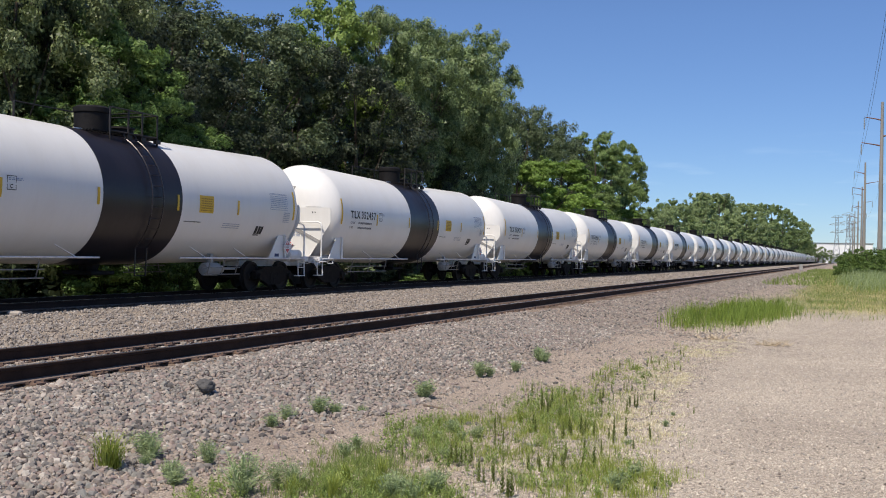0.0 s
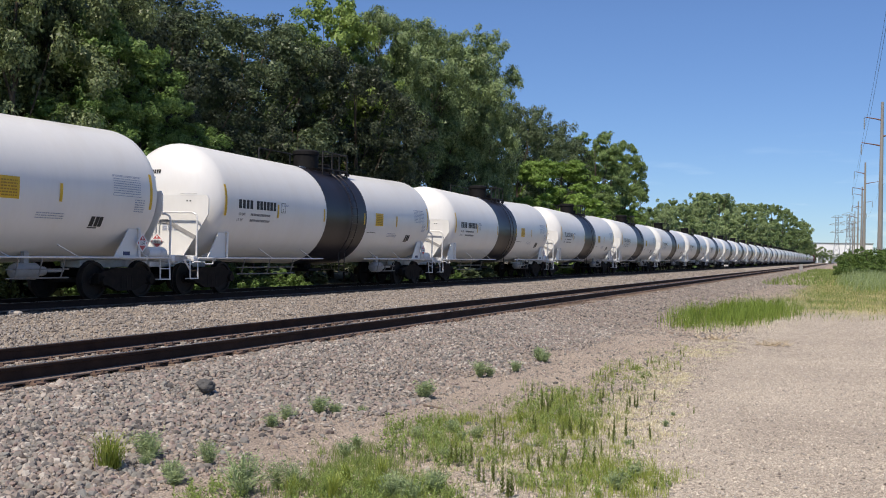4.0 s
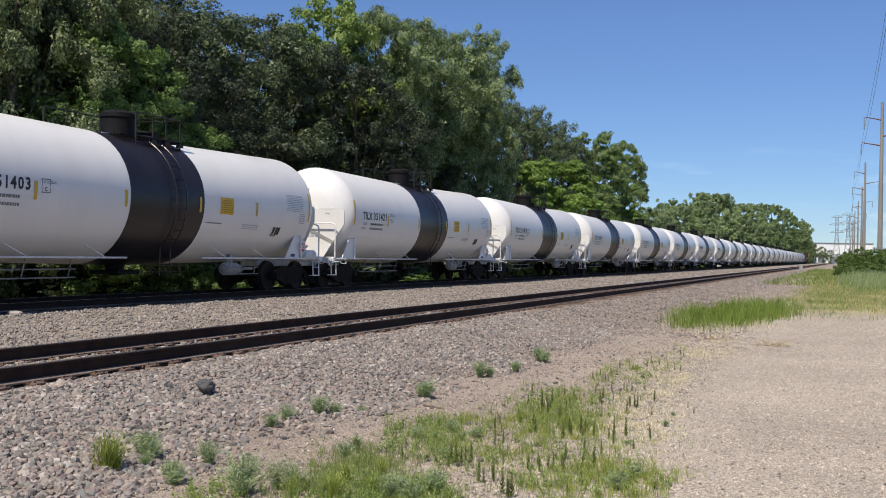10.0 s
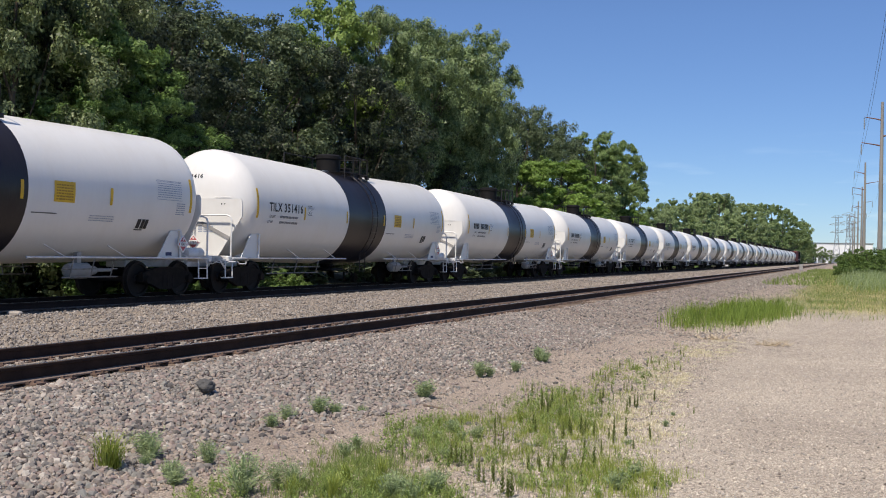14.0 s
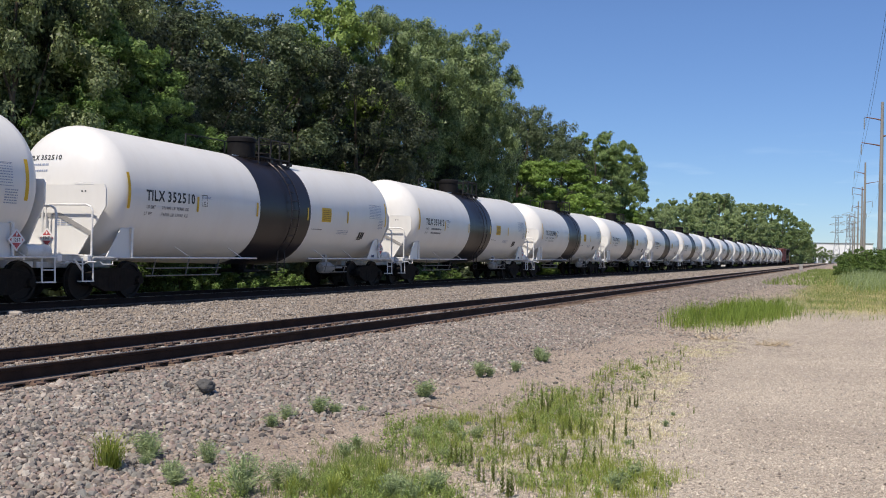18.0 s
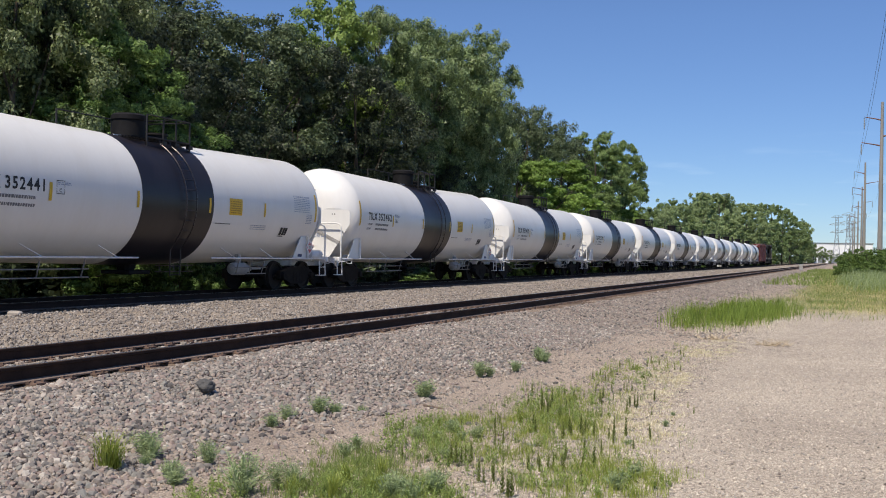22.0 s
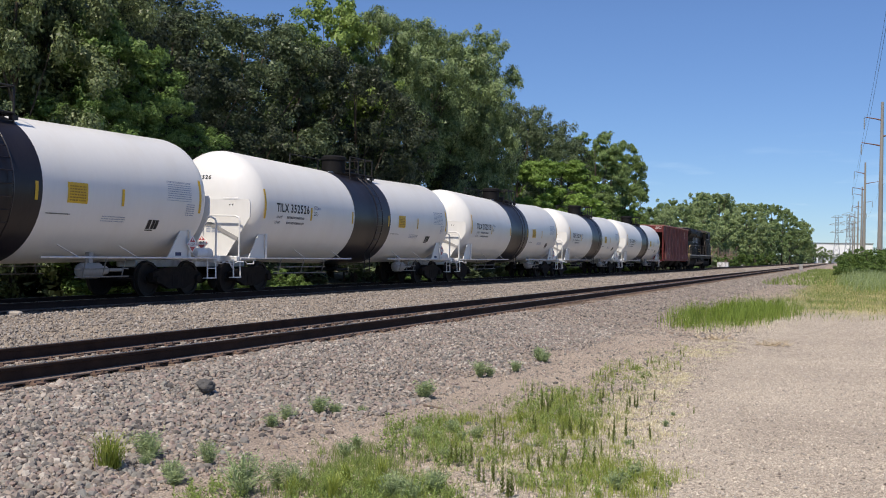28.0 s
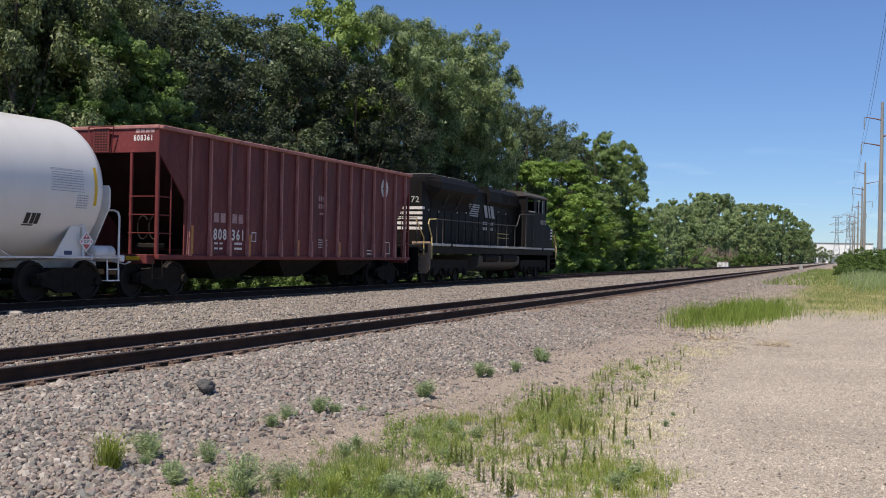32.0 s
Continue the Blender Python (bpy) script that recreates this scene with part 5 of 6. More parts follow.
        ends = Shape().prism([(0.05 - wide, 2.72), (wide - 0.05, 2.72), (wide, 2.62), (wide, 2.21), (0.87, 1.07), (-0.87, 1.07), (-wide, 2.21), (-wide, 2.62)], 1, d * ye - 0.02, d * ye + 0.02)
        shield = part("head_shield", ends, WHITE, car, "flat white shield plate before the domed end")
        if d < 0:
            for x in (-1.0, 0.74):
                part("lift_bar", Shape().tube([(x, -8.36, 2.76), (x + 0.54, -8.36, 2.76)], 0.012, 5), WHITE_STEEL, shield)
            for x in (-0.43, -0.33, 0.96, 1.06):
                part("sight_hole", Shape().lathe([(-8.347, 0.022), (-8.343, 0.022)], 1, 8), INK, shield).matrix_basis = pose(x, 0, 2.565)
            # raised grey strip standing in for the handrail's shadow on the shield
            shadow_bar = Shape().box((-0.35, -8.352, 2.0), (1.4, 0.02, 0.105)).prism([(0.30, 1.95), (0.35, 2.05), (1.27, 1.62), (1.23, 1.53)], 1, -8.362, -8.342)
            part("shield_brace", shadow_bar, SHADOW_GREY, shield, "grey strip for the handrail's shadow on the shield")
        part("coupler", coupler_shape(d * 9.1, d), UNDER, car, "dark knuckle coupler with an air hose")
        part("end_platform", Shape().box((0, d * 8.56, 1.06), (2.7, 0.30, 0.035), 0.008), WHITE_STEEL, car, "white end walkway")
        for q in (-1, 1):
            e, zt, xi = (8.5, 2.24, 0.05) if d < 0 else (8.52, 2.15, 0.24)
            hr = Shape().tube([(q * 1.40, d * e, 1.0), (q * 1.40, d * e, zt - 0.15), (q * 1.36, d * e, zt - 0.05), (q * 1.24, d * e, zt), (q * (xi + 0.12), d * e, zt), (q * (xi + 0.03), d * e, zt - 0.04), (q * xi, d * e, zt - 0.16), (q * xi, d * e, 1.0)], 0.026, 6)
            part("end_handrail", hr, WHITE_STEEL, car, "white bent-tube handrail")
            st = Shape()
            y0, y1 = (8.50, 8.85) if d < 0 else (8.06, 8.46)
            for y in (y0, y1):
                st.tube([(q * 1.44, d * y, 1.0), (q * 1.46, d * y, 0.47)], 0.02, 5)
            st.box((q * 1.40, d * (y0 + y1) / 2, 0.47), (0.16, y1 - y0 + 0.04, 0.025))
            if d < 0:
                st.tube([(q * 1.46, -9.14, 0.97), (q * 1.46, -8.85, 0.70)], 0.026, 5)
                st.tube([(q * 1.52, -8.35, 0.93), (q * 1.56, -8.30, 0.86), (q * 1.56, -7.95, 0.86), (q * 1.52, -7.90, 0.93)], 0.016, 5)
            else:
                st.tube([(q * 1.45, y0, 0.74), (q * 1.45, y1, 0.74)], 0.014, 5)
            part("sill_step", st, WHITE_STEEL, car, "white hanging step")
        part("uncoupling_lever", Shape().tube([(0.1, d * 8.75, 0.92), (1.0, d * 8.78, 0.92), (1.4, d * 8.78, 0.86), (1.55, d * 8.78, 0.92), (1.62, d * 8.6, 0.92)], 0.016, 5), WHITE_STEEL, car)
        add_truck(car, ys)
    part("brake_reservoir", Shape().lathe([(3.5, 0.02), (3.56, 0.15), (3.66, 0.19), (4.2, 0.19), (4.26, 0.12), (4.5, 0.10), (4.52, 0.02)], 1, 14, lambda y: 0.70).box((0, 3.9, 0.98), (0.12, 0.14, 0.30)).tube([(0.1, 4.5, 0.7), (0.1, 5.0, 0.7)], 0.03, 6), CABINET, car, "pale grey brake cylinder under the side rail", True).matrix_basis = pose(0.95, 0, 0)
    part("end_reservoir", Shape().lathe([(7.72, 0.02), (7.76, 0.13), (7.82, 0.16), (8.42, 0.16), (8.48, 0.13), (8.52, 0.02)], 1, 14, lambda y: 1.14), WHITE_STEEL, car, "white round-ended reservoir by the end platform", True).matrix_basis = pose(1.22, 0, 0)
    part("bottom_valve", Shape().lathe([(0.55, 0.18), (0.95, 0.30)], 2, 12).box((0, 0, 0.62), (0.9, 0.9, 0.10), 0.02), BLACK_STEEL, car, "black bottom outlet skid")
    part("brake_stand", Shape().box((-0.75, 8.62, 1.55), (0.5, 0.22, 0.9), 0.03), WHITE_STEEL, car, "white brake stand at the end")
    # markings on the near side
    for y, z0, z1, w in ((-7.50, 2.20, 3.08, 0.10), (7.36, 2.20, 3.08, 0.10)):
        part("reflector_stripe", on_barrel(rect(-w / 2, w / 2, z0 - 2.6, z1 - 2.6, 8), y, 2.6, 0.006, TANK_R - 0.005), YELLOW, car, "amber reflective stripe")
    for y in (-4.68, -1.70, 1.36, 4.2):
        part("reflector_stripe", on_barrel(rect(-0.045, 0.045, -0.20, 0.20, 4), y, 2.44, 0.012), YELLOW, car, "amber reflective stripe")
    sign = part("warning_panel", on_barrel(rect(0, 0.66, -0.19, 0.27, 5), 2.31, 2.42), YELLOW, car, "yellow panel of unreadable black print")
    tagged(part("panel_print", on_barrel(print_lines(0.52, 6, 0.03, 0.032, 3, 0.06), 2.38, 2.62, 0.010), PANEL_INK, sign), kind="stuff")
    part("class_box", on_barrel(merge(rect(0, 0.26, 0, 0.015), rect(0, 0.26, 0.285, 0.30), rect(0, 0.015, 0, 0.30), rect(0.245, 0.26, 0, 0.30)), -4.50, 2.40), INK, car, "small outlined box with a letter")
    g, w = line_of("C", 0.12)
    part("class_letter", on_barrel(g, -4.42, 2.44), INK, car)
    tagged(part("small_print", on_barrel(merge(print_lines(0.42, 2, 0.02, 0.015, 4, 0.1), ), -4.46, 2.66), GREY_INK, car), kind="stuff")
    tagged(part("test_table", on_barrel(merge(print_lines(1.0, 8, 0.02, 0.036, 7, 0.05), rect(-0.02, 1.02, 0.01, 0.022), rect(-0.02, 1.02, -0.47, -0.458), rect(-0.02, -0.008, -0.47, 0.02)), 5.95, 2.95), GREY_INK, car, "grey table of unreadable test dates"), kind="stuff")
    tagged(part("small_print", on_barrel(print_lines(0.36, 6, 0.025, 0.03, 8, 0.05), 6.75, 2.42), GREY_INK, car), kind="stuff")
    tagged(part("small_print", on_barrel(print_lines(0.75, 1, 0.025, 0.02, 9, 0.04), 1.72, 1.98), INK, car), kind="stuff")
    tagged(part("small_print", on_barrel(print_lines(0.85, 3, 0.022, 0.035, 10, 0.04), 3.55, 1.98), GREY_INK, car), kind="stuff")
    part("bar_code", on_barrel(merge(rect(0, 0.13, -0.12, 0.13, 3), rect(0.17, 0.28, -0.12, 0.13, 3), rect(0.30, 0.42, -0.12, 0.13, 3), rect(-0.02, 0.30, -0.17, -0.14, 1)), 5.32, 1.82), INK, car, "pair of dark square labels")
    tagged(part("seam_print", on_barrel(print_lines(0.5, 1, 0.02, 0.02, 12, 0.1), -7.3, 1.12), GREY_INK, car), kind="stuff")
    # hazard placard on the near end and on the side
    for m in (pose(0.27, -8.70, 1.45, 90, 0, 0), pose(1.53, 7.22, 1.38, 90, 0, 90)):
        pl = part("hazard_placard", Shape().box((0, 0, 0), (0.34, 0.34, 0.008)), PLACARD, car, "white and red diamond hazard placard")
        pl.matrix_basis = m @ pose(0, 0, 0, 0, 0, 45)
        part("placard_field", Shape().box((0, 0, 0.004), (0.265, 0.265, 0.004)), RED, pl)
        part("placard_band", Shape().add([(-0.15, 0.06, 0.009), (-0.06, 0.15, 0.009), (0.15, -0.06, 0.009), (0.06, -0.15, 0.009)], [(0, 1, 2, 3)]), PLACARD, pl)
        num, w = line_of("1267", 0.105)
        c, k = 0.7071, 0.20 / w
        part("placard_number", Shape().add([((p[0] * k - 0.1) * c + (p[1] - 0.035) * c, -(p[0] * k - 0.1) * c + (p[1] - 0.035) * c, 0.013) for p in num.v], num.f), INK, pl)
        part("placard_symbol", Shape().add([(0.07, 0.05, 0.009), (0.11, 0.07, 0.009), (0.115, 0.115, 0.009), (0.07, 0.11, 0.009), (0.05, 0.07, 0.009)], [(0, 1, 2, 3, 4)]), PLACARD, pl)
    tagged(part("small_print", merge(*(Shape().box((0.25 + 0.18 * (i % 3), -8.345, 1.92 - 0.05 * (i // 3)), (0.14, 0.004, 0.028)) for i in range(12))), GREY_INK, car), kind="stuff")
    return car


def on_head(shape, x0, z0, proud=0.008):
    """Lay a flat outline (right, up) on the near domed end."""
    out = Shape()
    out.f = shape.f
    for u, w, _ in shape.v:
        x, z = x0 + u, z0 + w - axis_z(8)
        d = min(0.99, (x * x + z * z) / (TANK_R * TANK_R))
        out.v.append((x, -7.42 - 0.86 * math.sqrt(1 - d) - proud, z0 + w))
    return out


def mark_car(car, k):
    """The car's own lettering, or bars where it was never readable."""
    if k in CAR_MARKS:
        code, w0 = line_of("TILX ", 0.36, 0.92)
        fig, w1 = line_of("%d" % CAR_MARKS[k], 0.36, 0.92)
        q = 2.08 / (w0 + w1)
        code = on_barrel(Shape().add([(p[0] * q, p[1], 0) for p in code.v], code.f), -6.86, 2.44)
        fig = on_barrel(Shape().add([((p[0] + w0) * q, p[1], 0) for p in fig.v], fig.f), -6.86, 2.44)
        e, w = line_of("TILX %d" % CAR_MARKS[k], 0.165)
        e = on_head(Shape().add([(p[0] * 1.14 / w, p[1], 0) for p in e.v], e.f), -0.92, 3.33)
    else:
        code = on_barrel(merge(*(rect(0.2 * i, 0.2 * i + 0.15, 0, 0.25) for i in range(4))), -6.86, 2.44)
        fig = on_barrel(merge(*(rect(0.95 + 0.19 * i, 0.95 + 0.19 * i + 0.15, 0, 0.25) for i in range(6))), -6.86, 2.44)
        e = on_head(merge(*(rect(0.08 * i, 0.08 * i + 0.06, 0, 0.11) for i in range(11))), -0.90, 3.33)
    tagged(part("mark_code", code, INK, car, "bold black letters on the side"), kind="stuff")
    tagged(part("mark_number", fig, INK, car, "bold black figures on the side"), kind="stuff")
    for i, (word, z) in enumerate((("LD LMT", 2.24), ("LT WT", 2.07))):
        x0 = 0.62 if i == 0 else 0.68
        if CAR_MARKS.get(k) in LOADS:
            lb, kg = LOADS[CAR_MARKS[k]][i]
            t, w = line_of("%d LB %d KG" % (lb, kg), 0.115, 0.86)
            t = merge(line_of(word, 0.115, 0.86)[0], Shape().add([(p[0] * 1.12 / w + x0, p[1], 0) for p in t.v], t.f))
        else:
            t = print_lines(1.1, 1, 0.07, 0.09, 5 + i, 0.05)
            t = merge(line_of(word, 0.11, 0.86)[0], Shape().add([(p[0] + x0, p[1] + 0.075, 0) for p in t.v], t.f))
        tagged(part("load_line", on_barrel(t, -6.82 - 0.05 * i, z), FINE_INK, car, "row of small stencilled weights"), kind="stuff")
    tagged(part("end_mark", e, INK, car, "small black lettering on the domed end"), kind="stuff")
    tagged(part("end_print", on_head(print_lines(0.74, 2, 0.05, 0.10, k + 40, 0.05), -0.90, 3.24), GREY_INK, car), kind="stuff")
    if k % 3 != 0:
        tag = Shape().add([(0, -0.04, 0), (0.07, -0.04, 0), (0.07, 0.03, 0), (0, 0.03, 0)], [(0, 1, 2, 3)])
        part("teal_sticker", merge(Shape().box((-0.36, -8.345, 2.44), (0.07, 0.006, 0.08))), TEAL, car, "small teal sticker")


# ---------------------------------------------------------------- hopper car
def flat_text(text, size, x, y, z, length, side=True):
    """Upright lettering on the side (facing +X) or on the near end (facing -Y)."""
    g, w = line_of(text, size)
    s = Shape()
    s.f = g.f
    s.v = [(x, y + p[0] * length / w, z + p[1]) if side else (x + p[0] * length / w, y, z + p[1]) for p in g.v]
    return s


def side_bars(spec, x):
    s = Shape()
    for y0, y1, z0, z1 in spec:
        s.add([(x, y0, z0), (x, y1, z0), (x, y1, z1), (x, y0, z1)], [(0, 1, 2, 3)])
    return s


def build_hopper():
    car = thing("hopper_car", "oxide-red ribbed open hopper car with white lettering", "hopper car")
    B, T, W, H = 1.02, 4.33, 1.55, 8.0
    for q in (-1, 1):
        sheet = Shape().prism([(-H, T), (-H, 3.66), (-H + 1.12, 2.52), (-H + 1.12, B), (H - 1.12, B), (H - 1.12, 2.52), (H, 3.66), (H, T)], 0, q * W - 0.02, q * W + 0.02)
        side = part("side_sheet", sheet, SHADED_DUSTY_RED, car, "dull red side sheet with shade in its colour")
        for i in range(16):
            y = -6.74 + i * 0.948
            rib = Shape().box((q * (W + 0.065), y, (B + T) / 2 - 0.02), (0.10, 0.05, T - B - 0.16), 0.012)
            rib.prism([(y - 0.05, B + 0.05), (y + 0.05, B + 0.05), (y + 0.028, B + 0.55), (y - 0.028, B + 0.55)], 0, q * (W + 0.02), q * (W + 0.135))
            part("rib", rib, LIT_RIB_RED, side)
        part("top_chord", Shape().box((q * (W + 0.05), 0, T - 0.03), (0.20, 2 * H + 0.1, 0.10), 0.02), LIT_RIB_RED, car, "red top edge lightened for sunlight")
        part("side_sill", Shape().box((q * (W + 0.03), 0, B + 0.02), (0.12, 2 * H + 0.1, 0.13), 0.02), OXIDE, car, "dark red side sill")
        for y in (-H, H):
            part("corner_post", Shape().box((q * (W - 0.02), y, (B + T) / 2), (0.10, 0.08, T - B), 0.015), OXIDE, car)
    for d in (-1, 1):
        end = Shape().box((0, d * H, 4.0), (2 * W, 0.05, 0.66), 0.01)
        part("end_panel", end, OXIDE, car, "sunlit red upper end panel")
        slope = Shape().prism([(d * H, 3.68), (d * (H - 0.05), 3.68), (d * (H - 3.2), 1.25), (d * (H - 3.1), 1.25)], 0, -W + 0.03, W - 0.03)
        part("slope_sheet", slope, SHADOW_RED, car, "sloping end sheet, red darkened for shadow")
        part("end_chord", Shape().box((0, d * H, T - 0.02), (2 * W + 0.1, 0.14, 0.10), 0.02), LIT_RIB_RED, car)
        part("end_sill", Shape().box((0, d * (H + 0.1), 0.98), (2.9, 0.35, 0.24), 0.02), OXIDE, car, "red end sill")
        for x in (-0.72, 0.72):
            part("end_post", Shape().box((x, d * (H - 0.02), 2.4), (0.07, 0.07, 2.7), 0.01), OXIDE, car)
        part("coupler", coupler_shape(d * 8.75, d), UNDER, car, "dark knuckle coupler with an air hose")
        for q in (-1, 1):
            lad = part("ladder", Shape().tube([(q * 1.52, d * (H - 0.58), 1.1), (q * 1.52, d * (H - 0.58), 3.25)], 0.02, 5), OXIDE, car, "grimy red ladder rail")
            for z in (1.64, 2.10, 2.56):
                part("rung", Shape().tube([(q * 1.56, d * (H - 0.58), z), (q * 1.56, d * H, z)], 0.016, 5), OXIDE, lad)
                part("rung", Shape().tube([(q * 1.5, d * (H + 0.07), z), (q * 0.72, d * (H + 0.07), z)], 0.016, 5), OXIDE, lad)
            st = Shape().tube([(q * 1.5, d * (H + 0.1), 0.95), (q * 1.5, d * (H + 0.1), 0.5), (q * 1.5, d * (H - 0.3), 0.5), (q * 1.5, d * (H - 0.3), 0.95)], 0.016, 5)
            part("sill_step", st, UNDER, car)
        add_truck(car, d * 7.1)
    step = Shape().box((-0.13, -H - 0.12, 3.98), (0.50, 0.03, 0.62), 0.01)
    gr = part("crossover_grate", step, OXIDE, car, "perforated red running board folded on the end")
    holes = Shape()
    for i in range(8):
        for j in range(5):
            holes.box((-0.30 + j * 0.085, -H - 0.14, 3.74 + i * 0.068), (0.055, 0.006, 0.03))
    tagged(part("grate_hole", holes, UNDER, gr), kind="stuff")
    part("grate_frame", Shape().tube([(-0.50, -H - 0.18, 4.33), (0.30, -H - 0.18, 4.33), (0.14, -H - 0.1, 3.66)], 0.02, 5).tube([(-0.50, -H - 0.18, 4.33), (-0.38, -H - 0.1, 3.66)], 0.02, 5), OXIDE, gr)
    for i, y in enumerate((-3.9, 0, 3.9)):
        bay = Shape().add([(-1.4, y - 1.9, 1.2), (1.4, y - 1.9, 1.2), (1.4, y + 1.9, 1.2), (-1.4, y + 1.9, 1.2), (-0.9, y - 0.5, 0.42), (0.9, y - 0.5, 0.42), (0.9, y + 0.5, 0.42), (-0.9, y + 0.5, 0.42)],
                          [(0, 1, 5, 4), (1, 2, 6, 5), (2, 3, 7, 6), (3, 0, 4, 7), (4, 5, 6, 7)])
        part("discharge_bay", bay, UNDER, car, "dark discharge chute")
    part("centre_sill", Shape().box((0, 0, 0.86), (0.5, 16.6, 0.3), 0.02), UNDER, car)
    part("brake_gear", merge(*(Shape().tube([(x + 0.17 * math.cos(a), -7.78, 1.78 + 0.30 * math.sin(a)) for a in (radians(d) for d in range(40, 330, 24))], 0.022, 5) for x in (0.95, 1.30))).box((1.05, -7.6, 1.32), (0.7, 0.3, 0.14), 0.03), UNDER, car, "dark brake gear on the end platform")
    part("warning_plate", Shape().box((1.05, -H - 0.30, 1.0), (0.4, 0.02, 0.10)), YELLOW, car)
    # lettering: plain blocks for the owner's mark, figures as they stand
    X = W + 0.028
    for y in (-5.54, -5.22, -4.63, -4.31):
        part("owner_mark", side_bars([(y, y + 0.24, 2.0, 2.26)], X), FADED, car, "faded pale letter block")
    for text, y in (("808", -5.56), ("361", -4.66)):
        tagged(part("car_number", flat_text(text, 0.42, X, y, 1.53, 0.70), MARK_WHITE, car, "white stencilled figures"), kind="stuff")
    tagged(part("load_line", side_bars([(-5.5, -5.33, 1.40, 1.45), (-5.25, -5.1, 1.40, 1.45), (-5.5, -5.33, 1.26, 1.31), (-5.25, -5.1, 1.26, 1.31), (-4.5, -4.1, 1.40, 1.46), (-4.5, -4.1, 1.26, 1.32),
                                  (-3.6, -3.35, 1.75, 1.78), (-3.6, -3.57, 1.5, 1.78), (-3.38, -3.35, 1.5, 1.78), (-3.6, -3.35, 1.5, 1.53), (0.5, 1.1, 1.62, 1.645), (0.5, 1.0, 1.54, 1.565), (0.5, 1.15, 1.46, 1.485), (0.5, 1.05, 1.38, 1.405),
                                  (4.2, 4.6, 1.3, 1.34), (4.2, 4.6, 1.18, 1.22), (5.72, 6.2, 1.62, 1.65), (5.72, 6.2, 1.2, 1.23), (5.72, 5.75, 1.2, 1.65), (6.17, 6.2, 1.2, 1.65)], X), MARK_WHITE, car, "rows of unreadable stencil print"), kind="stuff")
    tagged(part("faded_print", side_bars([(0.46 + 0.15 * i, 0.57 + 0.15 * i, z, z + h) for i in range(4) for z, h in ((2.9, 0.16), (2.66, 0.15))] + [(0.55, 1.0, 2.46, 2.52)], X), FADED, car, "faded lettering on the side"), kind="stuff")
    part("end_number", flat_text("808361", 0.20, 0.80, -H - 0.032, 3.97, 0.60, False), MARK_WHITE, car, "white figures on the end")
    part("end_owner_mark", merge(*(Shape().box((0.92 + 0.15 * i, -H - 0.03, 4.22), (0.12, 0.006, 0.11)) for i in range(4))), FADED, car, "pale letter blocks on the end")
    disc = Shape()
    disc.v = [(X, 5.64 + math.cos(a) * 0.31, 3.64 + math.sin(a) * 0.36) for a in (i * math.pi / 12 for i in range(24))]
    disc.f = [tuple(range(24))]
    em = part("round_emblem", disc, MARK_WHITE, car, "round white emblem of plain shapes")
    part("emblem_cross", side_bars([(5.53, 5.56, 3.42, 3.86), (5.72, 5.75, 3.42, 3.86), (5.42, 5.86, 3.625, 3.655)], X + 0.006), INK, em)
    for i, y in enumerate((-6.45, -4.25, -0.8 + 2.2, 3.5)):
        part("reflector_stripe", Shape().box((W + 0.14, -6.70 + (0, 3, 6, 9)[i] * 0.948, (1.5, 1.4, 1.35, 1.35)[i]), (0.006, 0.10, (0.75, 0.6, 0.5, 0.45)[i])), ORANGE, car, "amber reflective stripe")
    return car


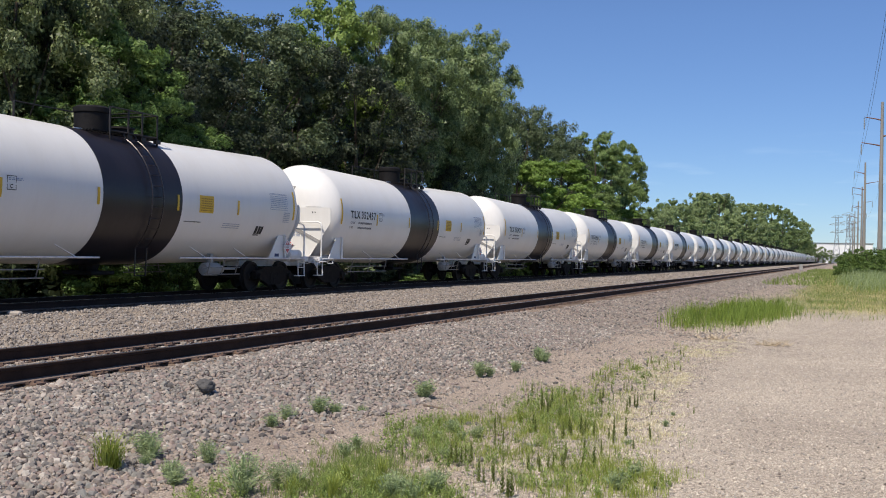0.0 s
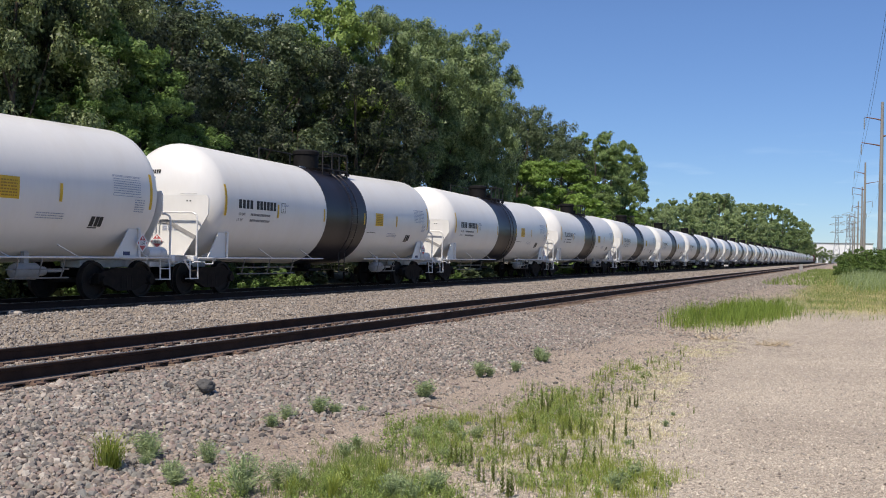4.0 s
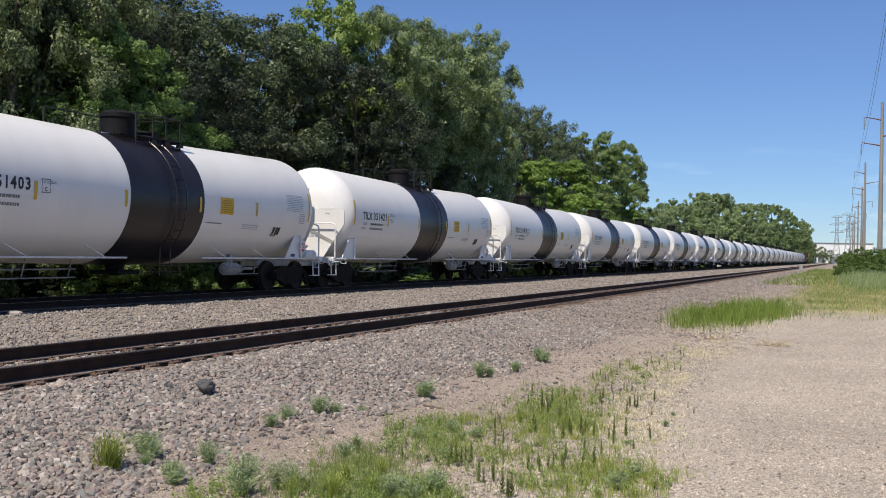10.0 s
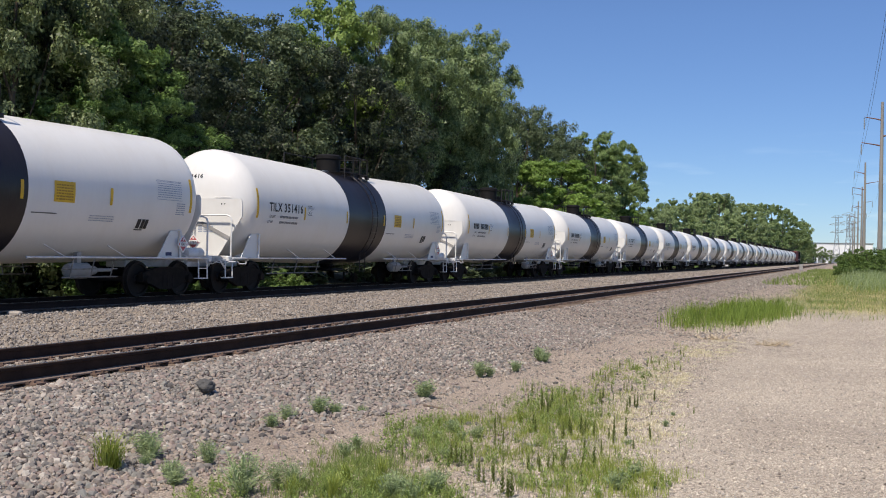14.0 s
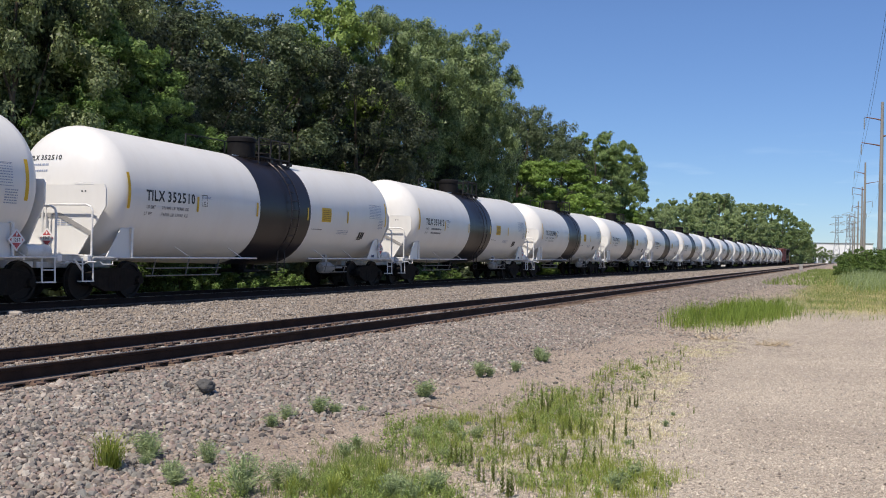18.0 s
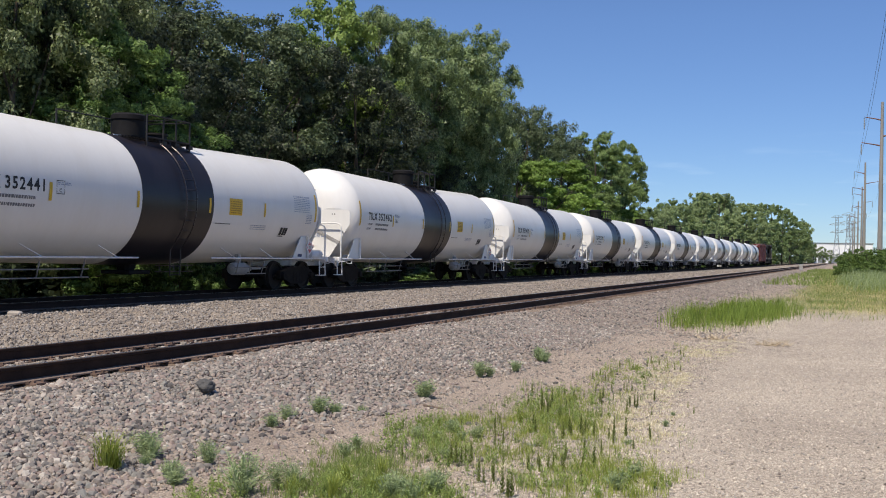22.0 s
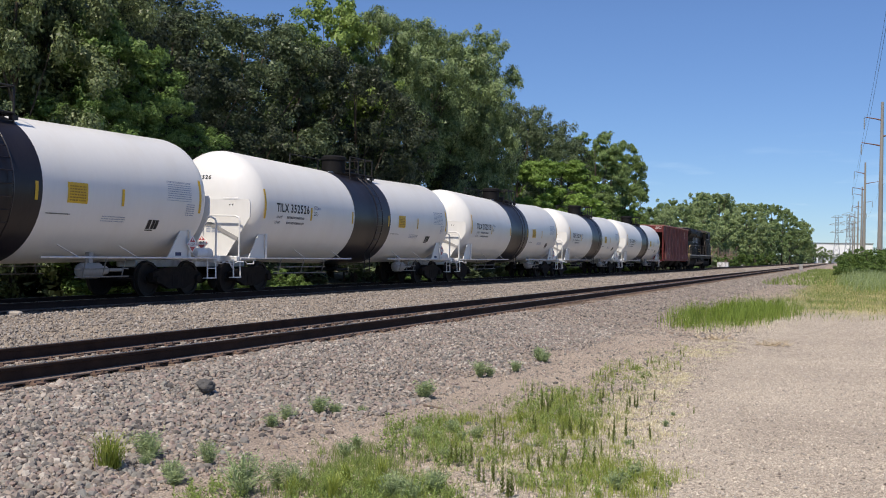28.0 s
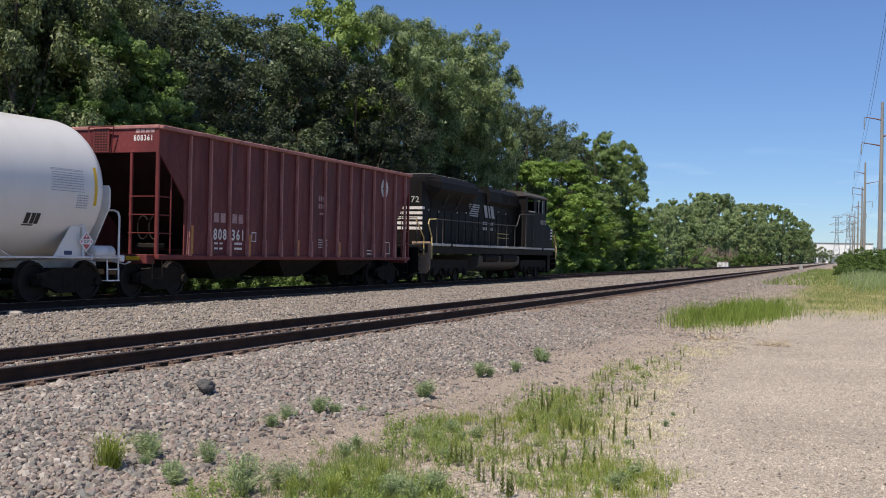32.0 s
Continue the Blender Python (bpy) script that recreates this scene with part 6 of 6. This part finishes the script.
# ---------------------------------------------------------------- locomotive
def build_engine():
    car = thing("locomotive", "black diesel locomotive with white stripes and brown-grey handrails", "locomotive")
    part("underframe", Shape().box((0, 0, 1.45), (2.7, 20.6, 0.36), 0.03), LOCO, car, "black frame")
    for q in (-1, 1):
        edges = [(-9.45, -7.3), (-6.95, -4.4), (-4.3, -1.9), (-1.75, 1.0), (1.15, 4.2), (4.3, 7.3), (7.7, 10.15)]
        for y0, y1 in edges:
            part("walkway_edge", Shape().box((q * 1.49, (y0 + y1) / 2, 1.64), (0.05, y1 - y0, 0.10), 0.008), EDGE, car, "dull white walkway edge")
        part("walkway", Shape().box((q * 1.2, 0, 1.66), (0.5, 20.4, 0.05), 0.008), LOCO_GREY, car)
    hood = Shape().prism([(-0.92, 1.68), (0.92, 1.68), (0.92, 4.3), (0.74, 4.5), (-0.74, 4.5), (-0.92, 4.3)], 1, -9.3, 4.1)
    body = part("long_hood", hood, LOCO, car, "black long hood")
    # flared radiator housing with sloping ends, intakes below it
    sec = [(0.92, 3.55), (1.30, 3.92), (1.42, 4.06), (1.42, 4.34), (1.25, 4.56), (0.9, 4.66)]
    ring = sec + [(-x, z) for x, z in sec[::-1]]
    wing = Shape()
    n = len(ring)
    for y, k in ((-9.0, 0.0), (-8.3, 1.0), (-3.6, 1.0), (-2.7, 0.12)):
        wing.v += [(math.copysign(0.9 + (abs(x) - 0.9) * k, x), y, 4.42 + (z - 4.42) * (0.45 + 0.55 * k)) for x, z in ring]
    for i in range(3):
        wing.f += [(i * n + j, i * n + (j + 1) % n, (i + 1) * n + (j + 1) % n, (i + 1) * n + j) for j in range(n)]
    wing.f += [tuple(range(n)), tuple(range(3 * n, 4 * n))[::-1]]
    part("radiator_wing", wing, LOCO, car, "flared black radiator housing")
    for y in (-7.4, -5.0):
        grille = part("radiator_grille", Shape().box((0, y, 4.67), (1.9, 2.2, 0.05), 0.012), LOCO_GREY, car, "dusty sunlit radiator grille")
        for i in range(7):
            part("grille_bar", Shape().box((0, y - 0.9 + i * 0.3, 4.70), (1.8, 0.06, 0.03)), CABINET, grille)
    for y0, y1 in ((-8.3, -7.1), (-6.9, -5.4), (-5.1, -3.6)):
        part("intake_screen", Shape().prism([(y0, 3.2), (y1 - 0.25, 3.2), (y1, 3.75), (y0, 3.75)], 0, 0.925, 0.95), UNDER, body, "dark air intake screen")
        part("wing_strut", Shape().tube([(0.95, y1 + 0.1, 3.25), (1.28, y1 + 0.1, 3.92)], 0.03, 5), RAILING, body)
    for i in range(9):
        door = part("hood_door", Shape().box((0.93, -4.4 + i * 0.92, 2.55), (0.03, 0.82, 1.5), 0.012), LOCO, body)
        part("door_latch", Shape().box((0.95, -4.4 + i * 0.92 + 0.3, 2.5), (0.02, 0.05, 0.12)), RAILING, door)
    for i in range(5):
        part("hood_door", Shape().box((0.93, -8.85 + i * 0.86, 2.45), (0.03, 0.76, 1.35), 0.012), LOCO, body)
    for y, z in ((-8.6, 3.12), (-7.4, 3.1), (-5.1, 3.15), (-3.9, 3.2), (1.0, 3.45), (2.2, 3.4)):
        part("hood_latch", Shape().box((0.945, y, z), (0.03, 0.09, 0.08)), CABINET, body, "pale hood latch")
    part("dynamic_brake_housing", Shape().prism([(-0.94, 3.7), (0.94, 3.7), (1.12, 3.9), (1.12, 4.4), (0.9, 4.6), (-0.9, 4.6), (-1.12, 4.4), (-1.12, 3.9)], 1, -0.9, 3.9), LOCO, car, "black equipment housing behind the cab")
    for y in (1.6, 3.0):
        part("vent_screen", Shape().box((1.122, y, 4.15), (0.02, 0.9, 0.36), 0.006), UNDER, car, "dark vent screen")
    part("exhaust_stack", Shape().box((0, -1.7, 4.58), (0.7, 0.9, 0.2), 0.03), LOCO, car)
    # cab: corner posts, sill and roof round open side windows
    cb = part("cab", Shape().box((0, 6.15, 2.66), (2.98, 4.06, 1.98), 0.03), LOCO, car, "black wide cab")
    for q in (-1, 1):
        for y, w in ((4.24, 0.26), (5.86, 0.5), (7.16, 0.14), (8.1, 0.16)):
            part("cab_post", Shape().box((q * 1.46, y, 4.0), (0.08, w, 0.80), 0.01), LOCO, cb)
        part("eave_beam", Shape().box((q * 1.45, 6.15, 4.46), (0.10, 4.06, 0.14), 0.02), LOCO, cb)
        part("window_post", Shape().box((q * 1.505, 6.5, 4.0), (0.02, 0.10, 0.72)), EDGE, cb, "white window post")
        part("window_post", Shape().box((q * 1.505, 7.30, 4.0), (0.02, 0.06, 0.66)), EDGE, cb, "white window post")
        part("arm_rest", Shape().box((q * 1.53, 5.05, 3.66), (0.10, 1.0, 0.06), 0.01), MARK_WHITE, cb, "white window ledge")
        part("side_window", Shape().box((q * 1.44, 7.64, 4.0), (0.02, 0.78, 0.78), 0.004), GLASS, cb, "dark side window")
    part("cab_back", Shape().box((0, 4.2, 4.0), (2.8, 0.08, 0.8)), LOCO, cb)
    part("windscreen", Shape().box((0, 8.12, 4.0), (2.6, 0.04, 0.72)), GLASS, cb, "dark windscreen")
    part("driver_seat", Shape().box((0.85, 5.2, 3.75), (0.5, 0.12, 0.55), 0.04), BLACK_STEEL, cb)
    roof = Shape().prism([(-1.52, 4.50), (-1.2, 4.70), (-0.5, 4.78), (0.5, 4.78), (1.2, 4.70), (1.52, 4.50), (1.5, 4.46), (-1.5, 4.46)], 1, 4.05, 8.4)
    part("cab_roof", roof, LOCO_GREY, cb, "sunlit dusty cab roof")
    part("cab_number", flat_text("8072", 0.34, 1.496, 6.95, 3.02, 1.15), DIM_WHITE, cb, "white figures on the cab")
    nose = Shape().prism([(-1.42, 1.68), (1.42, 1.68), (1.42, 2.75), (1.1, 3.15), (-1.1, 3.15), (-1.42, 2.75)], 1, 8.18, 9.75)
    short = part("short_hood", nose, LOCO, car, "black wide nose")
    for i in range(4):
        part("nose_stripe", Shape().box((1.425, 9.55, 2.25 + i * 0.17), (0.012, 0.36, 0.09)), MARK_WHITE, short, "white stripe at the nose")
    # near end of the hood: stripes and figures
    for i in range(5):
        part("end_stripe", Shape().box((0, -9.31, 2.32 + i * 0.215), (1.9, 0.012, 0.12)), MARK_WHITE, body, "white stripe across the hood's end")
        for q in (-1, 1):
            part("end_stripe", Shape().box((q * 0.926, -9.15, 2.32 + i * 0.215), (0.012, 0.3, 0.12)), MARK_WHITE, body, "white stripe round the hood's end")
    part("end_number", flat_text("72", 0.36, 0.42, -9.315, 3.42, 0.42, False), CABINET, body, "pale figures on the hood's end")
    # side emblem of plain bars and slanted blocks
    emb = [(-3.55 + 0.02 * i, -2.0 - 0.05 * i, 3.60 - i * 0.105, 3.66 - i * 0.105) for i in range(6)]
    part("side_emblem", side_bars(emb, 0.965), DIM_WHITE, body, "white bars of a plain-shape emblem")
    sl = Shape()
    for y, w in ((-1.42, 0.42), (-0.80, 0.22), (-0.42, 0.46)):
        sl.add([(0.965, y + 0.28, 3.08), (0.965, y + 0.28 + w, 3.08), (0.965, y + w, 3.68), (0.965, y, 3.68)], [(0, 1, 2, 3)])
    part("side_emblem", sl, DIM_WHITE, body, "slanted white blocks of an emblem")
    tagged(part("side_print", side_bars([(-1.5 + 0.24 * i, -1.33 + 0.24 * i, z, z + 0.15) for i in range(7) for z in (2.72, 2.46) if i not in (3, 4)], 0.965), DIM_WHITE, body, "dim grey letter blocks"), kind="stuff")
    for z in (2.12, 2.34):
        part("grab_bar", Shape().tube([(1.0, 0.7, z), (1.0, 2.6, z)], 0.02, 5), STEP_YELLOW, body, "pale yellow grab bar")
    # handrails and steps
    for q in (-1, 1):
        for y in (-8.9, -8.2, -6.5, -5.6, -4.1, -3.1, -2.0, -0.6, 0.8, 2.2):
            part("stanchion", Shape().tube([(q * 1.47, y, 1.68), (q * 1.47, y, 2.76)], 0.026, 5), RAILING, car)
        for y in (3.3, 4.0, 5.4):
            part("stanchion", Shape().tube([(q * 1.53, y, 1.68), (q * 1.53, y, 3.44)], 0.024, 5), RAILING, car)
        part("handrail", Shape().tube([(q * 1.47, -9.0, 2.72), (q * 1.47, 2.5, 2.78), (q * 1.50, 2.95, 3.38), (q * 1.53, 3.3, 3.45), (q * 1.53, 5.6, 3.50)], 0.026, 6), RAILING, car, "brown-grey tube handrail")
        part("step_rail", Shape().tube([(q * 1.46, -9.42, 1.05), (q * 1.46, -9.45, 1.95), (q * 1.46, -9.85, 2.5), (q * 1.46, -9.75, 2.68), (q * 1.46, -9.0, 2.72)], 0.028, 6), STEP_YELLOW, car, "pale yellow step handrail")
        part("step_rail", Shape().tube([(q * 1.44, -10.25, 1.2), (q * 1.44, -10.28, 1.9), (q * 1.40, -11.0, 2.6)], 0.028, 6), STEP_YELLOW, car, "pale yellow step handrail")
        part("step_rail", Shape().tube([(q * 1.46, 10.0, 2.42), (q * 1.46, 10.45, 1.95), (q * 1.46, 10.45, 1.03)], 0.028, 6), STEP_YELLOW, car, "pale yellow step handrail")
        part("step_rail", Shape().tube([(q * 1.40, 10.3, 2.5), (q * 1.40, 10.85, 1.95), (q * 1.40, 10.85, 1.3)], 0.028, 6), STEP_YELLOW, car, "pale yellow step handrail")
        for d in (-1, 1):
            st = Shape()
            for z in (0.45, 0.78, 1.1, 1.42):
                st.box((q * 1.25, d * 10.45, z), (0.42, 0.5, 0.04))
            st.box((q * 1.05, d * 10.45, 0.95), (0.05, 0.6, 1.2))
            part("steps", st, LOCO_GREY, car, "dark steps")
    for d in (-1, 1):
        part("pilot_plate", Shape().prism([(-1.4, 1.5), (1.4, 1.5), (1.4, 0.55), (0.9, 0.25), (-0.9, 0.25), (-1.4, 0.55)], 1, d * 10.72 - 0.03, d * 10.72 + 0.03), LOCO, car, "end plate above the rails")
        part("coupler", coupler_shape(d * 11.2, d), UNDER, car, "dark knuckle coupler with an air hose")
        er = Shape().tube([(-1.3, d * 10.7, 1.7), (-1.3, d * 10.7, 2.7), (1.3, d * 10.7, 2.7), (1.3, d * 10.7, 1.7)], 0.024, 6)
        part("end_handrail", er, RAILING, car)
        if d < 0:
            for q in (-1, 1):
                part("step_panel", Shape().prism([(q * 0.62, 1.76), (q * 1.46, 1.76), (q * 1.46, 0.62), (q * 1.30, 0.42), (q * 1.0, 0.42)], 1, -9.62, -9.56), TAN_STEEL, car, "sunlit dusty tan step panel")
        tr = add_truck(car, d * 6.7, (-1.95, 0.0, 1.95))
        for q in (-1, 1):
            cover = part("truck_cover", Shape().prism([(-2.6, 0.80), (-2.4, 0.45), (-1.4, 0.38), (-1.1, 0.62), (-0.6, 0.62), (-0.4, 0.38), (0.4, 0.38), (0.6, 0.62), (1.1, 0.62), (1.4, 0.38), (2.4, 0.45), (2.6, 0.80), (2.4, 1.0), (-2.4, 1.0)], 0, q * 1.15 - 0.06, q * 1.15 + 0.06), UNDER, tr, "dark six-wheel truck frame")
            for y in (-1.95, 0.0, 1.95):
                part("axle_box", Shape().lathe([(q * 1.18, 0.19), (q * 1.30, 0.17), (q * 1.32, 0.08)], 0, 12, lambda v: WHEEL_R), UNDER, cover).matrix_basis = pose(0, y, 0)
    # rounded fuel tank under two air reservoirs
    sec = [(1.30 * math.sin(a), 0.86 - 0.45 * math.cos(a)) for a in (math.pi * i / 12 - math.pi / 2 for i in range(13))]
    tank = Shape().prism([(x, z) for x, z in sec] + [(1.30, 1.20), (-1.30, 1.20)], 1, -3.0, 3.6)
    part("fuel_tank", tank, LOCO_GREY, car, "dusty grey fuel tank with rounded sides", True)
    for y0, y1 in ((-2.4, -0.2), (0.4, 2.9)):
        part("air_reservoir", Shape().lathe([(y0, 0.04), (y0 + 0.1, 0.20), (y1 - 0.1, 0.20), (y1, 0.04)], 1, 14, lambda v: 1.08), UNDER, car, "dark air reservoir", True).matrix_basis = pose(1.26, 0, 0)
    part("horn", Shape().tube([(0.3, 3.2, 4.66), (0.3, 3.9, 4.76)], 0.05, 8, 0.11), LOCO_GREY, car)
    return car


# ---------------------------------------------------------------- poles, building, lineside things
def build_pole(x, y, h, group):
    p = thing("utility_pole", "tall tapered brown steel power pole with upswept arms", "pole", pose(x, y, level(x)), group)
    part("shaft", Shape().tube([(0, 0, -0.5), (0, 0, h * 0.5), (0, 0, h)], 0.40, 12, 0.19), POLE, p, "grey-brown tapered shaft", True)
    hooks = []
    for z, d, ln in ((h * 0.905, -1, 2.4), (h * 0.755, -1, 2.75), (h * 0.81, 1, 3.0)):
        arm = part("arm", Shape().tube([(0, 0, z - 0.3), (d * ln * 0.4, 0, z - 0.05), (d * ln, 0, z + 0.25)], 0.13, 6, 0.06), ARM, p, "dark red-brown curved arm")
        part("insulator", Shape().lathe([(z - 1.6, 0.03)] + [(z - 1.5 + 0.12 * i, 0.11 if i % 2 else 0.05) for i in range(14)], 2, 8), GALV, arm, "grey hanging insulator").matrix_basis = pose(d * ln, 0, 0)
        hooks.append(Vector((x + d * ln, y, level(x) + z - 1.6)))
    return hooks


def build_tower(x, y, h):
    t = thing("lattice_tower", "grey steel lattice power pylon far off", "pylon", pose(x, y, 0), "lattice pylons")
    s, w = Shape(), h * 0.085
    for a in (-1, 1):
        for b in (-1, 1):
            s.tube([(a * w, b * w, -1), (a * w * 0.3, b * w * 0.3, h * 0.62), (a * w * 0.3, b * w * 0.3, h)], 0.16, 4)
    for i in range(9):
        z0, z1 = h * i / 9, h * (i + 1) / 9
        w0, w1 = (w * (1 - 0.7 * min(1, z / (h * 0.62))) for z in (z0, z1))
        for b in (-1, 1):
            s.tube([(-w0, b * w0, z0), (w1, b * w1, z1)], 0.1, 3).tube([(w0, b * w0, z0), (-w1, b * w1, z1)], 0.1, 3)
    part("mast", s, GALV, t)
    for z, ln in ((0.66, 3.6), (0.82, 4.2), (0.98, 3.2)):
        part("cross_arm", Shape().tube([(-ln, 0, h * z), (ln, 0, h * z)], 0.14, 4).tube([(-ln, 0, h * z), (0, 0, h * z + 1.4), (ln, 0, h * z)], 0.1, 4), GALV, t)


def build_lineside():
    spots = [(4.9, 62, 25), (4.4, 164.6, 25), (3.6, 264, 25), (4.0, 350, 25), (3.65, 435, 25), (3.0, 520, 25), (2.6, 610, 25)]
    hooks = [build_pole(x, y, h, "power poles") for x, y, h in spots]
    for a, b in zip(hooks, hooks[1:]):
        for p, q in zip(a, b):
            pts = [p.lerp(q, i / 16) - Vector((0, 0, 0.9 * 4 * (i / 16) * (1 - i / 16))) for i in range(17)]
            tagged(new("power_wire", Shape().tube(pts, 0.013, 4).mesh("power_wire", WIRE)), "dark power wire hung between poles", "wire", "power wires")
    for x, y, h in ((-5.8, 640, 27), (0.2, 560, 25), (2.5, 680, 25)):
        build_tower(x, y, h)
    hall = thing("warehouse", "long low white warehouse in the far distance", "building", pose(-5, 760, 0))
    part("wall", Shape().box((0, 0, 6.0), (41, 50, 14), 0.1), CLADDING, hall, "white clad wall")
    part("roof", Shape().box((0, 0, 13.2), (42, 51, 0.5), 0.05), GALV, hall, "pale flat roof edge")
    for i in range(6):
        part("dock_door", Shape().box((-18 + i * 7, -25.05, 1.8), (4, 0.2, 4.5)), GALV, hall)
    # low lineside cabinets
    cab = thing("signal_cabinet", "pale slatted metal cabinet beside the far track", "cabinet", pose(-21.0, 195, level(-21) - 0.05))
    part("body", Shape().box((0, 0, 0.62), (2.0, 0.8, 1.24), 0.03), CABINET, cab)
    for i in range(8):
        part("slat", Shape().box((0, -0.43, 0.62), (0.15, 0.05, 1.16)), PLACARD, cab, "white slat").matrix_basis = pose(-0.84 + i * 0.24, 0, 0)
    part("roof", Shape().box((0, 0, 1.27), (2.1, 0.95, 0.06), 0.02), CABINET, cab)
    box = thing("relay_box", "small grey relay box beside the near track", "cabinet", pose(-6.4, 165, level(-6.4)))
    part("body", Shape().box((0, 0, 0.55), (0.5, 0.5, 0.9), 0.03), CABINET, box)
    part("post", Shape().tube([(0, 0, -0.1), (0, 0, 0.2)], 0.06, 6), CABINET, box)
    for x, y in ((-21.2, 192), (-20.6, 228)):
        tagged(new("marker_post", Shape().box((0, 0, 0.35), (0.35, 0.1, 0.7), 0.02).mesh("marker_post", CABINET)), "short white marker beside the track", "marker", "trackside markers").matrix_basis = pose(x, y, level(x))
    # loose things near the rails
    blk = tagged(new("concrete_block", Shape().box((0, 0, 0.05), (0.26, 0.20, 0.19), 0.03).mesh("concrete_block", CONCRETE)), "rough concrete block lying on the gravel", "block")
    blk.matrix_basis = pose(-15.74, 16.62, -0.215, 3, 4, 25)
    bm = bmesh.new()
    bmesh.ops.create_icosphere(bm, subdivisions=3, radius=0.096)
    for p in bm.verts:
        p.co *= 1 + 0.35 * noise.noise(p.co * 14) + 0.1 * noise.noise(p.co * 40)
        p.co.z *= 0.75
    me = bpy.data.meshes.new("dark_rock")
    bm.to_mesh(me)
    bm.free()
    me.materials.append(DARK_ROCK)
    rock = tagged(new("dark_rock", me), "dark grey rock on pale ballast stones", "rock")
    rock.matrix_basis = pose(-6.5, 9.7, -0.22)
    for x, y, z, turn, ln in ((-5.5, 6.5, 0, -48, 0.5), (-3.55, 24.0, 0, 70, 0.5), (-3.3, 23.5, 0, 95, 0.35), (-4.28, 10.85, 0, 62, 0.34)):
        st = Shape().box((0, 0, 0.012), (0.032, ln, 0.024), 0.006)
        tagged(new("wood_scrap", st.mesh("wood_scrap", TIE)), "weathered scrap of wood on the ground", "wood", "wood scraps").matrix_basis = pose(x, y, level(x), 0, 2, turn)


# ---------------------------------------------------------------- build everything
def engine_offset(t):
    """Place along the line of the black band's near edge on the first car."""
    even = 37.765 - 20.04963 * t + 0.0195692 * t ** 2 - 1.292574e-3 * t ** 3 + 6.66393e-5 * t ** 4 - 1.012954e-6 * t ** 5
    ts = [0, 1, 2, 3, 6, 7, 8, 9, 10, 11, 12, 13, 14, 17, 18, 19, 20, 21, 22, 23, 24, 25, 28, 29, 30, 31, 32]
    ds = [0.03, 0.05, 0.04, 0.02, 0.15, 0.14, 0.16, 0.12, 0.09, 0.06, 0.05, 0.04, -0.02, 0.03, -0.05, -0.09, -0.17, -0.25, -0.34, 0.225, 0.1, -0.04, -0.1, -0.07, 0.03, 0.13, 0.1]
    return even + float(np.interp(t, ts, ds))


def build_train():
    first = build_tank_car()
    cars = {}
    for k in range(-1, 34):
        cars[k] = first if k == -1 else copy_thing(first, pose(0, 0, 0))
    for k, c in cars.items():
        mark_car(c, k)
    out = [(c, 1.54 + CAR_L * k) for k, c in cars.items()]
    last = 1.54 + CAR_L * 33
    out.append((build_hopper(), last + 9.8 + 8.0))
    out.append((build_engine(), last + 9.8 - 0.6 + 0.6 + 28.2))
    return out


build_woods()
build_stones()
build_grass()
build_weeds()
build_lineside()
TRAIN = build_train()
build_track(NEAR_X, "near railway track of rusted rails on timber sleepers", 140, 0.495)
build_track(TRAIN_X, "far railway track under the train", 60, 0.52)


def motions():
    for car, off in TRAIN:
        walk(car, [(float(t), pose(TRAIN_X, engine_offset(t) + off, 0)) for t in range(33)])
    sets = [o for o in bpy.data.objects if o.name.split(".")[0] == "wheelset"]
    turn = [(i / FPS, pose(0, 0, 0, math.degrees(engine_offset(0) - engine_offset(i / FPS)) / WHEEL_R)) for i in range(32 * FPS + 1)]
    walk(sets[0], turn)
    keys = sets[0].animation_data
    for w in sets[1:]:
        w.rotation_mode = "QUATERNION"
        data = w.animation_data_create()
        data.action, data.action_slot = keys.action, keys.action_slot


motions()
